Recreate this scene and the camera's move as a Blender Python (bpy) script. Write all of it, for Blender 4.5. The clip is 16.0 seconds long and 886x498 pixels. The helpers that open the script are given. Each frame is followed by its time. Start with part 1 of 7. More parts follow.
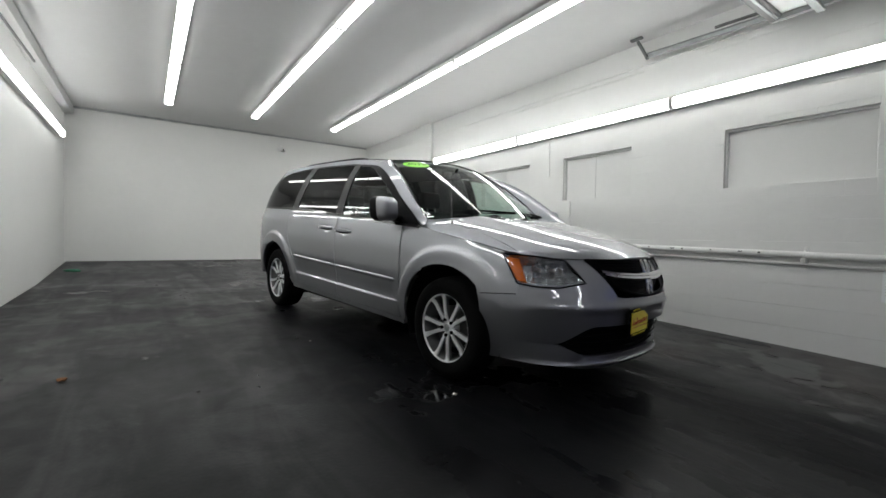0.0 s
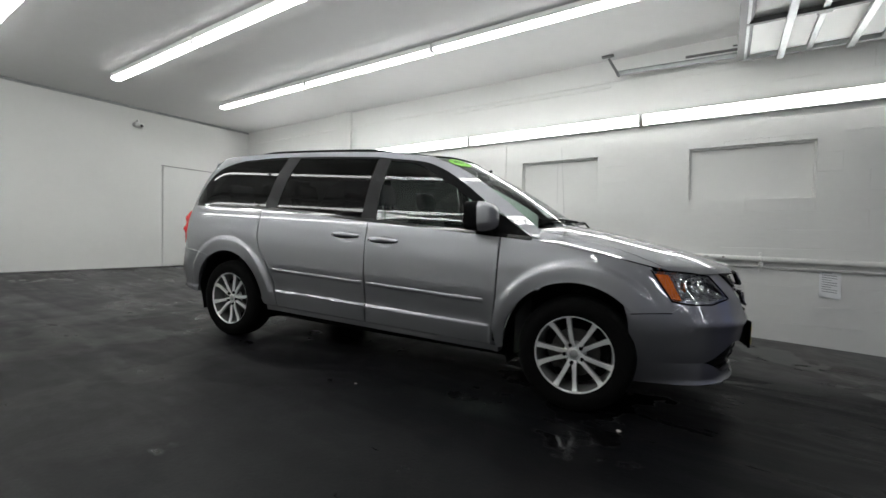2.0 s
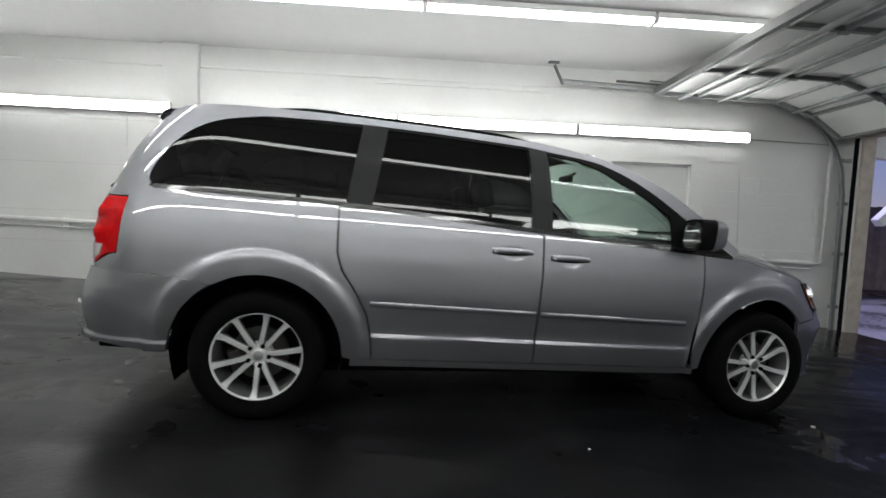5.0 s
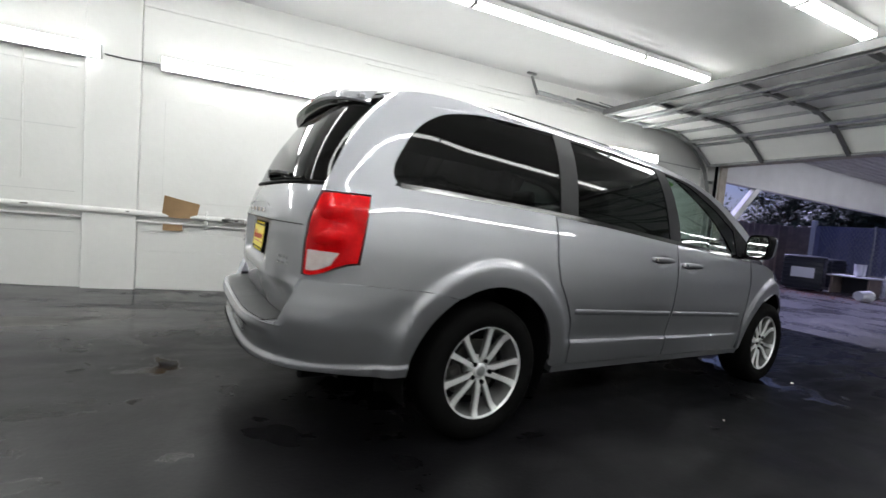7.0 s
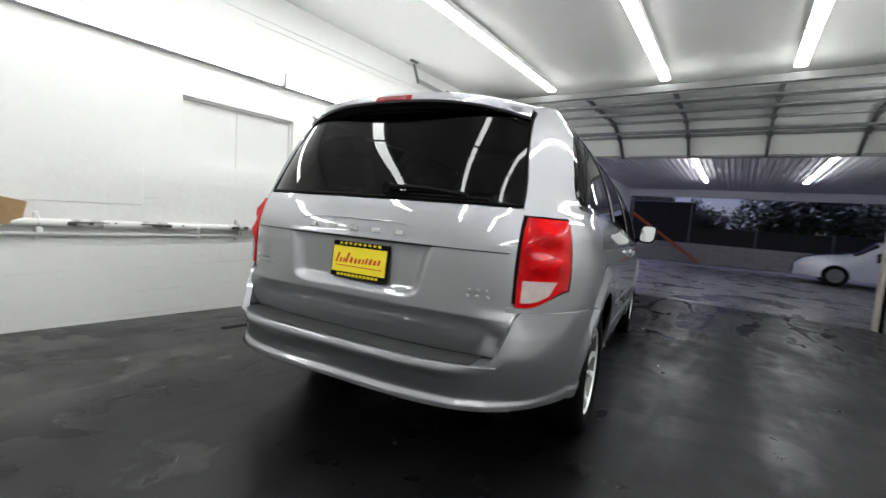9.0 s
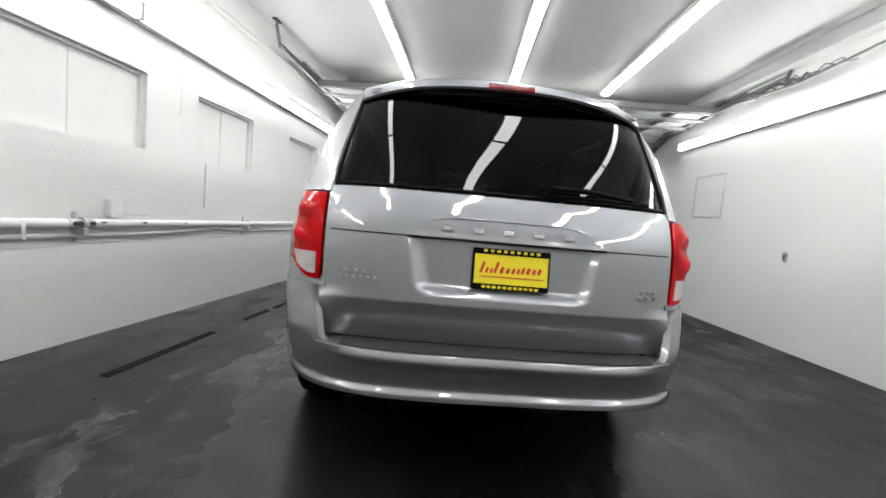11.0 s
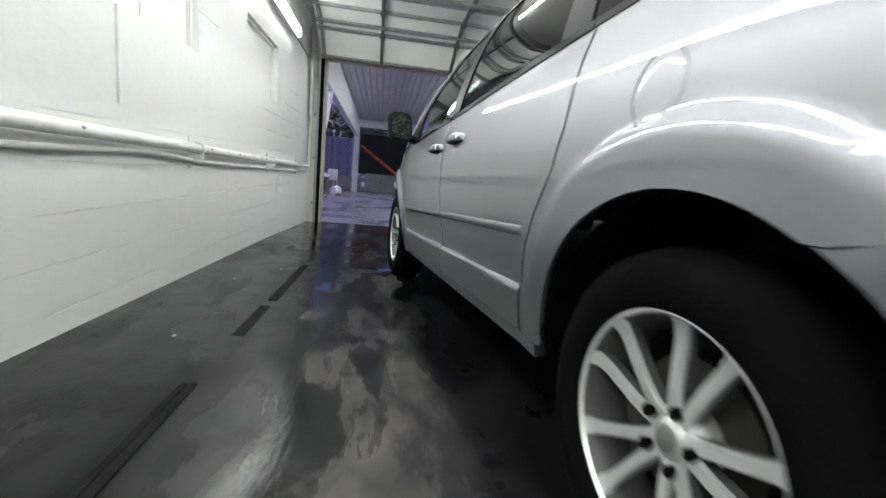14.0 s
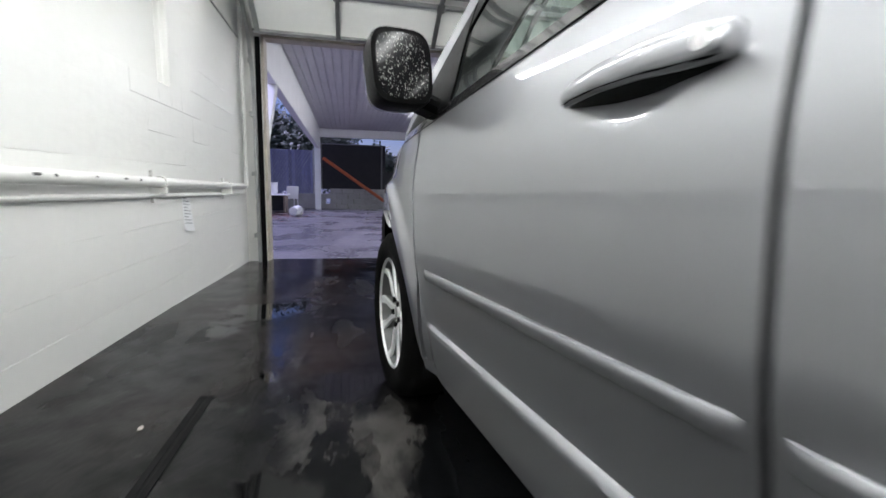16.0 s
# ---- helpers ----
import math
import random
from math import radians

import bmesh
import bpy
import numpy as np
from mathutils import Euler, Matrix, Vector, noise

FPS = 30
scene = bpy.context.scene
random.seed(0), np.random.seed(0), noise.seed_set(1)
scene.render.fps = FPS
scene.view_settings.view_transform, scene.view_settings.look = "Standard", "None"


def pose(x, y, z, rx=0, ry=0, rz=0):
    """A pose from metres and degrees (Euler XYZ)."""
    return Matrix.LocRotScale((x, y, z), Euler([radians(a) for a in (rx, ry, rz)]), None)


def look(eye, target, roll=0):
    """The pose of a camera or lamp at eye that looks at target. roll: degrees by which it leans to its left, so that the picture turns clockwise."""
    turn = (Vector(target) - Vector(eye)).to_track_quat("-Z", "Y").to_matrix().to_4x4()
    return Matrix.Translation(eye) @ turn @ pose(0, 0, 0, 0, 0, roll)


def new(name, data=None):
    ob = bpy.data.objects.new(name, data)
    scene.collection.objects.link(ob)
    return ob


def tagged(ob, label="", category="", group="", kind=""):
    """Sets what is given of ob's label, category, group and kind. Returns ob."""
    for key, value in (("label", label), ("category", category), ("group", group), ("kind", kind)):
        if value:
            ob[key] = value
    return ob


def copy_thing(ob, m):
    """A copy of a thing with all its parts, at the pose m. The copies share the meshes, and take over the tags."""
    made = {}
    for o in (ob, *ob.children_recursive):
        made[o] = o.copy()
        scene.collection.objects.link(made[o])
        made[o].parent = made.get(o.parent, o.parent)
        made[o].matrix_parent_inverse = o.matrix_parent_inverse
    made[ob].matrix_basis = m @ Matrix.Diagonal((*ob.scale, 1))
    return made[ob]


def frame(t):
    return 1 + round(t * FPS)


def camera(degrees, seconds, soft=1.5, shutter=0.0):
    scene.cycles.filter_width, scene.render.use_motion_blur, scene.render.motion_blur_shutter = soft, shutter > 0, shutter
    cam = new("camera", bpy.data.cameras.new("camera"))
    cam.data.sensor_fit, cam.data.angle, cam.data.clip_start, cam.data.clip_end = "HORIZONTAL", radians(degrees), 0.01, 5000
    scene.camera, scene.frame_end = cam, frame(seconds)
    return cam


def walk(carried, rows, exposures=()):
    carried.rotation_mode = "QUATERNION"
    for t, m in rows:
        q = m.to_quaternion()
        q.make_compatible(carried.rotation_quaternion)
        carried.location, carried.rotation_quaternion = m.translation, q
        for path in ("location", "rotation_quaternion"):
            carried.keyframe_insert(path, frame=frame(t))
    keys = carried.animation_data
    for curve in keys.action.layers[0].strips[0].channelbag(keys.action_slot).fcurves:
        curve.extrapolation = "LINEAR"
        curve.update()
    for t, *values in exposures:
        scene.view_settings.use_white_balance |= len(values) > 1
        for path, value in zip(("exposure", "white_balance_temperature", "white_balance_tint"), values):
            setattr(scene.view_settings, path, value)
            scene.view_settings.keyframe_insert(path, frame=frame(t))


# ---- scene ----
# ---- camera ----
cam = camera(91.7, 16.0, soft=1.5, shutter=0.5)
PATH = [
    (0, (4.056, -2.424, 0.906), (2.41, -1.288, 0.856), 1.1),
    (0.5, (3.651, -2.68, 0.92), (2.107, -1.411, 0.835), 0.3),
    (1, (3.252, -2.924, 0.941), (1.844, -1.505, 0.885), 1.1),
    (1.5, (2.834, -3.143, 0.962), (1.557, -1.604, 0.911), 1.1),
    (2, (2.4, -3.333, 0.981), (1.302, -1.662, 0.93), 1.1),
    (2.5, (1.94, -3.441, 0.994), (0.986, -1.685, 0.931), 1.9),
    (3, (1.451, -3.489, 1.004), (0.772, -1.611, 0.911), 0.4),
    (3.5, (0.957, -3.507, 1.048), (0.469, -1.571, 0.936), 0.2),
    (3.7, (0.763, -3.504, 1.067), (0.372, -1.547, 0.928), -0.5),
    (5.8, (-1.399, -3.244, 1.143), (-1.008, -1.285, 1.039), 3.2),
    (6, (-1.604, -3.206, 1.134), (-1.125, -1.269, 1.002), 2.8),
    (6.5, (-2.081, -3.069, 1.117), (-1.394, -1.197, 0.969), 4.5),
    (7, (-2.524, -2.901, 1.137), (-1.680, -1.094, 0.998), 4.8),
    (7.5, (-2.914, -2.683, 1.173), (-1.888, -0.972, 1.037), 4.9),
    (8, (-3.253, -2.401, 1.192), (-2.008, -0.846, 1.008), 3.7),
    (8.5, (-3.564, -2.093, 1.202), (-2.109, -0.731, 1.032), 4.1),
    (9, (-3.810, -1.699, 1.209), (-2.161, -0.580, 1.035), 4.1),
    (9.2, (-3.891, -1.535, 1.203), (-2.179, -0.514, 1.035), 4.4),
    (11.3, (-4.144, 0.102, 1.141), (-2.154, 0.026, 0.96), 4.4),
    (11.5, (-4.103, 0.262, 1.12), (-2.122, 0.075, 0.919), 4.0),
    (12, (-3.935, 0.656, 1.053), (-1.979, 0.339, 0.779), 4.1),
    (12.5, (-3.631, 0.964, 0.961), (-1.705, 0.565, 0.601), 5.3),
    (13, (-3.243, 1.171, 0.874), (-1.301, 0.828, 0.542), 5.7),
    (13.5, (-2.752, 1.239, 0.825), (-0.807, 0.94, 0.467), 5.9),
    (14, (-2.269, 1.253, 0.827), (-0.32, 0.951, 0.493), 5.4),
    (14.5, (-1.75, 1.26, 0.818), (0.203, 0.943, 0.527), 4.3),
    (15, (-1.275, 1.281, 0.823), (0.671, 0.912, 0.548), 3.2),
    (15.5, (-0.817, 1.291, 0.825), (1.125, 0.915, 0.531), 3.2),
    (16, (-0.365, 1.282, 0.84), (1.567, 0.855, 0.548), 1.4),
]
walk(cam, [(t, look(eye, target, roll)) for t, eye, target, roll in PATH], [(0.0, -0.15), (3.5, -0.1), (6.0, 0.15), (7.5, 0.40), (9.0, 0.47), (12.0, 0.47), (13.5, 0.8), (15.0, 0.97), (16.0, 1.15)])

# ---- world and exposure ----
world = bpy.data.worlds.new("dusk_sky")
scene.world = world
world.use_nodes = True
wn = world.node_tree.nodes
sky = wn.new("ShaderNodeTexSky")
sky.sky_type = "NISHITA"
sky.sun_disc = False
sky.sun_elevation = radians(41.8)
sky.ozone_density = 3.0
sky.sun_rotation = radians(26.6)
wn["Background"].inputs[1].default_value = 0.038
cool = wn.new("ShaderNodeMix")
cool.data_type, cool.blend_type = "RGBA", "MULTIPLY"
cool.inputs["Factor"].default_value = 1.0
cool.inputs["B"].default_value = (0.85, 0.80, 1.25, 1)
world.node_tree.links.new(sky.outputs[0], cool.inputs["A"])
world.node_tree.links.new(cool.outputs["Result"], wn["Background"].inputs[0])
dusk = bpy.data.lights.new("dusk_sun", "SUN")
dusk.energy, dusk.angle, dusk.color = 5.0, radians(20), (0.62, 0.6, 1.0)
dusk_ob = new("dusk_sun", dusk)
dusk_ob.matrix_world = look((20, 20, 20), (10, 0, 0))

# ---- small tools ----
def slope(x):
    """Height of the garage floor, which falls towards the door, and of the yard outside."""
    if x > 5.45:
        return -0.162
    return -0.03 * x + max(0.0, -4.3 - x) * 0.038


def ground(x, y):
    """Height of the garage floor, which also rises a little towards the window wall."""
    fade = (1 - step(2.4, 5.2, x)) * lerp(1.0, 0.3, step(-4.2, -6.4, x))
    return slope(x) + 0.024 * max(0.0, y - 1.2) * fade


def flow(x, pts):
    """Smooth monotone curve through a short table of (x, y)."""
    n = len(pts)
    if x <= pts[0][0]:
        return pts[0][1]
    if x >= pts[-1][0]:
        return pts[-1][1]
    k = max(i for i in range(n - 1) if pts[i][0] <= x)
    def grad(i):
        a = (pts[i][1] - pts[i - 1][1]) / (pts[i][0] - pts[i - 1][0]) if i > 0 else None
        b = (pts[i + 1][1] - pts[i][1]) / (pts[i + 1][0] - pts[i][0]) if i < n - 1 else None
        if a is None:
            return b
        if b is None:
            return a
        return 0.0 if a * b <= 0 else 2 * a * b / (a + b)
    x0, y0 = pts[k]
    x1, y1 = pts[k + 1]
    h = x1 - x0
    t = (x - x0) / h
    return ((2 * t**3 - 3 * t**2 + 1) * y0 + (t**3 - 2 * t**2 + t) * h * grad(k)
            + (-2 * t**3 + 3 * t**2) * y1 + (t**3 - t**2) * h * grad(k + 1))


def step(a, b, x):
    t = min(1.0, max(0.0, (x - a) / (b - a)))
    return t * t * (3 - 2 * t)


def lerp(a, b, t):
    return a + (b - a) * t


def mesh_of(bm, name, material, smooth=True, angle=32):
    me = bpy.data.meshes.new(name)
    bm.to_mesh(me)
    bm.free()
    for m in material if isinstance(material, (list, tuple)) else [material]:
        me.materials.append(m)
    if smooth:
        me.polygons.foreach_set("use_smooth", [True] * len(me.polygons))
        me.set_sharp_from_angle(angle=radians(angle))
    return me


def part(name, bm, material, parent=None, label="", smooth=True, angle=32):
    ob = new(name, mesh_of(bm, name, material, smooth, angle))
    if parent is not None:
        ob.parent = parent
    if label:
        ob["label"] = label
    return ob


def thing(name, label, category, m=None, group="", kind=""):
    ob = new(name)
    ob.empty_display_size = 0.1
    if m is not None:
        ob.matrix_world = m
    return tagged(ob, label, category, group, kind)


def add_box(bm, x0, x1, y0, y1, z0, z1, bevel=0.0, m=None, seg=1):
    made = bmesh.ops.create_cube(bm, size=1)["verts"]
    for v in made:
        v.co = Vector((lerp(x0, x1, v.co.x + 0.5), lerp(y0, y1, v.co.y + 0.5), lerp(z0, z1, v.co.z + 0.5)))
    if bevel:
        edges = list({e for v in made for e in v.link_edges})
        out = bmesh.ops.bevel(bm, geom=edges, offset=bevel, segments=seg, profile=0.5, affect="EDGES")
        made = list({v for f in out["faces"] for v in f.verts} | {v for v in made if v.is_valid})
    if m is not None:
        bmesh.ops.transform(bm, matrix=m, verts=made)
    return made


def box(x0, x1, y0, y1, z0, z1, bevel=0.0, m=None, seg=1):
    bm = bmesh.new()
    add_box(bm, x0, x1, y0, y1, z0, z1, bevel, m, seg)
    return bm


def add_rod(bm, a, b, r, seg=10, r2=None):
    a, b = Vector(a), Vector(b)
    out = bmesh.ops.create_cone(bm, cap_ends=True, segments=seg, radius1=r, radius2=r if r2 is None else r2, depth=(b - a).length)
    turn = (b - a).to_track_quat("Z", "Y").to_matrix().to_4x4()
    bmesh.ops.transform(bm, matrix=Matrix.Translation((a + b) / 2) @ turn, verts=out["verts"])
    return out["verts"]


def rod(a, b, r, seg=10, r2=None):
    bm = bmesh.new()
    add_rod(bm, a, b, r, seg, r2)
    return bm


def add_tube(bm, pts, r, seg=8):
    """A round tube along a path of points."""
    pts = [Vector(p) for p in pts]
    rings = []
    for i, p in enumerate(pts):
        d = (pts[min(i + 1, len(pts) - 1)] - pts[max(i - 1, 0)]).normalized()
        turn = d.to_track_quat("Z", "Y").to_matrix()
        rings.append([bm.verts.new(p + turn @ Vector((r * math.cos(k * math.tau / seg), r * math.sin(k * math.tau / seg), 0))) for k in range(seg)])
    for a, b in zip(rings, rings[1:]):
        for k in range(seg):
            bm.faces.new((a[k], a[(k + 1) % seg], b[(k + 1) % seg], b[k]))
    bm.faces.new(list(reversed(rings[0])))
    bm.faces.new(rings[-1])


def lathe(profile, seg=48, axis="Y", closed=False):
    """A turned body: profile of (radius, along)."""
    bm = bmesh.new()
    rings = []
    for k in range(seg):
        a = k * math.tau / seg
        rings.append([bm.verts.new((r * math.cos(a), h, r * math.sin(a)) if axis == "Y" else (r * math.cos(a), r * math.sin(a), h)) for r, h in profile])
    for k in range(seg):
        a, b = rings[k], rings[(k + 1) % seg]
        span = len(profile) if closed else len(profile) - 1
        for i in range(span):
            j = (i + 1) % len(profile)
            bm.faces.new((a[i], a[j], b[j], b[i]))
    bmesh.ops.remove_doubles(bm, verts=bm.verts, dist=1e-5)
    bmesh.ops.recalc_face_normals(bm, faces=bm.faces)
    return bm


def sheet(f, nu, nv, out, flange=0.0, bm=None):
    """A grid of f(u, v), u and v in 0..1, facing the way out (a vector, or a function of the middle); flange: how far its rim turns inwards."""
    bm = bm or bmesh.new()
    g = [[bm.verts.new(f(i / nu, j / nv)) for j in range(nv + 1)] for i in range(nu + 1)]
    faces = [bm.faces.new((g[i][j], g[i + 1][j], g[i + 1][j + 1], g[i][j + 1])) for i in range(nu) for j in range(nv)]
    total = Vector()
    for q in faces:
        q.normal_update()
        total += q.normal * q.calc_area()
    if total.dot(Vector(out)) < 0:
        bmesh.ops.reverse_faces(bm, faces=faces)
    if flange:
        bm.normal_update()
        ring = [g[i][0] for i in range(nu)] + [g[nu][j] for j in range(nv)] + [g[i][nv] for i in range(nu, 0, -1)] + [g[0][j] for j in range(nv, 0, -1)]
        inner = [bm.verts.new(v.co - v.normal * flange) for v in ring]
        n = len(ring)
        made = [bm.faces.new((ring[k], inner[k], inner[(k + 1) % n], ring[(k + 1) % n])) for k in range(n)]
        mid = sum((v.co for v in ring), Vector()) / n
        s = 0.0
        for q in made:
            q.normal_update()
            s += q.normal.dot(q.calc_center_median() - mid)
        if s < 0:
            bmesh.ops.reverse_faces(bm, faces=made)
    return bm


def along(pts):
    """A function of 0..1 along a polyline, by length."""
    pts = [Vector(p) for p in pts]
    runs = [0.0]
    for a, b in zip(pts, pts[1:]):
        runs.append(runs[-1] + (b - a).length)
    def at(t):
        d = min(max(t, 0.0), 1.0) * runs[-1]
        k = max(i for i in range(len(pts) - 1) if runs[i] <= d + 1e-9)
        return pts[k].lerp(pts[k + 1], (d - runs[k]) / max(1e-9, runs[k + 1] - runs[k]))
    return at


def coons(bottom, top, left, right):
    """The patch between four border curves (functions of 0..1)."""
    c00, c10, c01, c11 = bottom(0), bottom(1), top(0), top(1)
    def at(u, v):
        return (bottom(u) * (1 - v) + top(u) * v + left(v) * (1 - u) + right(v) * u
                - (c00 * (1 - u) * (1 - v) + c10 * u * (1 - v) + c01 * (1 - u) * v + c11 * u * v))
    return at


# ---- materials ----
def material(name, colour, rough=0.5, metal=0.0, vary=0.15, scale=6.0, bump=0.0, bump_scale=40.0, coat=0.0, spec=0.5, other=None, rough_vary=0.1, piece=0.0):
    m = bpy.data.materials.new(name)
    m.use_nodes = True
    n, l = m.node_tree.nodes, m.node_tree.links
    b = n["Principled BSDF"]
    co = n.new("ShaderNodeTexCoord")
    big, small = n.new("ShaderNodeTexNoise"), n.new("ShaderNodeTexNoise")
    big.inputs["Scale"].default_value, big.inputs["Detail"].default_value = scale, 6
    small.inputs["Scale"].default_value, small.inputs["Detail"].default_value = scale * 11, 4
    for t in (big, small):
        l.new(co.outputs["Object"], t.inputs["Vector"])
    add = n.new("ShaderNodeMath")
    add.operation = "MULTIPLY_ADD"
    l.new(small.outputs["Fac"], add.inputs[0])
    add.inputs[1].default_value = 0.35
    l.new(big.outputs["Fac"], add.inputs[2])
    ramp = n.new("ShaderNodeMapRange")
    l.new(add.outputs[0], ramp.inputs["Value"])
    ramp.inputs["From Min"].default_value, ramp.inputs["From Max"].default_value = 0.4, 0.95
    mix = n.new("ShaderNodeMix")
    mix.data_type = "RGBA"
    l.new(ramp.outputs[0], mix.inputs["Factor"])
    dark = other or tuple(c * (1 - vary) for c in colour)
    mix.inputs["A"].default_value, mix.inputs["B"].default_value = (*dark, 1), (*colour, 1)
    tone = mix.outputs["Result"]
    if piece:
        info, hsv, span = n.new("ShaderNodeObjectInfo"), n.new("ShaderNodeHueSaturation"), n.new("ShaderNodeMapRange")
        l.new(info.outputs["Random"], span.inputs["Value"])
        span.inputs["To Min"].default_value, span.inputs["To Max"].default_value = 1 - piece, 1 + piece
        l.new(span.outputs[0], hsv.inputs["Value"])
        l.new(tone, hsv.inputs["Color"])
        tone = hsv.outputs["Color"]
    l.new(tone, b.inputs["Base Color"])
    rr = n.new("ShaderNodeMapRange")
    l.new(add.outputs[0], rr.inputs["Value"])
    rr.inputs["From Min"].default_value, rr.inputs["From Max"].default_value = 0.4, 0.95
    rr.inputs["To Min"].default_value, rr.inputs["To Max"].default_value = max(0.02, rough * (1 - rough_vary)), min(1, rough * (1 + rough_vary))
    l.new(rr.outputs[0], b.inputs["Roughness"])
    b.inputs["Metallic"].default_value = metal
    b.inputs["Specular IOR Level"].default_value = spec
    if coat:
        b.inputs["Coat Weight"].default_value, b.inputs["Coat Roughness"].default_value = coat, 0.03
    if bump:
        tex, bp = n.new("ShaderNodeTexNoise"), n.new("ShaderNodeBump")
        tex.inputs["Scale"].default_value, tex.inputs["Detail"].default_value = bump_scale, 5
        l.new(co.outputs["Object"], tex.inputs["Vector"])
        l.new(tex.outputs["Fac"], bp.inputs["Height"])
        bp.inputs["Strength"].default_value, bp.inputs["Distance"].default_value = bump, 0.01
        l.new(bp.outputs["Normal"], b.inputs["Normal"])
    return m


def glass(name, tint, rough=0.015, low=0.045):
    m = bpy.data.materials.new(name)
    m.use_nodes = True
    n, l = m.node_tree.nodes, m.node_tree.links
    n.remove(n["Principled BSDF"])
    clear, shine, edge, mix = n.new("ShaderNodeBsdfTransparent"), n.new("ShaderNodeBsdfGlossy"), n.new("ShaderNodeLayerWeight"), n.new("ShaderNodeMixShader")
    power, level = n.new("ShaderNodeMath"), n.new("ShaderNodeMath")
    power.operation, level.operation = "POWER", "MULTIPLY_ADD"
    clear.inputs["Color"].default_value = (*tint, 1)
    shine.inputs["Roughness"].default_value = rough
    edge.inputs["Blend"].default_value = 0.5
    power.inputs[1].default_value = 5.0
    level.inputs[1].default_value, level.inputs[2].default_value = 1 - low, low
    l.new(edge.outputs["Facing"], power.inputs[0])
    l.new(power.outputs[0], level.inputs[0])
    l.new(level.outputs[0], mix.inputs[0])
    l.new(clear.outputs[0], mix.inputs[1])
    l.new(shine.outputs[0], mix.inputs[2])
    l.new(mix.outputs[0], n["Material Output"].inputs["Surface"])
    return m


def glow(name, colour, power):
    m = bpy.data.materials.new(name)
    m.use_nodes = True
    b = m.node_tree.nodes["Principled BSDF"]
    b.inputs["Base Color"].default_value = (0.9, 0.9, 0.9, 1)
    b.inputs["Emission Color"].default_value, b.inputs["Emission Strength"].default_value = (*colour, 1), power
    return m


class Nodes:
    """Short hand for the node tree of one material."""
    def __init__(self, m):
        self.n, self.l = m.node_tree.nodes, m.node_tree.links
        self.co = self.n.new("ShaderNodeTexCoord").outputs["Object"]

    def put(self, socket, value):
        if hasattr(value, "is_output"):
            self.l.new(value, socket)
        else:
            socket.default_value = value

    def noise(self, scale, detail=4, distortion=0.0, stretch=None, rough=0.5):
        t, where = self.n.new("ShaderNodeTexNoise"), self.co
        if stretch:
            mp = self.n.new("ShaderNodeMapping")
            mp.inputs["Scale"].default_value = stretch
            self.l.new(where, mp.inputs["Vector"])
            where = mp.outputs[0]
        for key, value in (("Scale", scale), ("Detail", detail), ("Distortion", distortion), ("Roughness", rough)):
            t.inputs[key].default_value = value
        self.l.new(where, t.inputs["Vector"])
        return t.outputs["Fac"]

    def span(self, value, a, b, c=0.0, d=1.0, smooth=True):
        r = self.n.new("ShaderNodeMapRange")
        r.interpolation_type = "SMOOTHSTEP" if smooth else "LINEAR"
        for key, v in (("Value", value), ("From Min", a), ("From Max", b), ("To Min", c), ("To Max", d)):
            self.put(r.inputs[key], v)
        return r.outputs[0]

    def math(self, op, a, b, clamp=False):
        r = self.n.new("ShaderNodeMath")
        r.operation, r.use_clamp = op, clamp
        self.put(r.inputs[0], a)
        self.put(r.inputs[1], b)
        return r.outputs[0]

    def mix(self, factor, a, b):
        r = self.n.new("ShaderNodeMix")
        r.data_type = "RGBA"
        self.put(r.inputs["Factor"], factor)
        for key, v in (("A", a), ("B", b)):
            self.put(r.inputs[key], (*v, 1) if isinstance(v, tuple) else v)
        return r.outputs["Result"]

    def near(self, spots):
        """How much a place lies in any of some round spots (x, y, reach, weight)."""
        total = None
        for px, py, reach, weight in spots:
            gap = self.n.new("ShaderNodeVectorMath")
            gap.operation = "DISTANCE"
            self.l.new(self.co, gap.inputs[0])
            gap.inputs[1].default_value = (px, py, 0)
            one = self.span(gap.outputs["Value"], 0.0, reach, weight, 0.0, False)
            total = one if total is None else self.math("MAXIMUM", total, one)
        return total

    def axes(self):
        r = self.n.new("ShaderNodeSeparateXYZ")
        self.l.new(self.co, r.inputs[0])
        return r.outputs


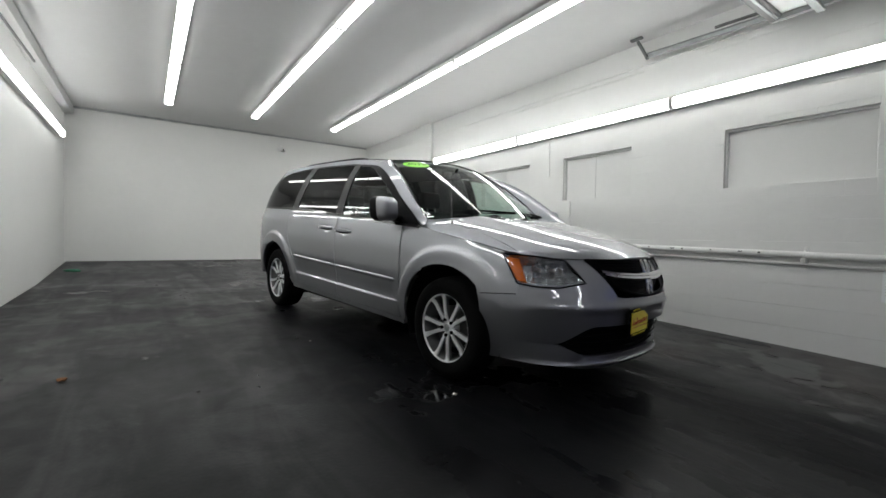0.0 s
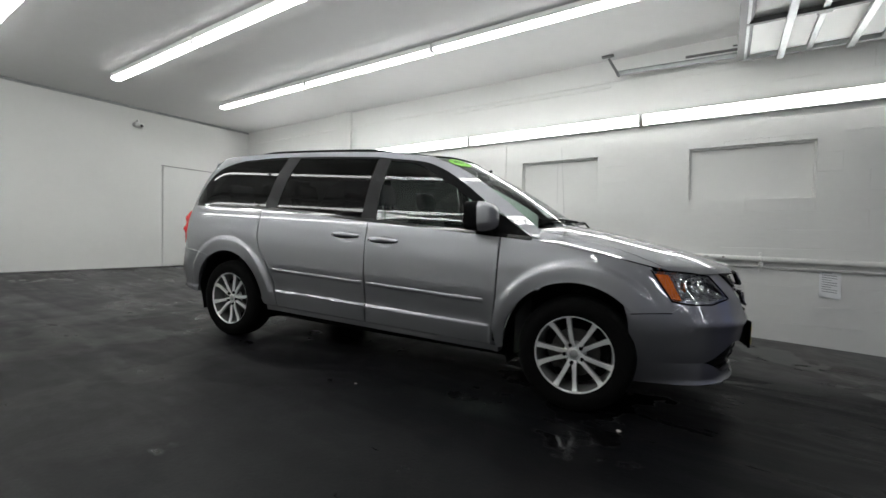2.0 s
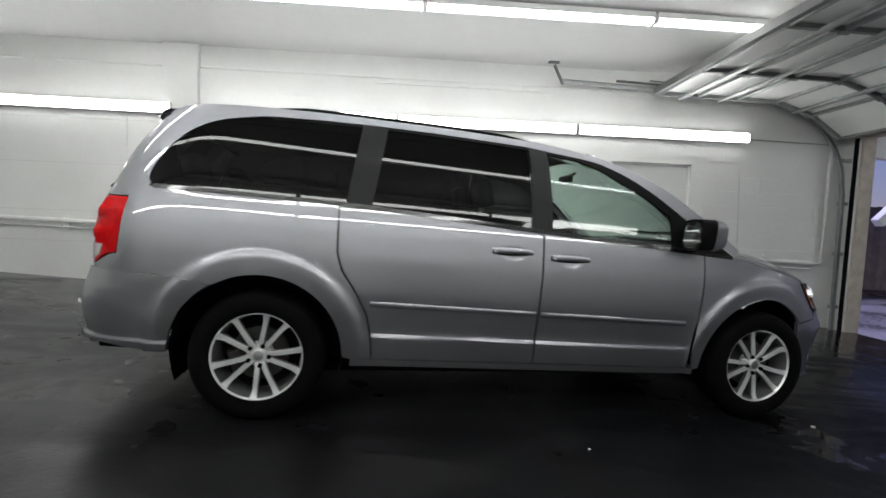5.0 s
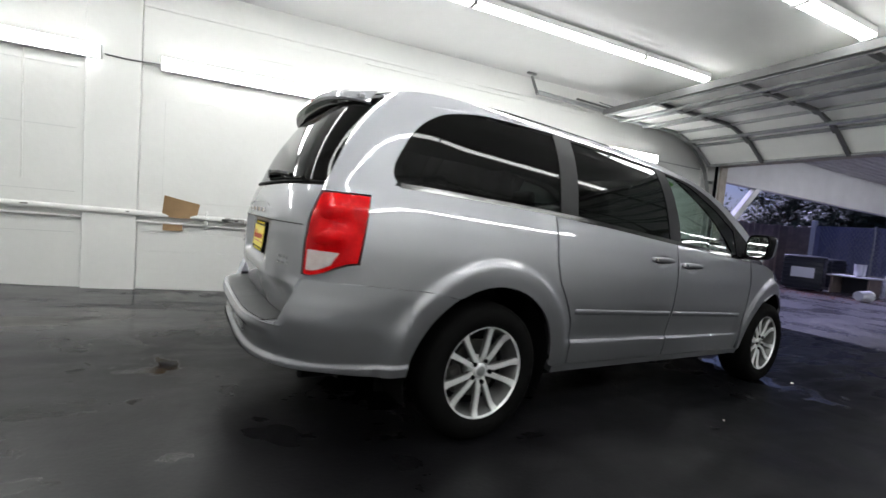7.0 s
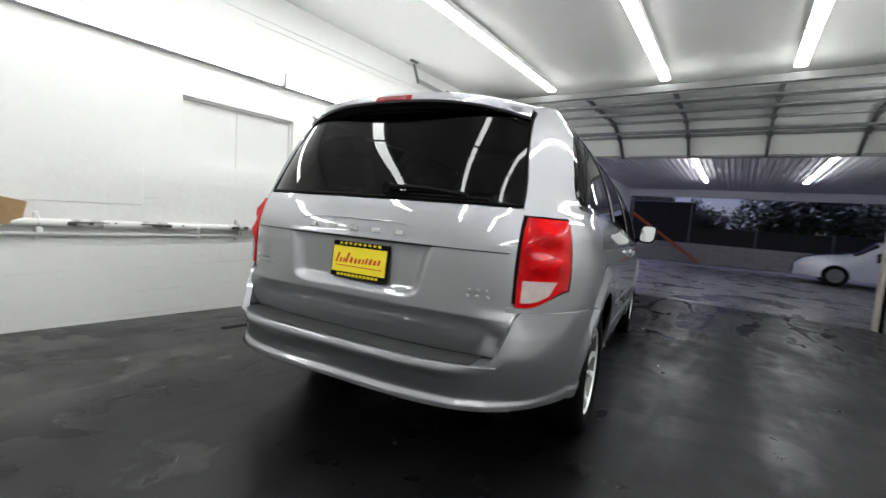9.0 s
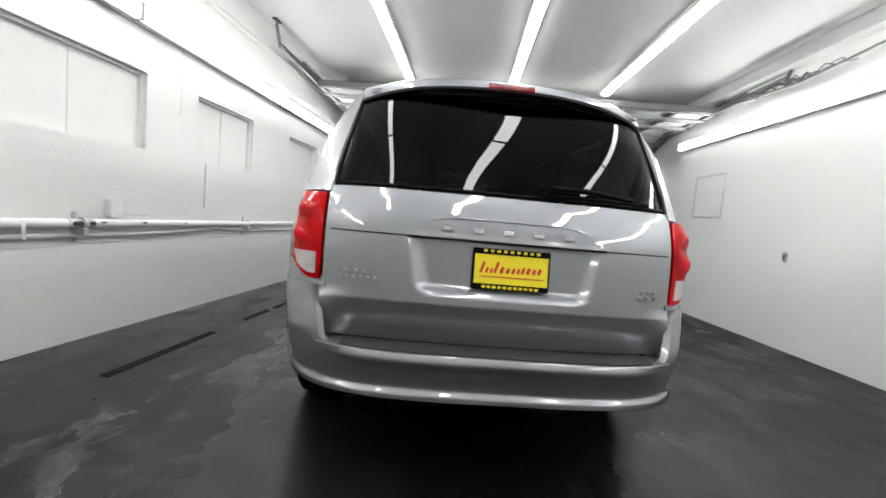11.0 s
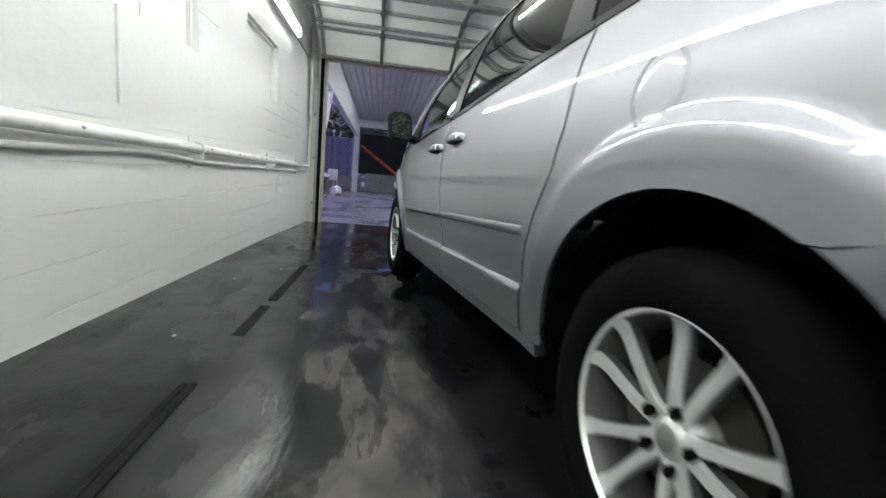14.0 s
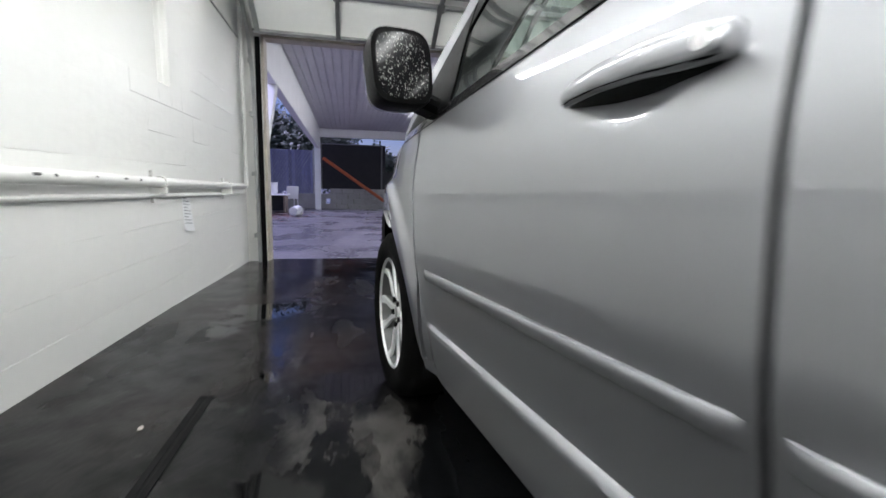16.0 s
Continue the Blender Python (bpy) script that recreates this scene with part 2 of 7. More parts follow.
def floor_material():
    """Dark sealed concrete, hosed down: a thin damp film, standing puddles, worn and stained patches."""
    m = bpy.data.materials.new("wet_concrete")
    m.use_nodes = True
    k = Nodes(m)
    b = k.n["Principled BSDF"]
    x, y, _ = k.axes()
    cloud, fleck, blot = k.noise(0.8, 5), k.noise(5.0, 9, 0.3), k.noise(1.35, 9, 0.5, rough=0.60)
    streak = k.noise(1.9, 7, 0.8, (0.45, 2.0, 1))
    ragged = k.math("MULTIPLY_ADD", fleck, 0.36)
    k.put(ragged.node.inputs[2], cloud)
    # standing water
    pools = k.near(((1.5, 1.62, 0.85, 0.34), (0.85, 1.62, 0.55, 0.24), (3.2, 1.3, 1.3, 0.16), (4.6, 0.7, 1.2, 0.15), (4.9, -1.4, 0.9, 0.13), (1.95, -0.95, 0.7, 0.17), (-2.36, 1.20, 0.6, 0.15), (-1.74, 1.18, 0.5, 0.14)))
    water = k.span(k.math("ADD", ragged, pools), 0.84, 0.90)
    # damp, darker film with hard edges
    damp = k.span(blot, 0.49, 0.585)
    # worn pale concrete beside the car and a few paler drag marks
    lane = k.math("MULTIPLY", k.span(k.math("ABSOLUTE", k.math("SUBTRACT", y, 1.32), 0.0), 0.15, 0.6, 0.22, 0.0), k.span(x, 1.0, 1.9, 1.0, 0.0))
    worn = k.span(k.math("ADD", k.noise(2.2, 10, 0.45, (0.55, 1.3, 1), rough=0.68), k.math("MAXIMUM", lane, k.near(((-0.05, 1.42, 0.6, 0.16), (0.75, 1.12, 0.45, 0.14), (2.6, -1.03, 0.5, 0.10), (-1.4, -0.6, 0.6, 0.10))))), 0.68, 0.79, 0.0, 0.85)
    # base paler towards the back wall, with a ragged edge
    pale_back = k.span(k.math("ADD", x, k.math("MULTIPLY", cloud, 2.6)), -1.2, -3.2)
    base = k.mix(k.span(cloud, 0.35, 0.65), (0.0030, 0.0030, 0.0035), (0.0085, 0.0082, 0.0095))
    base = k.mix(k.span(streak, 0.50, 0.72, 0.0, 0.55), base, (0.015, 0.0145, 0.0155))
    base = k.mix(k.math("MULTIPLY", pale_back, k.span(fleck, 0.35, 0.65, 0.55, 1.0)), base, (0.040, 0.039, 0.042))
    # base darker towards the door end
    base = k.mix(k.span(x, -0.6, 1.0, 0.0, 0.8), base, (0.0032, 0.0037, 0.0042))
    rusty = k.math("MULTIPLY", k.span(k.noise(1.1, 6), 0.42, 0.66, 0.0, 0.7), k.math("MULTIPLY", k.span(x, 0.4, 2.2), k.span(y, 0.9, 1.6)))
    base = k.mix(rusty, base, (0.034, 0.023, 0.019))
    base = k.mix(k.math("MULTIPLY", worn, k.span(fleck, 0.30, 0.62, 0.35, 1.0)), base, (0.070, 0.066, 0.062))
    base = k.mix(k.math("MULTIPLY", damp, 0.62), base, (0.0045, 0.0043, 0.0048))
    base = k.mix(water, base, (0.003, 0.003, 0.0034))
    k.put(b.inputs["Base Color"], base)
    # gloss: a film that is patchy at two scales
    rough = k.span(k.math("ADD", k.math("MULTIPLY", cloud, 0.6), k.math("MULTIPLY", streak, 0.5)), 0.38, 0.72, 0.27, 0.46)
    rough = k.math("ADD", rough, k.math("MULTIPLY", k.math("SUBTRACT", fleck, 0.5), 0.22))
    rough = k.math("SUBTRACT", rough, k.math("MULTIPLY", damp, 0.09))
    rough = k.math("ADD", rough, k.math("ADD", k.math("MULTIPLY", worn, 0.12), k.math("MULTIPLY", k.math("MULTIPLY", k.span(x, 1.0, 3.2), k.span(y, 2.2, 1.2, 0.0, 0.20)), k.span(streak, 0.40, 0.60))))
    rough = k.math("MAXIMUM", k.math("MULTIPLY", rough, k.math("SUBTRACT", 1.0, k.math("MULTIPLY", water, 0.92))), 0.03)
    lane_wet = k.math("MULTIPLY", k.span(y, 0.7, 1.2), k.span(k.noise(2.6, 6, 0.4, (0.5, 1.6, 1)), 0.40, 0.58, 0.12, 0.62))
    rough = k.math("MULTIPLY", rough, k.math("SUBTRACT", 1.0, lane_wet))
    rough = k.math("ADD", rough, k.span(y, -0.8, -1.7, 0.0, 0.09))
    rough = k.math("MULTIPLY", rough, k.math("SUBTRACT", 1.0, k.math("MULTIPLY", k.span(x, 2.0, 3.2, 0.0, 0.4), k.span(cloud, 0.35, 0.55, 0.5, 1.0))))
    k.put(b.inputs["Roughness"], rough)
    film = k.math("MULTIPLY", k.span(y, 0.75, 1.25, 0.0, 0.21), k.span(fleck, 0.34, 0.60, 0.35, 1.0))
    aisle = k.math("MAXIMUM", k.span(y, -0.9, -2.0, 0.0, 0.15), k.math("MULTIPLY", k.span(x, 2.2, 3.2, 0.0, 0.10), k.span(y, 0.5, -0.2)))
    k.put(b.inputs["Specular IOR Level"], k.math("ADD", k.math("ADD", k.math("MAXIMUM", k.span(x, -0.6, 1.2, FLOOR_SPEC, FLOOR_SPEC * 0.25), aisle), k.math("MULTIPLY", film, k.span(x, 1.4, 2.6, 1.0, 0.6))), k.math("MULTIPLY", water, 0.28)))
    bump = k.n.new("ShaderNodeBump")
    k.put(bump.inputs["Strength"], k.math("SUBTRACT", 1.0, water))
    k.put(bump.inputs["Height"], k.math("ADD", k.noise(55, 8), k.math("MULTIPLY", fleck, 2.0)))
    bump.inputs["Distance"].default_value = 0.0009
    k.put(b.inputs["Normal"], bump.outputs["Normal"])
    return m


FLOOR_SPEC = 0.17


def paint_material():
    """Silver metallic car paint with fine flake under clear coat."""
    m = material("silver_paint", (0.298, 0.301, 0.326), 0.50, 1.0, vary=0.05, scale=0.9, coat=1.0, rough_vary=0.04)
    m.node_tree.nodes["Principled BSDF"].inputs["Coat IOR"].default_value = 1.9
    return m


def beaded_material():
    """Mirror glass painted dark in place of its reflection, with pale runs of rain."""
    m = material("rain_beaded_mirror", (0.006, 0.006, 0.007), 0.08, spec=0.2, vary=0.1)
    n, l = m.node_tree.nodes, m.node_tree.links
    co, drops, span, mix = n.new("ShaderNodeTexCoord"), n.new("ShaderNodeTexNoise"), n.new("ShaderNodeMapRange"), n.new("ShaderNodeMix")
    runs = n.new("ShaderNodeMapping")
    runs.inputs["Scale"].default_value = (1, 1, 0.7)
    drops.inputs["Scale"].default_value, drops.inputs["Detail"].default_value = 270, 3
    l.new(co.outputs["Object"], runs.inputs["Vector"])
    l.new(runs.outputs[0], drops.inputs["Vector"])
    l.new(drops.outputs["Fac"], span.inputs["Value"])
    span.inputs["From Min"].default_value, span.inputs["From Max"].default_value = 0.59, 0.66
    mix.data_type = "RGBA"
    l.new(span.outputs[0], mix.inputs["Factor"])
    mix.inputs["A"].default_value, mix.inputs["B"].default_value = (0.006, 0.006, 0.007, 1), (0.24, 0.24, 0.23, 1)
    l.new(mix.outputs["Result"], n["Principled BSDF"].inputs["Base Color"])
    return m


PAINT = paint_material()
WALL = material("white_wall_paint", (0.68, 0.68, 0.665), 0.42, vary=0.09, scale=1.3, bump=0.22, bump_scale=16, piece=0.006)
BOARD = material("white_board_paint", (0.67, 0.67, 0.655), 0.45, vary=0.07, scale=1.0, bump=0.1, bump_scale=25)
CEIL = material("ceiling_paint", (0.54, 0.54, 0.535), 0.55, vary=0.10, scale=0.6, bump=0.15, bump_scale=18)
FLOOR = floor_material()
TUBE = glow("tube_light", (0.98, 1.0, 0.985), 19.0)
TUBE_OUT = glow("carport_tube_light", (0.93, 0.95, 1.0), 27.0)
TRAY = material("white_enamel", (0.75, 0.75, 0.74), 0.35, vary=0.08)
PIPE = material("painted_pipe", (0.72, 0.72, 0.70), 0.35, vary=0.2, scale=9, bump=0.15)
PIPE_BARE = material("worn_pipe", (0.62, 0.62, 0.60), 0.4, vary=0.6, scale=14, other=(0.05, 0.045, 0.04))
STEEL = material("galvanised_steel", (0.42, 0.43, 0.43), 0.42, 0.85, vary=0.35, scale=12)
# also colours the shade inside the alloy wheels
STEEL_DK = material("dark_steel", (0.16, 0.16, 0.16), 0.5, 0.6, vary=0.3, scale=10)
DOORSKIN = material("door_panel_paint", (0.78, 0.79, 0.77), 0.45, vary=0.08, scale=2)
BLACK = material("black_plastic", (0.0045, 0.0045, 0.005), 0.5, spec=0.05, vary=0.2, bump=0.1, bump_scale=300)
STEP_PAD = material("grey_step_rubber", (0.035, 0.035, 0.036), 0.45, spec=0.4, vary=0.2, bump=0.2, bump_scale=200)
GLOSS_BLACK = material("gloss_black", (0.012, 0.012, 0.013), 0.12, vary=0.1, coat=0.5)
SMOKE = material("satin_pillar_trim", (0.009, 0.009, 0.010), 0.38, 0.0, vary=0.1, spec=0.16, rough_vary=0.03)
RUBBER = material("tyre_rubber", (0.0042, 0.0042, 0.0042), 0.78, spec=0.05, vary=0.35, scale=15, bump=0.3, bump_scale=120)
ALLOY = material("alloy_wheel", (0.72, 0.73, 0.735), 0.32, 0.5, vary=0.06, coat=0.4)
BRAKE = material("brake_steel", (0.07, 0.068, 0.065), 0.5, 0.6, vary=0.4, scale=25)
CHROME = material("chrome", (0.85, 0.85, 0.86), 0.06, 1.0, vary=0.03)
MIRROR = material("mirror_glass", (0.8, 0.82, 0.83), 0.02, 1.0, vary=0.02)
MIRROR_WET = beaded_material()
RED = material("red_lens", (0.64, 0.005, 0.007), 0.05, vary=0.35, scale=11, other=(0.24, 0.001, 0.003), spec=0.13, bump=0.15, bump_scale=14)
RED_DK = material("dark_red_lens", (0.20, 0.002, 0.004), 0.08, vary=0.6, scale=30, spec=0.25, bump=0.4, bump_scale=40)
AMBER = material("amber_lens", (0.85, 0.17, 0.01), 0.25, vary=0.3, scale=20, coat=0.15, spec=0.3)
CLEAR_LENS = material("frosted_lens", (0.50, 0.44, 0.43), 0.15, other=(0.40, 0.34, 0.33), scale=30, bump=0.3, bump_scale=120, coat=0.4)
LAMP_BOWL = material("lamp_reflector", (0.92, 0.93, 0.95), 0.12, 0.75, other=(0.22, 0.225, 0.24), scale=18, bump=0.5, bump_scale=20)
GLASS_DARK = glass("privacy_glass", (0.030, 0.032, 0.032), 0.008, 0.026)
GLASS_SIDE = glass("tinted_glass", (0.54, 0.68, 0.61))
GLASS_WIND = glass("windscreen_glass", (0.78, 0.84, 0.81))
GLASS_LAMP = glass("lamp_glass", (0.93, 0.94, 0.95))
CLOTH = material("dark_seat_cloth", (0.035, 0.035, 0.038), 0.85, vary=0.3, scale=30, bump=0.3, bump_scale=200)
TRIM_IN = material("grey_cabin_trim", (0.06, 0.06, 0.062), 0.6, vary=0.15)
LINING = material("cabin_lining", (0.10, 0.098, 0.095), 0.8, vary=0.1)
YELLOW = material("yellow_plate", (0.80, 0.66, 0.02), 0.35, vary=0.05)
PLATE_RED = material("red_plate_print", (0.55, 0.03, 0.02), 0.4)
GREEN = material("green_sticker", (0.25, 0.75, 0.04), 0.4, vary=0.05)
CARD = material("cardboard", (0.36, 0.23, 0.12), 0.85, vary=0.2, scale=10)
PAPER = material("white_paper", (0.75, 0.76, 0.78), 0.7, vary=0.06)
INK = material("grey_print", (0.35, 0.36, 0.38), 0.8)
WOOD_JAMB = material("worn_jamb_paint", (0.50, 0.45, 0.38), 0.6, vary=0.35, scale=8)

# ---- the minivan ----
# Own axes: x ahead, y to its left, z up, origin on the ground between the axles.
HALF = 1.539
TYRE_R = 0.352
WIDTH = [(0.16, 0.89), (0.28, 0.912), (0.36, 0.929), (0.445, 0.943), (0.458, 0.9445), (0.472, 0.932), (0.58, 0.949), (0.70, 0.968), (0.85, 0.973),
         (1.0, 0.957), (1.08, 0.94), (1.13, 0.924), (1.20, 0.908), (1.30, 0.878), (1.40, 0.842), (1.50, 0.795), (1.60, 0.733), (1.70, 0.660), (1.76, 0.58)]
PLAIN = [(0.16, 0.88), (0.28, 0.902), (0.40, 0.928), (0.50, 0.945), (0.58, 0.956)] + WIDTH[7:]
NOSE = [(0.2, 2.395), (0.30, 2.458), (0.42, 2.488), (0.58, 2.507), (0.70, 2.495), (0.80, 2.468), (0.88, 2.432), (0.96, 2.345)]
TAIL = [(0.30, -2.53), (0.375, -2.594), (0.400, -2.593), (0.426, -2.580), (0.50, -2.602), (0.538, -2.622), (0.562, -2.615), (0.62, -2.53), (0.80, -2.52), (1.0, -2.515), (1.13, -2.485), (1.20, -2.455), (1.40, -2.37), (1.60, -2.25), (1.70, -2.17)]
SILL = [(-2.1, 0.35), (-1.1, 0.338), (1.07, 0.312)]
BELT = [(-2.2, 1.207), (-1.15, 1.180), (-0.1, 1.115), (0.9, 1.05), (1.26, 1.027)]
WIN_TOP = [(-1.92, 1.40), (-1.80, 1.52), (-1.63, 1.632), (-1.06, 1.648), (-0.1, 1.617), (0.07, 1.597), (0.36, 1.560), (0.53, 1.50), (0.74, 1.382), (0.91, 1.262), (1.26, 1.035)]
RAIL = [(-2.16, 1.62), (-1.95, 1.675), (-1.6, 1.695), (-1.31, 1.70), (-0.66, 1.69), (-0.05, 1.662), (0.34, 1.61), (0.57, 1.545), (0.76, 1.46), (1.03, 1.285), (1.31, 1.075)]
HOOD_MID = [(1.40, 1.135), (1.7, 1.085), (2.0, 1.02), (2.29, 0.945), (2.42, 0.89), (2.47, 0.865)]
SHOULDER = [(1.04, 1.055), (1.25, 1.028), (1.5, 0.985), (1.75, 0.94), (2.0, 0.887), (2.15, 0.868), (2.3, 0.855), (2.45, 0.845)]


def ends(z):
    """Powers of the rounded nose outline at a height."""
    t = step(0.5, 0.9, z)
    return lerp(3.5, 3.0, t), lerp(2.6, 2.0, t)


def flare(x, z):
    best = 0.0
    for cx, r in ((HALF, 0.53), (-HALF, 0.545)):
        d = math.hypot(x - cx, (z - 0.355) * (1.0 if z > 0.355 else 0.6))
        fade = step(2.02, 1.78, x)
        best = max(best, fade * (0.020 * (1 - step(r - 0.012, r + 0.026, d)) - 0.004 * (1 - step(0.43, r - 0.03, d))))
    return best


def half_width(x, z, bumps=True):
    """Half the body's width at a place of its side view."""
    zz = z + 0.018 * x
    w = flow(zz, PLAIN)
    if -1.05 < x < 1.02:
        w = lerp(w, flow(zz, WIDTH), step(-1.05, -0.88, x) * step(1.02, 0.92, x))
    if x > 0.9:
        p, q = ends(z)
        t = (x - 0.9) / (flow(z, NOSE) - 0.9)
        w *= max(0.0, 1 - t**p) ** (1 / q) if t < 1 else 0.0
    elif x < -1.7:
        t = (x + 1.7) / (flow(z, TAIL) + 1.7)
        w *= max(0.0, 1 - t**3) ** 0.25 if t < 1 else 0.0
    return w + (flare(x, z) if bumps else 0.0)


def nose_point(a, z, out=0.0):
    """A place on the front's rounded outline: a in radians from dead ahead to the side."""
    p, q = ends(z)
    s, c = math.sin(abs(a)), math.cos(abs(a))
    xn = flow(z, NOSE)
    x = 0.9 + (xn - 0.9 + out) * c ** (2 / p)
    w = flow(z + 0.018 * x, PLAIN)
    return Vector((x, math.copysign((w + out) * s ** (2 / q) + flare(x, z), a), z))


def nose_angle(y, z):
    q = ends(z)[1]
    return math.asin(min(1.0, (y / flow(z + 0.04, PLAIN))) ** (q / 2))


CORNER = [(0.30, -2.53), (0.375, -2.594), (0.400, -2.592), (0.426, -2.574), (0.50, -2.587), (0.58, -2.594), (0.66, -2.574), (0.72, -2.548), (0.80, -2.53)]
def tail_point(a, z, out=0.0, outline=TAIL):
    s, c = math.sin(abs(a)), math.cos(abs(a))
    x = -1.7 + (flow(z, outline) + 1.7 - out) * c ** (2 / 3)
    w = flow(z + 0.018 * x, PLAIN)
    return Vector((x, math.copysign((w + out) * s**0.5, a), z))


def tail_angle(y, z):
    return math.asin(min(1.0, (y / flow(z - 0.04, PLAIN)) ** 2))


def tail_angle_x(x, z):
    t = (x + 1.7) / (flow(z, TAIL) + 1.7)
    return math.acos(min(1.0, max(0.0, t) ** 1.5))


CAR_M = Matrix.Rotation(math.atan(0.03), 4, "Y") @ Matrix.Rotation(radians(6.9), 4, "Z")
van = thing("minivan", "silver-grey minivan with dark rear glass on a wet floor", "car", CAR_M)


def cup(x, z, at):
    """Depth of the finger cup pressed into a door behind its handle."""
    d = math.hypot((x - at[0] - 0.006) / 0.090, (z - at[1] + 0.008) / 0.044)
    return 0.007 * (1 - step(0.30, 1.0, d))


def side_panel(name, patch, s, mat, parent, nu, nv, flange=0.014, lift=0.0, label="", bm=None, gap=0.0, grip=None):
    """A panel given in side view (x, z) and laid on the body's side s."""
    def f(u, v):
        q = patch(lerp(gap, 1 - gap, u), lerp(gap, 1 - gap, v))
        return Vector((q.x, s * (half_width(q.x, q.y) + lift - (cup(q.x, q.y, grip) if grip else 0.0)), q.y))
    bm = sheet(f, nu, nv, (0, s, 0.15), flange, bm)
    return part(name, bm, mat, parent, label) if name else bm


def moulding(s, x0, x1, parent):
    """A rounded rubbing strip with tapered ends."""
    def f(u, v):
        x = lerp(x0, x1, u)
        a = lerp(-1.45, 1.45, v)
        end = min(1.0, min(u, 1 - u) * 60 + 0.25)
        z = 0.632 - 0.0266 * x + 0.016 * math.sin(a)
        return Vector((x, s * (half_width(x, z) - 0.002 + 0.013 * end * max(0.0, math.cos(a)) ** 0.6), z))
    return part("rubbing_strip", sheet(f, 40, 8, (0, s, 0)), PAINT, parent)


def v2(*pts):
    return along([(x, z, 0) for x, z in pts])


def line_of(table, x0, x1, dz=0.0, n=24):
    return along([(lerp(x0, x1, k / n), flow(lerp(x0, x1, k / n), table) + dz, 0) for k in range(n + 1)])


def arch(cx, r, a0, a1, n=20):
    return [(cx + r * math.cos(radians(lerp(a0, a1, k / n))), 0.355 + r * math.sin(radians(lerp(a0, a1, k / n)))) for k in range(n + 1)]


def columns(x0, x1, low, high):
    """A patch of upright columns between two height functions; x0 and x1 may be (x at the foot, x at the head)."""
    a, b = (x0 if isinstance(x0, tuple) else (x0, x0)), (x1 if isinstance(x1, tuple) else (x1, x1))
    def at(u, v):
        x = lerp(lerp(*a, v), lerp(*b, v), u)
        return Vector((x, lerp(low(x), high(x), v), 0))
    return at


def handle(s, x, z, parent):
    """A pull handle over its cup, with lock barrel and black shade sheet."""
    y = half_width(x, z)
    m = Matrix.Translation((x, s * y, z)) @ Matrix.Rotation(radians(1.5), 4, "Y")
    bm = bmesh.new()
    rows = [(-0.122, 0.004, 0.010, 0.0), (-0.116, 0.014, 0.016, 0.001), (-0.085, 0.024, 0.019, 0.003), (-0.03, 0.029, 0.018, 0.006), (0.03, 0.029, 0.0165, 0.007), (0.085, 0.024, 0.0145, 0.005), (0.112, 0.016, 0.012, 0.003), (0.120, 0.004, 0.008, 0.002)]
    rings = [[bm.verts.new(m @ Vector((px, s * (py - 0.006 + 0.010 * math.cos(a)), h * math.sin(a) + dz))) for a in [i * math.tau / 14 for i in range(14)]] for px, py, h, dz in rows]
    for a, b in zip(rings, rings[1:]):
        for i in range(14):
            bm.faces.new((a[i], a[(i + 1) % 14], b[(i + 1) % 14], b[i]))
    bm.faces.new(rings[0])
    bm.faces.new(list(reversed(rings[-1])))
    bmesh.ops.recalc_face_normals(bm, faces=bm.faces)
    part("door_handle", bm, PAINT, parent, "silver-grey pull handle")
    # black sheet in place of the shaded hollow behind the handle
    def grip_shade(u, v):
        px = lerp(-0.110, 0.110, u)
        py, h, dz = (flow(px, [(row[0], row[n]) for row in rows]) for n in (1, 2, 3))
        low = dz - 1.02 * h - 0.010 * (1 - (px / 0.111) ** 2)
        return m @ Vector((px, s * lerp(py + 0.0015, -0.007, v), lerp(dz - 0.74 * h, low, v**0.8)))
    part("handle_shade", sheet(grip_shade, 24, 5, (0, s, -0.6)), BLACK, parent, "black sheet standing for the shade under the pull handle")
    part("lock_barrel", rod(m @ Vector((-0.108, s * 0.0, 0.0)), m @ Vector((-0.108, s * 0.034, 0.0)), 0.009, 10), CHROME, parent)


belt = lambda x: flow(x, BELT)
win_top = lambda x: flow(x, WIN_TOP)
sill = lambda x: flow(x, SILL)
seam_front = [(1.012, 0.322), (1.015, 0.45), (1.035, 0.62), (1.045, 0.85), (1.047, 1.046)]
seam_mid = [(-0.008, 0.335), (-0.008, 0.7), (-0.004, 1.108)]
seam_rear = [(-0.945, 0.345), (-0.955, 0.46), (-0.985, 0.60), (-1.05, 0.72), (-1.125, 0.83), (-1.155, 0.93), (-1.16, 1.18)]
GAP = 0.005

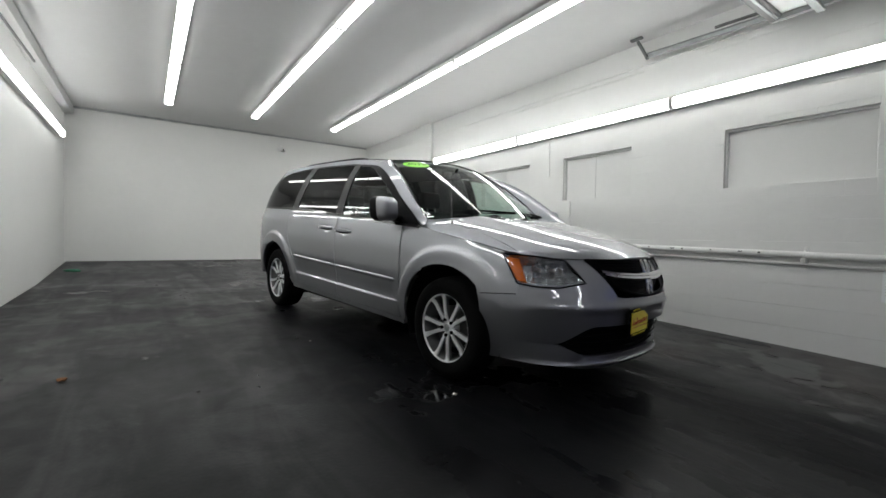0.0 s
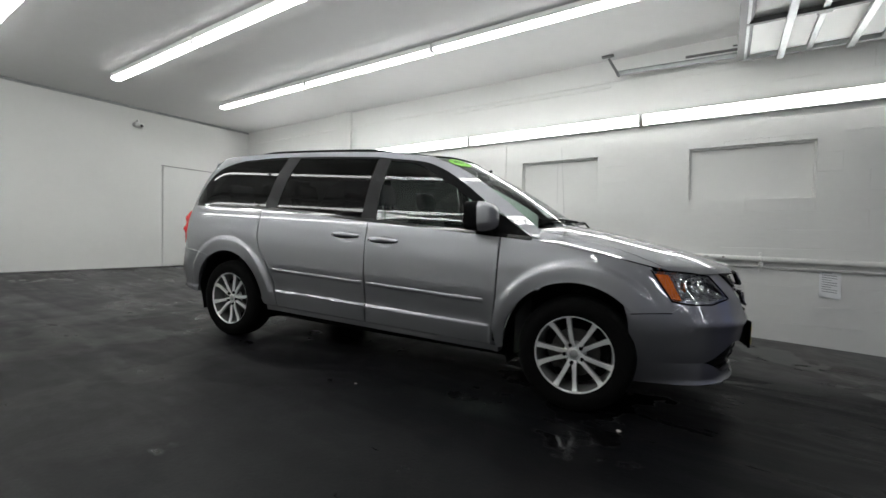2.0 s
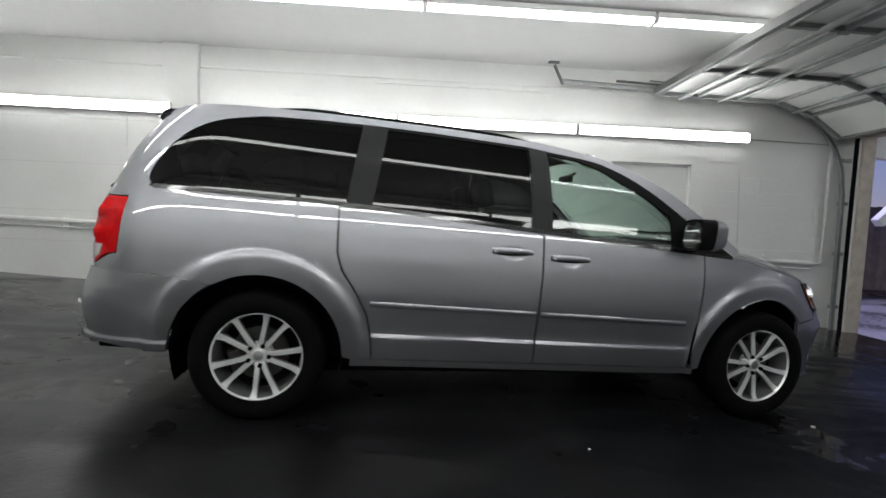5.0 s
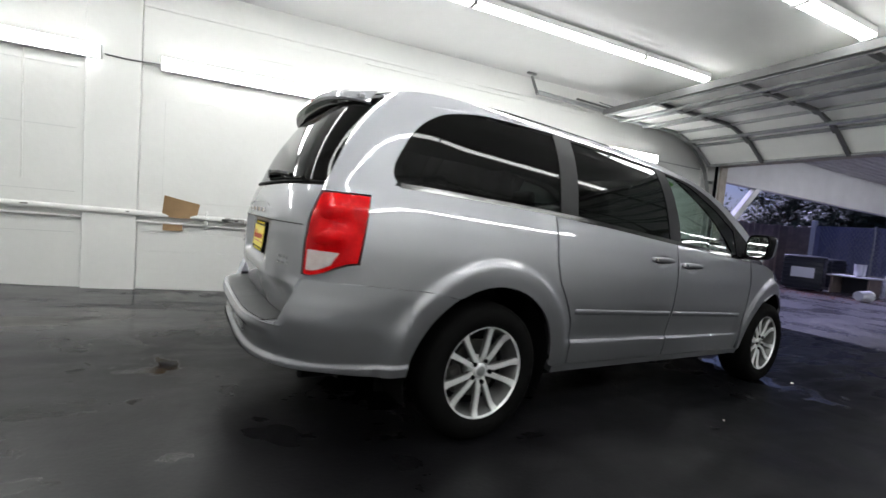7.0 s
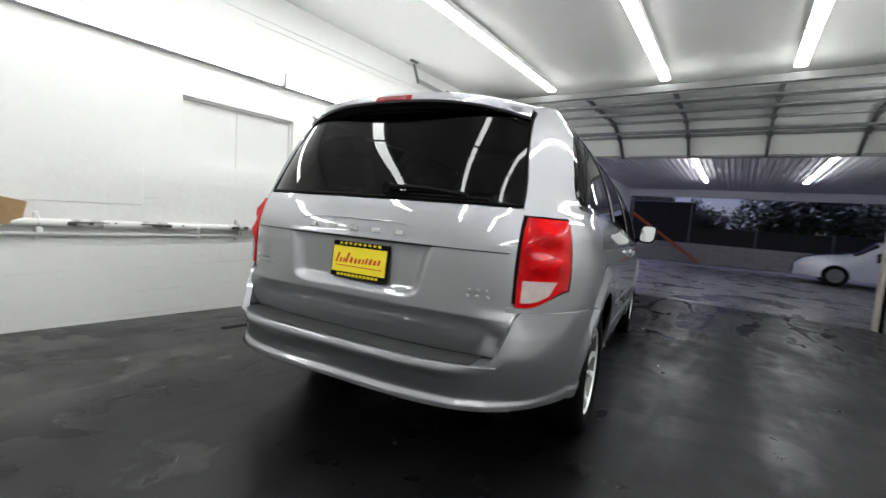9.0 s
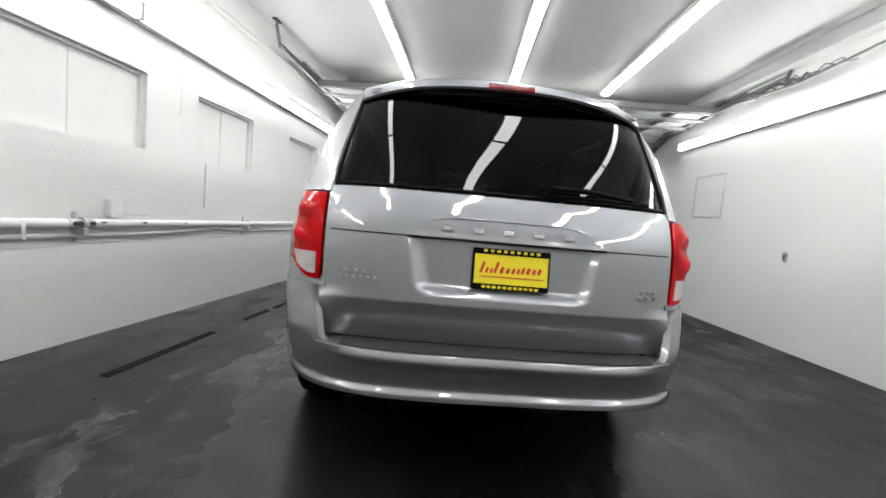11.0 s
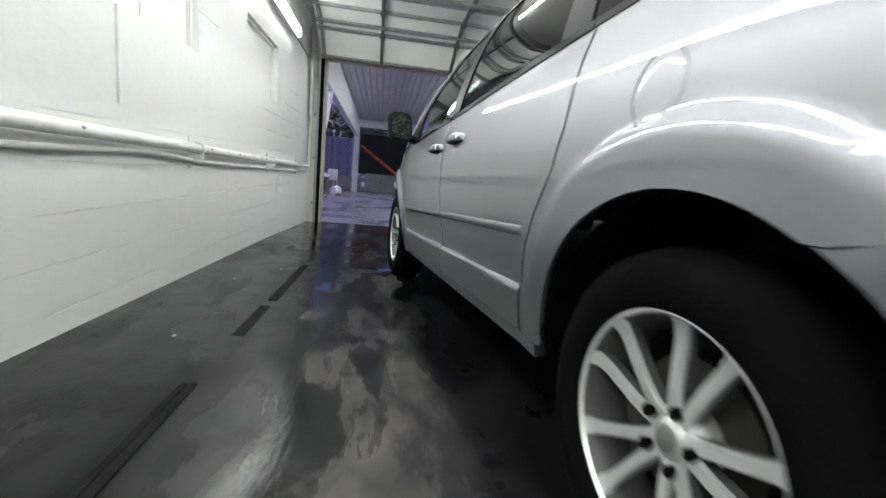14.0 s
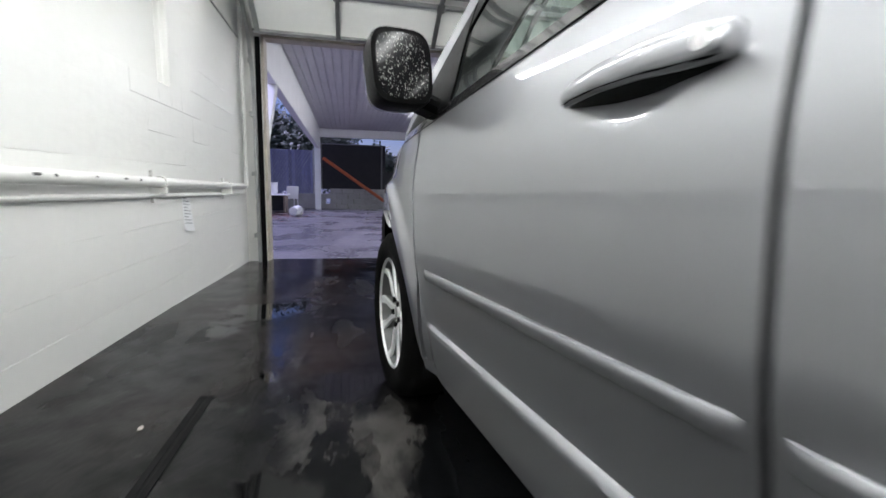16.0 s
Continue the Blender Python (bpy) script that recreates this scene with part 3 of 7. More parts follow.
for s in (1, -1):
    # front wing
    patch = coons(v2((1.05, 0.312), (1.085, 0.318), *arch(HALF - 0.02, 0.425, 185, 40)), line_of(SHOULDER, 1.052, 1.934),
                  v2(*[(x + 0.006, z) for x, z in [(1.044, 0.312)] + seam_front[1:4] + [(1.047, 1.055)]]), v2((1.845, 0.628), (1.95, 0.634), (2.055, 0.642), (2.062, 0.695), (2.0, 0.78), (1.934, 0.893)))
    side_panel("front_wing", patch, s, PAINT, van, 60, 28)
    # front door
    door = side_panel("front_door", coons(line_of(SILL, -0.004, 1.008, 0.008), line_of(BELT, 0.0, 1.041, -0.004), v2(*[(x + GAP, z) for x, z in seam_mid]),
                      v2(*[(x - GAP, z) for x, z in seam_front])), s, PAINT, van, 110, 90, grip=(0.16, 0.962))
    side_panel("window", columns(0.054, 0.84, lambda x: belt(x) + 0.012, lambda x: win_top(x) - 0.012), s, GLASS_SIDE, door, 24, 16, 0.0, -0.004, "clear tinted door glass")
    side_panel("sail_trim", columns(0.825, 1.252, lambda x: belt(x) + 0.004, lambda x: max(belt(x) + 0.006, win_top(x) - 0.002)), s, BLACK, door, 12, 8, 0.006, 0.002)
    # frame widens towards the windscreen: black added for the dark cabin seen there
    side_panel("window_frame", columns(0.056, 0.90, lambda x: win_top(x) - lerp(0.016, 0.066, step(0.22, 0.55, x)), lambda x: win_top(x) + 0.006), s, BLACK, door, 30, 3, 0.008)
    side_panel("belt_strip", columns(0.0, 1.25, lambda x: belt(x) - 0.010, lambda x: belt(x) + 0.014), s, GLOSS_BLACK, door, 24, 2, 0.006, 0.004)
    moulding(s, 0.010, 0.955, door)
    handle(s, 0.16, 0.962, door)
    # sliding door
    slide = side_panel("sliding_door", coons(line_of(SILL, -0.941, -0.012, 0.008), line_of(BELT, -1.154, -0.008, -0.004), v2(*[(x + GAP, z) for x, z in seam_rear]),
                       v2(*[(x - GAP, z) for x, z in seam_mid])), s, PAINT, van, 110, 90, grip=(-0.19, 0.985))
    side_panel("window", columns((-0.992, -0.922), -0.075, lambda x: belt(x) + 0.012, lambda x: win_top(x) - 0.012), s, GLASS_DARK, slide, 24, 16, 0.0, -0.004, "dark privacy glass")
    side_panel("window_frame", columns(-0.98, -0.066, lambda x: win_top(x) - 0.014, lambda x: win_top(x) + 0.006), s, BLACK, slide, 20, 1, 0.008)
    side_panel("belt_strip", columns(-1.15, -0.006, lambda x: belt(x) - 0.010, lambda x: belt(x) + 0.014), s, GLOSS_BLACK, slide, 24, 2, 0.006, 0.004)
    moulding(s, -0.97, -0.026, slide)
    handle(s, -0.19, 0.985, slide)
    # pillars
    side_panel("door_pillar", columns((-0.077, -0.062), (0.054, 0.052), lambda x: belt(x) + 0.012, lambda x: win_top(x) + 0.004), s, SMOKE, van, 8, 14, 0.012, 0.001)
    side_panel("rear_pillar", columns((-1.125, -1.065), (-0.988, -0.918), lambda x: belt(x) + 0.012, lambda x: win_top(x) + 0.004), s, SMOKE, van, 8, 14, 0.012, 0.001)
    # quarter panel, its glass and the rear corner above it
    low_edge = [(-0.952, 0.335), (-1.09, 0.338), *arch(-HALF, 0.432, 0, 121), (-1.93, 0.757), (-2.235, 0.774)]
    quarter = side_panel("quarter_panel", coons(v2(*low_edge), line_of(BELT, -1.168, -2.194, -0.002), v2(*[(x - GAP, z) for x, z in seam_rear]), v2((-2.235, 0.775), (-2.228, 0.9), (-2.194, 1.205))),
                         s, PAINT, van, 64, 28)
    WIN_BACK = [(1.13, -2.197), (1.195, -2.19), (1.205, -2.07), (1.222, -2.098), (1.255, -2.108), (1.40, -2.045), (1.50, -1.965), (1.58, -1.84), (1.62, -1.70), (1.637, -1.60)]
    def quarter_glass(u, v):
        z = lerp(belt(-1.9) + 0.012, 1.635, v)
        x = lerp(lerp(-1.125, -1.065, v), flow(z, WIN_BACK), u)
        return Vector((x, lerp(belt(x) + 0.012, 1.635 if x < -1.55 else win_top(x) - 0.012, v), 0))
    side_panel("window", quarter_glass, s, GLASS_DARK, quarter, 24, 20, 0.0, -0.004, "dark privacy glass")
    side_panel("window_seal", columns(-2.08, -1.13, lambda x: belt(x) - 0.008, lambda x: belt(x) + 0.014), s, GLOSS_BLACK, quarter, 24, 2, 0.006, 0.003)
    def corner(u, v):
        z = lerp(1.150, 1.665, v)
        a1 = tail_angle(lerp(0.715, 0.655, step(1.18, 1.64, z)), z)
        x0 = flow(z, WIN_BACK) if z < 1.637 else -1.55
        if x0 > -1.7:
            if u < 0.3:
                x = lerp(x0, -1.7, u / 0.3)
                return Vector((x, s * half_width(x, z), z))
            return tail_point(s * lerp(math.pi / 2, a1, (u - 0.3) / 0.7), z)
        return tail_point(s * lerp(tail_angle_x(x0, z), a1, u), z)
    part("rear_corner", sheet(corner, 30, 30, (-1, s, 0), 0.012), PAINT, quarter)
    # roof side and windscreen pillar
    side_panel("roof_side", columns(-2.10, 1.30, lambda x: win_top(x) + 0.006 if x > -1.60 else min(1.650, flow(x, RAIL) - 0.02), lambda x: flow(x, RAIL) + 0.002), s, PAINT, van, 90, 6, 0.0)
    def glass_edge(t):
        return Vector((lerp(1.09, 0.36, t) + 0.05 * math.sin(math.pi * t), s * (lerp(0.775, 0.60, t) + 0.02 * math.sin(math.pi * t)), lerp(1.095, 1.628, t) + 0.012 * math.sin(math.pi * t)))
    def pillar(u, v):
        x = lerp(1.31, 0.36, u)
        a = Vector((x, s * half_width(x, flow(x, RAIL)), flow(x, RAIL)))
        return a.lerp(glass_edge(u), v) + Vector((0, 0, 0.012 * math.sin(math.pi * v)))
    part("windscreen_pillar", sheet(pillar, 40, 6, (0.5, s * 0.5, 1)), PAINT, van)
    # sill
    side_panel("sill", columns(-1.06, 1.06, lambda x: sill(x) - 0.035, lambda x: sill(x) + 0.004), s, PAINT, van, 30, 5, 0.06, -0.004)
    # wheel housings
    for cx, r in ((HALF - 0.01, 0.43), (-HALF, 0.435)):
        def well(u, v, cx=cx, r=r):
            a = lerp(-0.35, math.pi + 0.35, u)
            x, z = cx + r * math.cos(a), 0.355 + r * math.sin(a)
            return Vector((x, s * lerp(min(0.93, half_width(x, max(z, 0.3)) - 0.012), 0.62, v), z))
        bm = sheet(well, 28, 3, (0, 0, -1))
        add_box(bm, cx - 0.44, cx + 0.44, *sorted((s * 0.60, s * 0.62)), 0.18, 0.86)
        part("wheel_housing", bm, BLACK, van)
    # mirror
    mm = Matrix.Translation((0.91, s * 1.052, 1.155))
    bm = bmesh.new()
    def shell(u, v):
        a, b = u * math.tau, v * math.pi
        k = lambda t, e: math.copysign(abs(t) ** e, t)
        c = Vector(((0.150 if math.cos(b) > 0 else 0.11) * k(math.cos(b), 0.7), 0.080 * k(math.sin(b), 0.6) * k(math.cos(a), 0.5), 0.094 * k(math.sin(b), 0.6) * k(math.sin(a), 0.5)))
        c.x = max(c.x, -0.05)
        c.y += s * 0.10 * c.z
        return mm @ c
    body = part("mirror", sheet(shell, 28, 16, (1, 0, 0)), BLACK, van, "black door mirror with silver cap")
    def cap(u, v):
        c = shell(u, 0.45 * v) - mm.translation
        return mm @ (c * 1.012)
    part("mirror_cap", sheet(cap, 28, 12, (1, 0, 0)), PAINT, body)
    def pane(u, v):
        k = lambda t: math.copysign(abs(t) ** 0.55, t)
        r = lerp(0, 1, v)
        z = 0.079 * r * k(math.sin(u * math.tau))
        return mm @ Vector((-0.053, 0.066 * r * k(math.cos(u * math.tau)) + s * 0.10 * z, z))
    part("mirror_glass", sheet(pane, 28, 6, (-1, 0, 0)), MIRROR_WET if s > 0 else MIRROR, body, "mirror glass beaded with rain" if s > 0 else "clear mirror glass")
    part("mirror_arm", box(-0.05, 0.06, -0.09, 0.09, -0.022, 0.022, 0.015, Matrix.Translation((0.955, s * 0.93, 1.075)) @ Matrix.Rotation(s * 0.35, 4, "X")), BLACK, body)
    # roof rail
    bm = bmesh.new()
    pts = []
    for k in range(25):
        x = lerp(-1.55, -0.02, k / 24)
        up = 0.016 * min(1.0, min(k, 24 - k) / 2.5)
        pts.append((x, s * (half_width(x, flow(x, RAIL)) - 0.085), flow(x, RAIL) + 0.012 + up))
    add_tube(bm, pts, 0.011, 8)
    part("roof_rail", bm, BLACK, van)
    # fuel flap on the driver's side
    if s == 1:
        def flap(u, v):
            a = u * math.tau
            x, z = -1.455 + 0.060 * v * math.cos(a), 0.968 + 0.070 * v * math.sin(a)
            return Vector((x, half_width(x, z) + 0.002 * (1 if v < 0.95 else -1), z))
        part("fuel_flap", sheet(flap, 28, 5, (0, 1, 0)), PAINT, quarter)
        bm = bmesh.new()
        add_tube(bm, [(-1.455 + 0.062 * math.cos(a), half_width(-1.455, 0.968 + 0.07 * math.sin(a)) - 0.001, 0.968 + 0.072 * math.sin(a)) for a in [k * math.tau / 28 for k in range(29)]], 0.0018, 5)
        part("flap_seam", bm, BLACK, quarter)
        part("flap_notch", box(-1.404, -1.392, 0.945, 0.962, 0.955, 0.985, 0.004), BLACK, quarter)


# roof
def roof(u, v):
    x = lerp(0.345, -2.20, u)
    z0 = flow(x, RAIL)
    y0 = max(half_width(x, z0), 0.61)
    y = lerp(-y0, y0, v)
    t = abs(y) / y0
    back = step(0.0, -2.2, x)
    return Vector((x + (0.05 * (1 - t * t) if u < 0.02 else 0.0), y, z0 + lerp(0.05, 0.045, back) * (1 - t**2.6)))
roof_ob = part("roof", sheet(roof, 60, 30, (0, 0, 1), 0.012), PAINT, van)
bm = bmesh.new()
for s in (1, -1):
    add_tube(bm, [roof(u, 0.5 + s * 0.40) + Vector((0, 0, 0.001)) for u in [k / 30 for k in range(31)]], 0.006, 6)
part("roof_seam", bm, BLACK, roof_ob)


# windscreen
def screen(u, v):
    y = lerp(-1, 1, u)
    foot = Vector((1.425 - 0.335 * y * y, 0.775 * y, 1.095 + 0.012 * (1 - y * y)))
    head = Vector((0.43 - 0.07 * y * y, 0.60 * y, 1.628 + 0.040 * (1 - y * y)))
    q = foot.lerp(head, v)
    k = math.sin(math.pi * v)
    return q + Vector(((0.02 + 0.03 * y * y) * k, 0.02 * k * y, (0.012 + 0.006 * (1 - y * y)) * k))
wind = part("windscreen", sheet(screen, 36, 24, (1, 0, 1)), GLASS_WIND, van, "clear windscreen with a green sticker")
bm = bmesh.new()
for rim in ([screen(k / 30, 1.0) for k in range(31)], [screen(0, k / 20) for k in range(21)], [screen(1, k / 20) for k in range(21)]):
    add_tube(bm, [q + Vector((0.0, 0, 0.002)) for q in rim], 0.007, 6)
part("screen_seal", bm, BLACK, wind)


def sticker(u, v):
    a = u * math.tau
    uu, vv = 0.165 + 0.105 * v * math.cos(a), 0.90 + 0.062 * v * math.sin(a)
    return screen(uu, vv) + Vector((0.004, 0, 0.005))
part("sticker", sheet(sticker, 32, 4, (1, 0, 1)), GREEN, wind, "green oval year sticker")
text = bpy.data.curves.new("year", "FONT")
text.body, text.size, text.align_x, text.align_y, text.extrude = "2015", 0.085, "CENTER", "CENTER", 0.0004
probe = new("year", text)
bpy.context.view_layer.update()
year = bpy.data.meshes.new_from_object(probe.evaluated_get(bpy.context.evaluated_depsgraph_get()))
bpy.data.objects.remove(probe)
o0, ox, oy = screen(0.165, 0.90), screen(0.175, 0.90), screen(0.165, 0.91)
ax, ay = (ox - o0).normalized(), (oy - o0).normalized()
az = ax.cross(ay).normalized()
year.transform(Matrix.Translation(o0 + az * 0.010) @ Matrix((ax, ay, az)).transposed().to_4x4() @ Matrix.Diagonal((1.25, 1, 1, 1)))
year.materials.append(BLACK)
mark = new("year_number", year)
mark.parent = wind


# bonnet and scuttle
def bonnet_z(x, y):
    zs, zm = flow(x, SHOULDER), flow(x, HOOD_MID)
    w = max(half_width(x, zs, False), 0.05)
    t = min(1.0, abs(y) / w)
    ridge = 0.004 * math.exp(-((abs(y) - 0.46) / 0.05) ** 2) * (1 - step(2.1, 2.4, x))
    return zs + (zm - zs) * (1 - t**3.6) + ridge
HOOD_A = math.acos(((2.03 - 0.9) / (flow(0.87, NOSE) - 0.9)) ** (ends(0.87)[0] / 2))
def bonnet(u, v):
    y1 = lerp(-1, 1, v)
    front = nose_point(y1 * HOOD_A, 0.87, -0.008)
    x = lerp(1.510 - 0.332 * y1 * y1, front.x, u)
    y = lerp(y1 * 0.80, front.y, u)
    return Vector((x, y, bonnet_z(x, y) - 0.010 * step(0.95, 1.0, u)))
part("bonnet", sheet(bonnet, 50, 44, (0, 0, 1), 0.014), PAINT, van)
for s in (1, -1):
    def wing_top(u, v):
        x = lerp(1.06, 2.02, u)
        w = half_width(x, flow(x, SHOULDER))
        inner = bonnet(min(1, max(0, (x - 1.178) / 0.852)), 0.5 + 0.5 * s)
        y0 = lerp(0.83 * w, abs(inner.y) + 0.004, step(1.15, 1.35, x))
        y = lerp(w, y0, v)
        return Vector((x, s * y, bonnet_z(x, y)))
    part("wing_top", sheet(wing_top, 40, 8, (0, s * 0.3, 1), 0.0), PAINT, van)


def scuttle(u, v):
    a = screen(u, 0.0)
    y1 = lerp(-1, 1, u)
    b = bonnet(0.0, u) + Vector((0.03, 0, -0.01))
    return a.lerp(b, v) + Vector((0, 0, -0.02 * math.sin(math.pi * v)))
part("scuttle_panel", sheet(scuttle, 30, 5, (0, 0, 1)), BLACK, van)
for y0, y1 in ((-0.62, -0.02), (0.02, 0.62)):
    bm = bmesh.new()
    fu = lambda y: 0.5 + 0.5 * y / 0.775
    a, b = screen(fu(y0), 0.045) + Vector((0.03, 0, 0.02)), screen(fu(y1), 0.075) + Vector((0.02, 0, 0.018))
    add_tube(bm, [screen(fu(y0), 0.0) + Vector((0.05, 0, 0.0)), a + Vector((0.01, 0, 0.012)), (a + b) / 2 + Vector((0.012, 0, 0.016)), b], 0.008, 6)
    add_tube(bm, [a, b + Vector((0, 0, -0.004))], 0.006, 6)
    part("wiper", bm, BLACK, van)
bm = bmesh.new()
base = Vector((1.425, -0.79, bonnet_z(1.425, 0.79)))
add_rod(bm, base - Vector((0, 0, 0.005)), base + Vector((0, 0, 0.02)), 0.014, 12, 0.008)
add_rod(bm, base, base + Vector((-0.05, 0, 0.55)), 0.0014, 6, 0.0009)
part("aerial", bm, STEEL, van)

# front bumper, grille and lamps
A_SIDE = radians(67)
def lower_open(a):
    return lerp(0.462, 0.345, step(radians(24), radians(42), abs(a)))
def bumper_top(a):
    y = abs(nose_point(a, 0.7).y)
    return flow(y, [(0.0, 0.625), (0.28, 0.632), (0.42, 0.675), (0.52, 0.728), (0.62, 0.715), (0.72, 0.690), (0.775, 0.688), (0.80, 0.657), (0.83, 0.641), (0.98, 0.628)])
def bumper(u, v):
    a = lerp(-A_SIDE, A_SIDE, u)
    z = lerp(lower_open(a), bumper_top(a), v)
    return nose_point(a, z, 0.012 * math.exp(-((z - 0.575) / 0.03) ** 2) * step(0.95, 0.75, abs(a)))
front = part("front_bumper", sheet(bumper, 90, 18, (1, 0, 0), 0.02), PAINT, van)
def lip(u, v):
    a = lerp(-A_SIDE, A_SIDE, u)
    z = lerp(0.215, lerp(0.268, 0.345, step(radians(24), radians(42), abs(a))), v)
    return nose_point(a, z, lerp(0.048, 0.0, v**0.6) * step(radians(64), radians(40), abs(a)) + 0.0)
part("bumper_lip", sheet(lip, 90, 8, (1, 0, 0), 0.03), PAINT, front)
def intake(u, v):
    a = lerp(-radians(46), radians(46), u)
    return nose_point(a, lerp(0.25, 0.50, v), -0.04)
bm = sheet(intake, 40, 6, (1, 0, 0))
for k in range(4):
    add_tube(bm, [nose_point(lerp(-0.8, 0.8, i / 24), 0.30 + 0.05 * k, -0.028) for i in range(25)], 0.006, 5)
part("lower_intake", bm, BLACK, front)
def under(u, v):
    a = lerp(-A_SIDE, A_SIDE, u)
    q = nose_point(a, 0.215, lerp(0.036, -0.3, v) * step(radians(66), radians(40), abs(a)))
    return Vector((q.x, q.y * lerp(1, 0.85, v), lerp(0.215, 0.19, v)))
part("air_dam", sheet(under, 50, 3, (0, 0, -1)), BLACK, front)

GR_TOP, GR_LOW = 0.862, 0.645
def grille_point(u, v, out):
    half = lerp(0.33, 0.48, v)
    y = lerp(-half, half, u)
    z = lerp(GR_LOW + 0.05 * abs(2 * u - 1) ** 2.5, GR_TOP, v)
    q = nose_point(nose_angle(abs(y), z), z, out)
    return Vector((q.x, math.copysign(q.y, y), z))
grille = part("grille", sheet(lambda u, v: grille_point(u, v, -0.05), 40, 12, (1, 0, 0)), BLACK, van, "black grille with chrome crosshair bars")
bm = bmesh.new()
for k in range(1, 12):
    if k != 6:
        add_tube(bm, [grille_point(i / 24, k / 12, -0.042) for i in range(25)], 0.0035, 5)
part("grille_mesh", bm, BLACK, grille)
def surround(k):
    bm = bmesh.new()
    ring = [grille_point(i / 30, 0, 0.004) for i in range(31)] + [grille_point(1, i / 10, 0.004) for i in range(1, 11)] + [grille_point(1 - i / 30, 1, 0.0) for i in range(1, 31)] + [grille_point(0, 1 - i / 10, 0.004) for i in range(1, 11)]
    add_tube(bm, ring, k, 8)
    return bm
part("grille_surround", surround(0.006), BLACK, grille)
for v in (0.47, 0.56):
    bm = bmesh.new()
    add_tube(bm, [grille_point(i / 30, v, 0.004) for i in range(31)], 0.015, 8)
    part("grille_bar", bm, CHROME, grille)
for dy in (-0.035, 0.035):
    bm = bmesh.new()
    add_tube(bm, [grille_point(0.5 + dy, i / 8, 0.004) for i in range(9)], 0.013, 8)
    part("grille_bar", bm, CHROME, grille)

for s in (1, -1):
    # painted strip between grille and lamp
    def strip(u, v):
        y = lerp(lerp(0.345, 0.495, v), lerp(0.525, 0.582, v), u)
        z = lerp(bumper_top(nose_angle(y, 0.7)) - 0.006, 0.858, v)
        q = nose_point(nose_angle(y, z), z, 0.0)
        return Vector((q.x, s * q.y, z))
    part("nose_panel", sheet(strip, 10, 12, (1, 0, 0), 0.01), PAINT, front)
    # the lamp: outer corner behind, inner corner at the grille
    def lamp(u, v, out=0.0):
        low = flow(u, [(0.0, 0.705), (0.3, 0.69), (0.55, 0.69), (0.75, 0.705), (1.0, 0.722)])
        top = flow(u, [(0.0, 0.878), (0.5, 0.872), (1.0, 0.852)])
        z = lerp(low, top, v)
        a0 = math.acos(((lerp(2.05, 1.932, v) - 0.9) / (flow(z, NOSE) - 0.9)) ** (ends(z)[0] / 2))
        a1 = nose_angle(lerp(0.53, 0.585, v), z)
        return nose_point(s * lerp(a0, a1, u), z, out)
    lens = part("headlight", sheet(lambda u, v: lamp(u, v, 0.004), 30, 12, (1, s * 0.6, 0), 0.0), GLASS_LAMP, van, "clear headlight with amber corner")
    part("lamp_housing", sheet(lambda u, v: lamp(u, v, -0.06 * math.sin(math.pi * min(1, max(0, v))) * step(0.0, 0.15, u) - 0.002), 30, 12, (1, s * 0.6, 0)), LAMP_BOWL, lens)
    part("turn_signal", sheet(lambda u, v: lamp(0.02 + (0.13 + 0.07 * v) * u, lerp(0.10, 0.88, v), 0.001), 12, 8, (1, s, 0), 0.02), AMBER, lens, "amber turn signal")
    for uc, r in ((0.45, 0.066), (0.68, 0.056)):
        c = lamp(uc, 0.52, -0.036)
        d = (lamp(uc, 0.52, 0.05) - c).normalized()
        d = (d + Vector((1.2, 0, 0))).normalized()
        turn = Matrix.Translation(c) @ d.to_track_quat("Y", "Z").to_matrix().to_4x4()
        bm = lathe([(r, 0.02), (r * 0.98, 0.012), (r * 0.7, -0.02), (r * 0.3, -0.035), (0.001, -0.036)], 24)
        bmesh.ops.transform(bm, matrix=turn, verts=bm.verts)
        part("reflector_bowl", bm, CHROME, lens)
        bm = lathe([(0.001, 0.012), (r * 0.22, 0.006), (r * 0.26, -0.03)], 16)
        bmesh.ops.transform(bm, matrix=turn, verts=bm.verts)
        part("bulb", bm, CLEAR_LENS, lens)
    bm = bmesh.new()
    ring = [lamp(i / 20, 0, 0.003) for i in range(21)] + [lamp(1, i / 8, 0.003) for i in range(1, 9)] + [lamp(1 - i / 20, 1, 0.003) for i in range(1, 21)] + [lamp(0, 1 - i / 8, 0.003) for i in range(1, 9)]
    add_tube(bm, ring, 0.005, 6)
    part("lamp_seal", bm, BLACK, lens)
    bm = bmesh.new()
    seam = [(1.842, 0.624), (1.91, 0.630), (1.98, 0.635), (2.055, 0.639)]
    add_tube(bm, [(x, s * (half_width(x, z) + 0.0005), z) for x, z in seam], 0.0035, 6)
    part("bumper_seam", bm, BLACK, front)
    def apron(u, v):
        z = lerp(0.605, 0.705, v)
        return nose_point(s * lerp(nose_angle(0.68, z), A_SIDE, u), z, -0.007)
    part("wing_apron", sheet(apron, 30, 8, (1, s, 0)), PAINT, front)


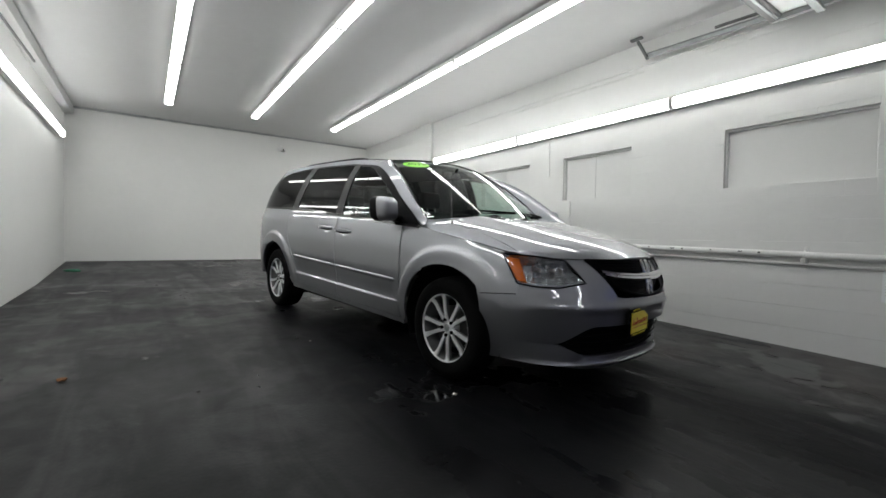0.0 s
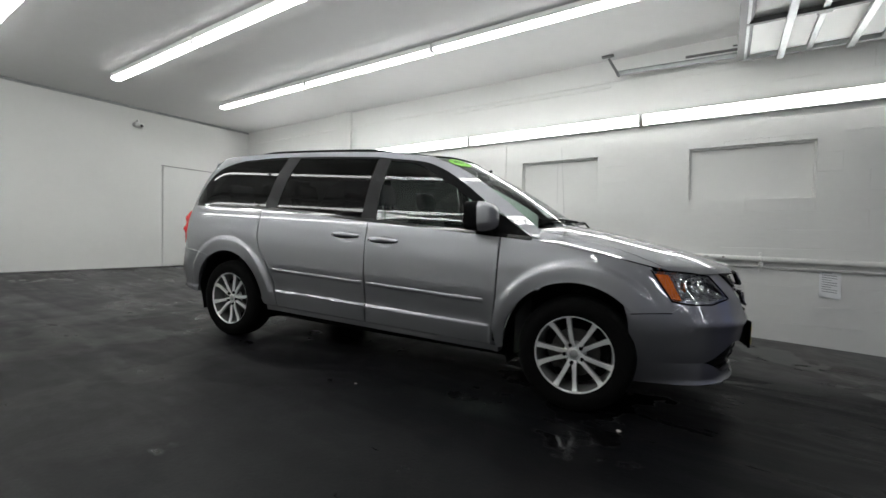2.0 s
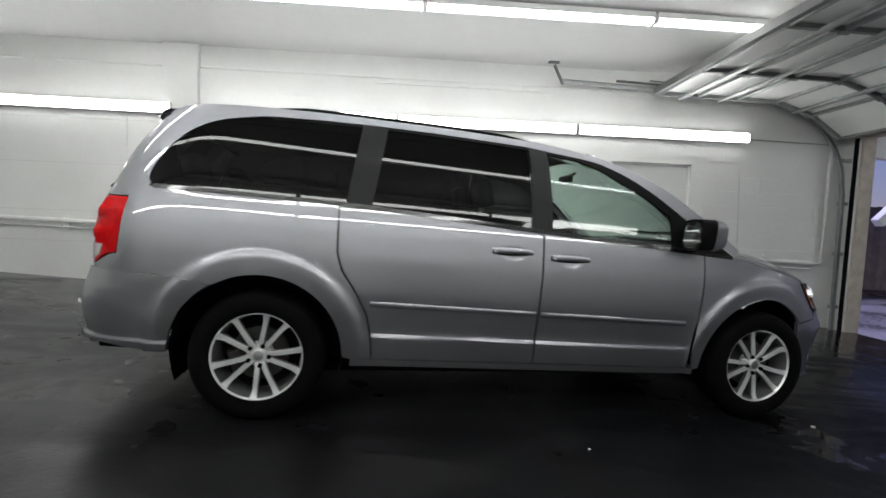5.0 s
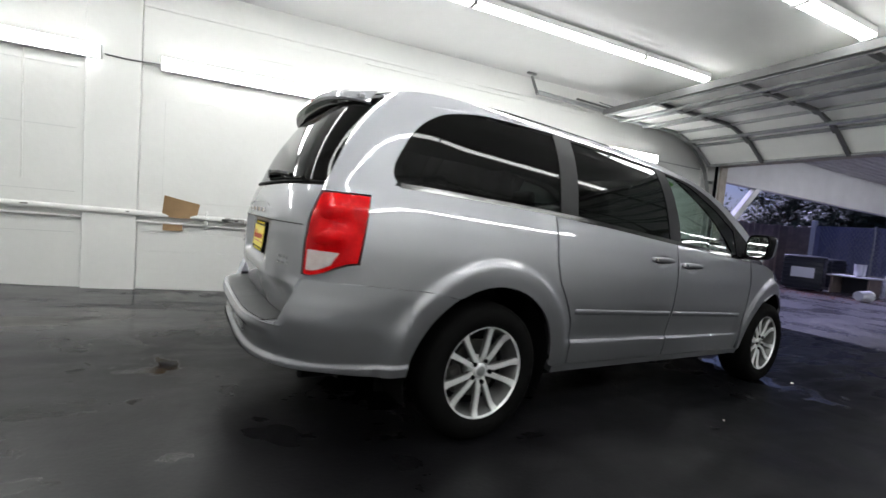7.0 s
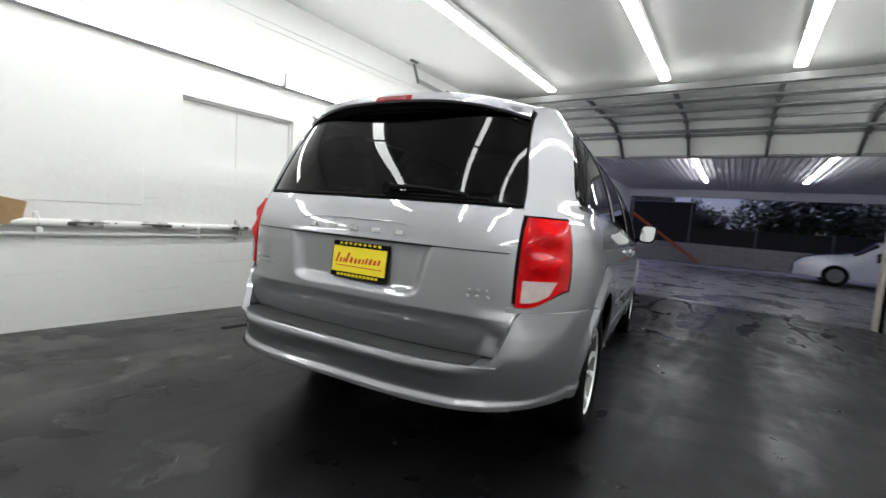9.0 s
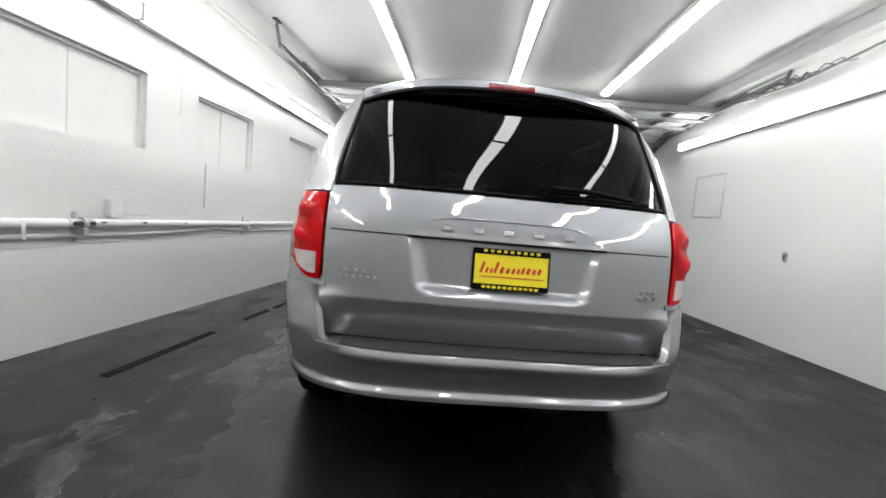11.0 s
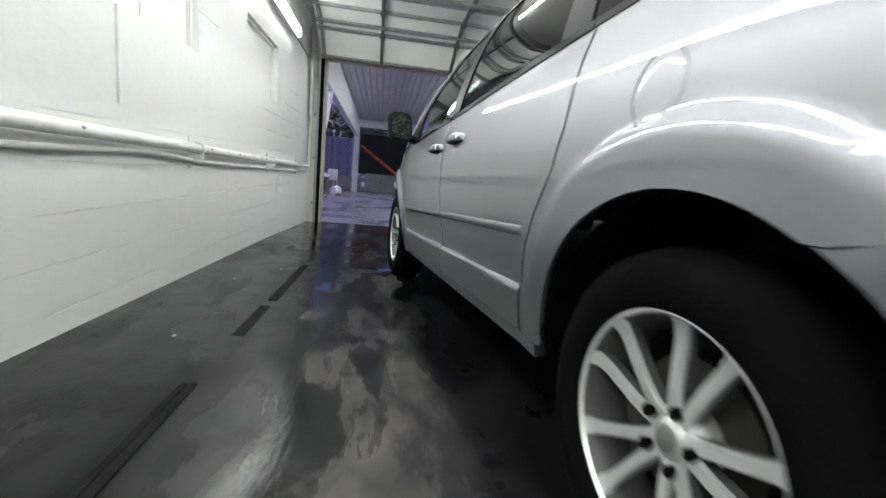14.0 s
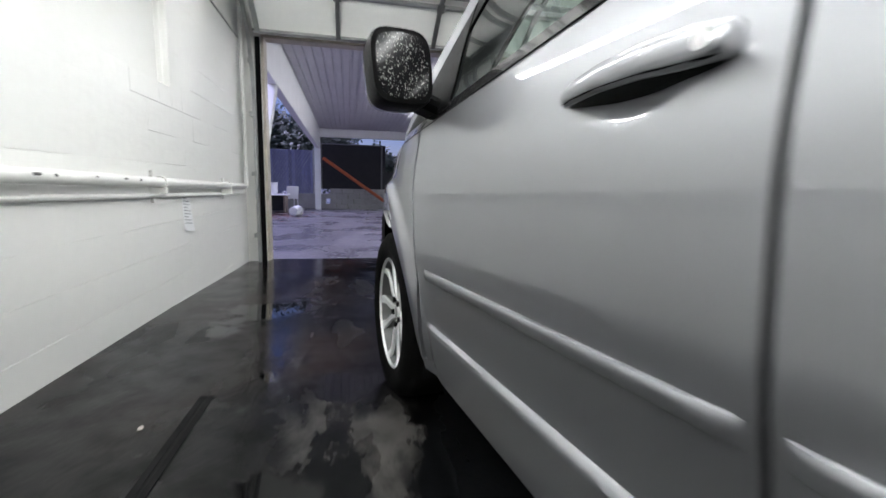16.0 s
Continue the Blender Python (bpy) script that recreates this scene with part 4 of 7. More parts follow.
def plate(name, centre, tilt, yaw, w=0.295, h=0.155):
    """A dealer plate in its black frame; the print is bars."""
    m = Matrix.Translation(centre) @ Matrix.Rotation(yaw, 4, "Z") @ Matrix.Rotation(tilt, 4, "Y")
    frame_ob = part(name, box(-0.004, 0.010, -w / 2 - 0.008, w / 2 + 0.008, -h / 2 - 0.009, h / 2 + 0.009, 0.004, m), BLACK, van, "yellow dealer plate in a black frame")
    part("plate_face", box(0.010, 0.013, -w / 2, w / 2, -h / 2 + 0.012, h / 2 - 0.014, 0.001, m), YELLOW, frame_ob)
    rnd = random.Random(4)
    y, k = -w * 0.42, 0
    while y < w * 0.40:
        ww = rnd.uniform(0.014, 0.022)
        hh = 0.046 if k in (0, 3) else rnd.uniform(0.020, 0.028)
        lean = m @ Matrix.Translation((0, y + ww / 2, hh / 2 - 0.018 + 0.03 * (y + w * 0.42))) @ Matrix.Rotation(radians(-18), 4, "X")
        part("plate_print", box(0.013, 0.0145, -ww * 0.32, ww * 0.32, -hh / 2, hh / 2, 0, lean), PLATE_RED, frame_ob, smooth=False)
        y += ww + 0.003
        k += 1
    part("underline", box(0.013, 0.0144, -w * 0.42, w * 0.44, -0.032, -0.028, 0, m), PLATE_RED, frame_ob, smooth=False)
    for z, n in ((h / 2 + 0.0005, 9), (-h / 2 + 0.0005, 11)):
        for k in range(n):
            y = lerp(-w * 0.36, w * 0.36, k / (n - 1))
            part("frame_print", box(0.010, 0.0118, y - 0.008, y + 0.006, z - 0.006, z + 0.005, 0, m), YELLOW, frame_ob, smooth=False)
    return frame_ob


plate("front_plate", (2.500, -0.13, 0.478), radians(0), radians(5), 0.285)

# rear bumper
def rear_top(y):
    return lerp(0.565, 0.772, step(0.690, 0.742, y))
def seam_z(x):
    return flow(x, [(-2.30, 0.7765), (-2.215, 0.7725), (-1.93, 0.7558), (-1.76, 0.7298)])
def rear_bumper(u, v):
    k = lerp(-1, 1, u)
    s = 1 if k >= 0 else -1
    t = abs(k)
    if t > 0.72:
        w = (t - 0.72) / 0.28
        xm = lerp(-2.02, -1.742, w)
        z = lerp(0.37, seam_z(xm), v)
        x = lerp(-2.02, -HALF - math.sqrt(max(0.0, 0.437**2 - max(0.0, z - 0.355) ** 2)) - 0.004, w)
        return Vector((x, s * (half_width(x, z) + 0.004 * (1 - w) + 0.009 * step(0.432, 0.406, z)), z))
    a_edge = tail_angle_x(-2.02, 0.55)
    a = a_edge * (t / 0.72)
    zt = lerp(rear_top(abs(tail_point(a, 0.6).y)), seam_z(tail_point(a, 0.7).x), step(0.50, 0.60, t))
    zb = lerp(0.385, 0.37, step(0.5, 0.72, t))
    z = lerp(zb, zt, v)
    swell = 0.009 * step(0.432, 0.406, z) * step(0.45, 0.72, t) + 0.004
    q = tail_point(s * a, z, swell)
    q = q.lerp(tail_point(s * a, z, swell, CORNER), step(0.52, 0.70, abs(q.y)) * step(0.72, 0.60, t))
    q.y += s * flare(q.x, z)
    return q
rear = part("rear_bumper", sheet(rear_bumper, 120, 80, (-1, 0, 0), 0.03), PAINT, van)
for s in (1, -1):
    def filler(u, v):
        q = rear_bumper(0.5 + s * 0.5 * lerp(0.30, 0.68, u), 1.0)
        return q + Vector((0.14 * v, 0, -0.012 * v))
    part("bumper_return", sheet(filler, 48, 3, (0, -s, 1)), PAINT, rear)
def shelf(u, v):
    y = lerp(-0.71, 0.71, u)
    a = tail_angle(abs(y), 0.56)
    q = tail_point(math.copysign(a, y), 0.56, lerp(0.0, -0.14, v))
    return Vector((q.x, y, 0.562 + 0.004 * v))
part("bumper_shelf", sheet(shelf, 40, 4, (0, 0, 1)), PAINT, rear)
def pad(u, v):
    y = lerp(-0.62, 0.62, u)
    q = tail_point(math.copysign(tail_angle(abs(y), 0.56), y), 0.56, lerp(-0.022, -0.15, v))
    return Vector((q.x, y, 0.567 + 0.004 * v))
part("bumper_step", sheet(pad, 40, 4, (0, 0, 1), 0.004), STEP_PAD, rear, "black rubber step on the bumper")
def tail_under(u, v):
    a = lerp(-1.0, 1.0, u)
    q = tail_point(a, 0.385, lerp(0.01, -0.35, v))
    q.z = lerp(0.387, 0.29, v)
    return q
part("bumper_valance", sheet(tail_under, 40, 4, (0, 0, -1)), BLACK, rear)

# tailgate
def gate_half(z):
    return flow(z, [(0.56, 0.690), (0.585, 0.706), (0.62, 0.716), (0.76, 0.720), (1.17, 0.720)])
def dish(y, z):
    """The hollow round the plate."""
    w = flow(z, [(0.77, 0.30), (0.80, 0.335), (0.985, 0.385), (0.992, 0.39)])
    return 0.038 * step(w + 0.015, w - 0.045, abs(y)) * step(0.765, 0.815, z) * step(0.998, 0.988, z)
def tailgate(u, v, z0=0.574, z1=1.172):
    z = lerp(z0, z1, v)
    h = gate_half(z)
    y = lerp(-h, h, u)
    zb = max(z, 0.635)
    bend = lerp(abs(y), 0.5 * (abs(y) + min(abs(y), 0.56)), step(0.78, 0.68, z))
    q = tail_point(math.copysign(tail_angle(bend, zb), y), zb)
    ridge = 0.004 * math.exp(-((z - 1.0) / 0.012) ** 2) * step(0.40, 0.36, abs(y))
    pocket = 0.055 * max(0.0, (0.735 - z) / 0.15)
    return Vector((q.x + dish(y, z) - ridge + pocket + 0.004, y, z))
gate = part("tailgate", sheet(tailgate, 110, 110, (-1, 0, 0), 0.05), PAINT, van)
for s in (1, -1):
    def jamb(u, v):
        z = lerp(0.56, 0.80, u)
        return Vector((tailgate(0.0, (z - 0.574) / 0.598).x + 0.006 + 0.162 * v**1.8, s * lerp(gate_half(z) - 0.03, 0.86, v), z))
    part("gate_jamb", sheet(jamb, 10, 8, (-1, 0, 0)), PAINT, van)
def gate_at(y, z, out):
    q = tail_point(math.copysign(tail_angle(abs(y), z), y), z)
    return Vector((q.x + dish(y, z) - out, y, z))
bm = bmesh.new()
for s in (1, -1):
    add_tube(bm, [gate_at(s * lerp(0.39, 0.698, k / 12), 0.995, -0.002) for k in range(13)], 0.0024, 5)
add_tube(bm, [gate_at(lerp(-0.395, 0.395, k / 24), 0.994, -0.005) for k in range(25)], 0.004, 6)
part("gate_seam", bm, BLACK, gate)
bm = bmesh.new()
add_tube(bm, [gate_at(lerp(0.31, -0.31, k / 16), 1.078 - 0.02 * abs(k / 8 - 1) ** 6, 0.0) for k in range(17)], 0.0022, 6)
part("gate_crease", bm, PAINT, gate)
for k in range(5):
    y = lerp(0.24, -0.24, k / 4)
    bm = bmesh.new()
    c = gate_at(y, 1.035, 0.004)
    add_box(bm, c.x - 0.004, c.x + 0.004, y - 0.022, y + 0.022, 1.024, 1.046, 0.003)
    part("badge_bar", bm, CHROME, gate, "dull chrome badge bar")
for y, z, w in ((0.60, 0.842, 0.085), (0.575, 0.818, 0.11), (-0.60, 0.842, 0.05), (-0.60, 0.818, 0.06)):
    n = max(3, int(w / 0.018))
    for k in range(n):
        yy = y + lerp(-w / 1.6, w / 1.6, k / (n - 1))
        c = gate_at(yy, z, 0.003)
        part("badge_bar", box(c.x - 0.003, c.x + 0.004, yy - 0.0065, yy + 0.0065, z - 0.006, z + 0.006, 0.002), STEEL, gate)
plate("rear_plate", (gate_at(-0.025, 0.89, 0.004).x, -0.025, 0.89), radians(-4), math.pi, h=0.142)

def rear_glass(u, v):
    z = lerp(1.185, 1.615, v)
    h = lerp(0.712, 0.655, step(1.18, 1.64, z)) - 0.008
    y = lerp(-h, h, u)
    low = tail_point(tail_angle(abs(y) * 1.03, 1.185), 1.185).x
    high = tail_point(tail_angle(abs(y), 1.615), 1.615).x
    return Vector((lerp(low, high, v) + 0.004 - 0.024 * math.sin(math.pi * v), y, z))
back_pane = part("rear_glass", sheet(rear_glass, 40, 24, (-1, 0, 0.3)), GLASS_DARK, gate, "dark privacy glass")
bm = bmesh.new()
add_tube(bm, [rear_glass(0, 1 - i / 20) for i in range(21)] + [rear_glass(i / 30, 0) for i in range(31)] + [rear_glass(1, i / 20) for i in range(21)], 0.009, 6)
part("glass_seal", bm, BLACK, back_pane)
# spoiler over the glass
def spoiler(u, v):
    y = lerp(-0.645, 0.645, u)
    t = abs(y) / 0.645
    zt = 1.730 - 0.068 * t**2.6
    return Vector((lerp(-2.12, -2.275 + 0.13 * t**3, v), y, zt - 0.020 - 0.022 * v**3))
def spoiler_lip(u, v):
    """The gloss black rear edge of the spoiler, rounded under."""
    q = spoiler(u, 1.0)
    return q + Vector((-0.020 * math.sin(math.pi * min(1.0, v / 0.72) / 2) + 0.045 * step(0.60, 1.0, v), 0, -0.062 * v))
def spoiler_under(u, v):
    y = lerp(-0.645, 0.645, u)
    t = abs(y) / 0.645
    a = spoiler_lip(u, 1.0)
    b = rear_glass(0.5 + 0.5 * y / 0.66, 0.97) + Vector((-0.006, 0, 0))
    mid = a + Vector((0.020, 0, -0.006))
    return a.lerp(mid, v / 0.25) if v < 0.25 else mid.lerp(b, (v - 0.25) / 0.75)
spoil = part("spoiler", sheet(spoiler, 40, 10, (0, 0, 1)), PAINT, gate)
part("spoiler_edge", sheet(lambda u, v: spoiler_lip(u, 0.72 * v), 40, 5, (-1, 0, 0)), PAINT, spoil)
part("spoiler_lip", sheet(lambda u, v: spoiler_lip(u, lerp(0.72, 1.0, v)), 40, 5, (-1, 0, 0)), GLOSS_BLACK, spoil, "gloss black rear edge")
part("spoiler_underside", sheet(spoiler_under, 40, 8, (-1, 0, -1)), BLACK, spoil)
def brake_lamp(u, v):
    q = spoiler_lip(0.5 + lerp(-0.078, 0.078, u), lerp(0.20, 0.64, v))
    return q + Vector((-0.004, 0, 0.0))
part("brake_light", sheet(brake_lamp, 12, 6, (-1, 0, 1), 0.003), RED_DK, spoil, "dark red high brake light")
bm = bmesh.new()
p0, p1, p2 = rear_glass(0.58, 0.035) + Vector((-0.03, 0, 0)), rear_glass(0.40, 0.10) + Vector((-0.035, 0, 0)), rear_glass(0.14, 0.055) + Vector((-0.03, 0, 0))
add_rod(bm, rear_glass(0.40, 0.09), rear_glass(0.40, 0.09) + Vector((-0.045, 0, 0)), 0.022, 12)
add_tube(bm, [p1, p1.lerp(p2, 0.5) + Vector((-0.01, 0, 0.008)), p2], 0.012, 6)
add_tube(bm, [rear_glass(0.42, 0.035) + Vector((-0.018, 0, 0)), rear_glass(0.08, 0.03) + Vector((-0.018, 0, 0))], 0.009, 6)
part("rear_wiper", bm, BLACK, gate)

for s in (1, -1):
    def lamp(u, v, out=0.0):
        z = lerp(lerp(0.79, 0.86, step(0.15, 1.0, u)), 1.142, v)
        a0 = tail_angle(0.734, z)
        a1 = tail_angle_x(lerp(-2.242, -2.203, v), z)
        bulge = 0.009 * math.sin(math.pi * min(1, u * 1.05)) ** 0.5 if 0 < u < 0.95 else 0.0
        pods = 0.016 * (math.exp(-((z - 1.08) / 0.045) ** 2) + math.exp(-((z - 0.965) / 0.045) ** 2)) * math.sin(math.pi * u) ** 1.5
        return tail_point(s * lerp(a0, a1, u), z, out + bulge + pods)
    tl = part("tail_light", sheet(lambda u, v: lamp(u, v), 26, 34, (-1, s, 0), 0.02), RED, van, "red tail light with a clear reversing lens")
    def lamp_foot(u, v):
        k = lerp(-0.03, 1.06, u)
        q = lamp(min(1, max(0, k)), 0.0)
        z1 = q.z
        z = lerp(0.768, z1 - 0.004, v)
        a0, a1 = tail_angle(0.704, z), tail_angle_x(-2.20, z)
        return tail_point(s * lerp(a0, a1, u), z, 0.002)
    part("corner_panel", sheet(lamp_foot, 20, 6, (-1, s, 0), 0.01), PAINT, van)
    def clear_lens(u, v):
        k = lerp(0.07, lerp(0.56, 0.68, v), u)
        low = lerp(0.79, 0.86, step(0.15, 1.0, k))
        return lamp(k, (lerp(low + 0.020, 0.896, v) - low) / (1.142 - low), 0.003)
    part("reversing_lens", sheet(lambda u, v: clear_lens(u, v), 12, 8, (-1, s, 0), 0.006), CLEAR_LENS, tl, "clear ribbed reversing lens")
    for v0 in (0.44, 0.76):
        def eye(u, v, v0=v0):
            a = u * math.tau
            return lamp(0.45 + 0.27 * v * math.cos(a), v0 + 0.095 * v * math.sin(a), 0.003 * (1 - v * v) ** 0.5 + 0.0006)
        part("lamp_bulb", sheet(eye, 28, 6, (-1, s, 0)), RED, tl, "domed round lens")

# cabin
part("headliner", sheet(lambda u, v: Vector((lerp(-2.1, 0.34, u), lerp(-0.60, 0.60, v), 1.66 - 0.05 * abs(2 * v - 1) ** 3 - 0.05 * step(0.0, 0.34, lerp(-2.1, 0.34, u)))), 12, 12, (0, 0, -1)), LINING, van)
part("cabin_floor", box(-2.0, 1.2, -0.60, 0.60, 0.28, 0.34, 0.01), TRIM_IN, van)
for s in (1, -1):
    def trim(u, v):
        x = lerp(-2.1, 1.0, u)
        z = lerp(lerp(0.84, 0.32, step(-1.08, -1.0, x)), belt(x) - 0.01, v)
        return Vector((x, s * (half_width(x, z, False) - 0.065), z))
    part("door_lining", sheet(trim, 60, 8, (0, -s, 0)), TRIM_IN, van)
part("bulkhead", sheet(lambda u, v: Vector((1.28 - 0.15 * (2 * v - 1) ** 2, lerp(-0.8, 0.8, v), lerp(0.25, 0.98, u))), 6, 12, (1, 0, 0)), TRIM_IN, van)
part("gate_lining", sheet(lambda u, v: Vector((-2.33 + 0.12 * (2 * v - 1) ** 2, lerp(-0.7, 0.7, v), lerp(0.3, 1.15, u))), 6, 12, (1, 0, 0)), TRIM_IN, van)
dash = bmesh.new()
prof = [(0.98, 0.62), (0.86, 0.78), (0.84, 0.95), (0.90, 1.04), (1.08, 1.075), (1.40, 1.07)]
sheet(lambda u, v: Vector((along([(x, 0, z) for x, z in prof])(u).x - 0.20 * (2 * v - 1) ** 4, lerp(-0.78, 0.78, v), along([(x, 0, z) for x, z in prof])(u).z + 0.03 * math.exp(-((lerp(-0.78, 0.78, v) - 0.36) / 0.18) ** 2) * (0.4 < u < 0.85))), 20, 30, (-1, 0, 1), 0, dash)
part("dashboard", dash, BLACK, van)
bm = bmesh.new()
wheel_m = Matrix.Translation((0.72, 0.37, 1.0)) @ Matrix.Rotation(radians(-62), 4, "Y")
add_tube(bm, [wheel_m @ Vector((0.185 * math.cos(a), 0.185 * math.sin(a), 0)) for a in [k * math.tau / 32 for k in range(33)]], 0.015, 8)
for a in (0.2, math.pi - 0.2, -math.pi / 2):
    add_tube(bm, [wheel_m @ Vector((0.18 * math.sin(a), 0.18 * math.cos(a), 0)), wheel_m @ Vector((0.05 * math.sin(a), 0.05 * math.cos(a), -0.02))], 0.013, 6)
add_rod(bm, wheel_m @ Vector((0, 0, 0.005)), wheel_m @ Vector((0, 0, -0.05)), 0.062, 20)
add_rod(bm, wheel_m @ Vector((0, 0, -0.04)), wheel_m @ Vector((0, 0, -0.22)), 0.035, 12)
part("steering_wheel", bm, BLACK, van)


def seat(x, y, wide):
    base = Matrix.Translation((x, y, 0.0))
    cushion = part("seat", box(-0.25, 0.27, -wide / 2, wide / 2, 0.48, 0.64, 0.05, base, 3), CLOTH, van, "dark cloth seat")
    m = base @ Matrix.Translation((-0.24, 0, 0.60)) @ Matrix.Rotation(radians(-14), 4, "Y")
    part("backrest", box(-0.07, 0.07, -wide / 2 + 0.01, wide / 2 - 0.01, 0.0, 0.62, 0.05, m, 3), CLOTH, cushion)
    for k in ((0,) if wide < 0.7 else (-0.42, 0.42)):
        hm = m @ Matrix.Translation((0.0, k, 0.0))
        part("headrest", box(-0.05, 0.05, -0.13, 0.13, 0.67, 0.86, 0.04, hm, 3), CLOTH, cushion)
        for q in (-0.06, 0.06):
            part("headrest_post", rod(hm @ Vector((0, q, 0.60)), hm @ Vector((0, q, 0.70)), 0.006, 6), STEEL, cushion)
    part("seat_base", box(-0.2, 0.2, -wide / 2 + 0.06, wide / 2 - 0.06, 0.29, 0.49, 0.02, base), TRIM_IN, cushion)
for y in (-0.38, 0.38):
    seat(0.18, y, 0.52)
    seat(-0.75, y, 0.50)
seat(-1.62, 0.0, 1.20)
bm = bmesh.new()
add_rod(bm, (0.62, 0.0, 1.60), (0.55, 0.0, 1.555), 0.012, 8)
add_box(bm, 0.525, 0.545, -0.12, 0.12, 1.51, 1.575, 0.01)
part("rear_view_mirror", bm, BLACK, van)
bm = bmesh.new()
add_box(bm, -1.9, 1.2, -0.70, 0.70, 0.19, 0.27, 0.03)
add_box(bm, 1.1, 2.15, -0.60, 0.60, 0.20, 0.60, 0.05)
add_box(bm, -2.30, -1.95, -0.40, 0.35, 0.33, 0.50, 0.06)
part("underbody", bm, BLACK, van)
bm = bmesh.new()
add_tube(bm, [(-1.9, -0.62, 0.30), (-2.3, -0.70, 0.345), (-2.39, -0.71, 0.352)], 0.026, 12)
part("exhaust_pipe", bm, BLACK, van, "dull exhaust tailpipe")

# wheels
TYRE = [(0.226, -0.098), (0.239, -0.112), (0.285, -0.122), (0.318, -0.116), (0.340, -0.098), (0.350, -0.06), (TYRE_R, 0.0), (0.350, 0.06), (0.340, 0.098), (0.318, 0.116), (0.285, 0.122), (0.239, 0.112), (0.226, 0.098)]
def tyre_mesh():
    bm = lathe(TYRE, 72)
    return mesh_of(bm, "tyre", RUBBER, True, 40)
def spoke_mesh():
    """One arm of a pair, from hub to rim, along +x."""
    bm = bmesh.new()
    rows = [(0.040, 0.001, 0.0165, 0.070, 0.026), (0.065, 0.0, 0.0150, 0.078, 0.030), (0.095, 0.0, 0.0140, 0.082, 0.032), (0.14, 0.0, 0.0138, 0.083, 0.032), (0.185, 0.001, 0.0145, 0.083, 0.031), (0.212, 0.003, 0.0170, 0.087, 0.030), (0.227, 0.005, 0.0215, 0.096, 0.030)]
    rings = []
    for r, off, w, y, d in rows:
        rings.append([bm.verts.new((r, yy, off + ww)) for ww, yy in ((-w, y - d), (-w, y - 0.010), (-w * 0.75, y), (w * 0.75, y), (w, y - 0.010), (w, y - d))])
    for a, b in zip(rings, rings[1:]):
        for i in range(6):
            bm.faces.new((a[i], a[(i + 1) % 6], b[(i + 1) % 6], b[i]))
    bm.faces.new(rings[0])
    bm.faces.new(list(reversed(rings[-1])))
    bmesh.ops.recalc_face_normals(bm, faces=bm.faces)
    # faces turned away from the front coloured dark, as shade between the spokes
    for f in bm.faces:
        if f.normal.y < 0.25:
            f.material_index = 1
    return mesh_of(bm, "spoke", [ALLOY, STEEL_DK], True, 40)
def rim_mesh():
    return mesh_of(lathe([(0.230, 0.090), (0.241, 0.099), (0.240, 0.106), (0.231, 0.107), (0.225, 0.097)], 72), "rim", ALLOY, True, 50)
meshes = {
    "tyre": tyre_mesh(), "spoke": spoke_mesh(), "rim": rim_mesh(),
    "wheel_hub": mesh_of(lathe([(0.001, 0.079), (0.030, 0.080), (0.036, 0.074), (0.040, 0.066), (0.056, 0.062), (0.066, 0.054), (0.069, 0.02), (0.06, -0.02)], 40), "wheel_hub", ALLOY, True, 50),
    "hub_cap": mesh_of(lathe([(0.001, 0.084), (0.018, 0.083), (0.026, 0.080), (0.028, 0.075)], 28), "hub_cap", STEEL, True),
    "lug_nut": mesh_of(rod((0, 0.040, 0), (0, 0.086, 0), 0.0125, 6), "lug_nut", BLACK, False),
    "brake_disc": mesh_of(lathe([(0.07, 0.022), (0.145, 0.022), (0.148, 0.012), (0.145, 0.0), (0.07, 0.0)], 48), "brake_disc", BRAKE, True),
    "caliper": mesh_of(box(0.085, 0.165, -0.02, 0.04, -0.07, 0.07, 0.015), "caliper", BRAKE, False),
    # barrel darker than the alloy rim: shade behind the spokes put into colour
    "rim_barrel": mesh_of(lathe([(0.229, 0.098), (0.217, 0.060), (0.209, 0.0), (0.211, -0.08), (0.226, -0.095)], 72), "rim_barrel", STEEL_DK, True, 50),
    "drum": mesh_of(lathe([(0.203, -0.09), (0.194, 0.0), (0.001, -0.012)], 40), "drum", BLACK, True),
}
def piece(name, key, parent, m=None):
    ob = new(name, meshes[key])
    ob.parent = parent
    if m is not None:
        ob.matrix_basis = m
    return ob
for cx, sy, spin in ((HALF, 1, 14), (HALF, -1, 8), (-HALF, 1, 40), (-HALF, -1, 30)):
    s = sy
    hub_y = 0.828 if cx > 0 else 0.826
    wm = Matrix.Translation((cx, s * hub_y, 0.340 if cx > 0 else 0.348)) @ (Matrix.Identity(4) if s > 0 else Matrix.Rotation(math.pi, 4, "Z")) @ Matrix.Rotation(radians(spin), 4, "Y")
    w = piece("wheel", "drum", van, wm)
    w["label"] = "black tyre on a ten-spoke silver alloy wheel"
    for name in ("tyre", "rim", "rim_barrel", "wheel_hub", "hub_cap", "brake_disc"):
        piece(name, name, w)
    piece("brake_caliper", "caliper", w, Matrix.Rotation(radians(-spin + 20), 4, "Y"))
    for k in range(5):
        turn = Matrix.Rotation(k * math.tau / 5, 4, "Y")
        piece("spoke", "spoke", w, turn @ Matrix.Rotation(radians(14.2), 4, "Y") @ Matrix.Diagonal((1, 1, -1, 1)))
        piece("spoke", "spoke", w, turn @ Matrix.Rotation(radians(-14.2), 4, "Y"))
        piece("lug_nut", "lug_nut", w, turn @ Matrix.Translation((0.056, 0, 0)))

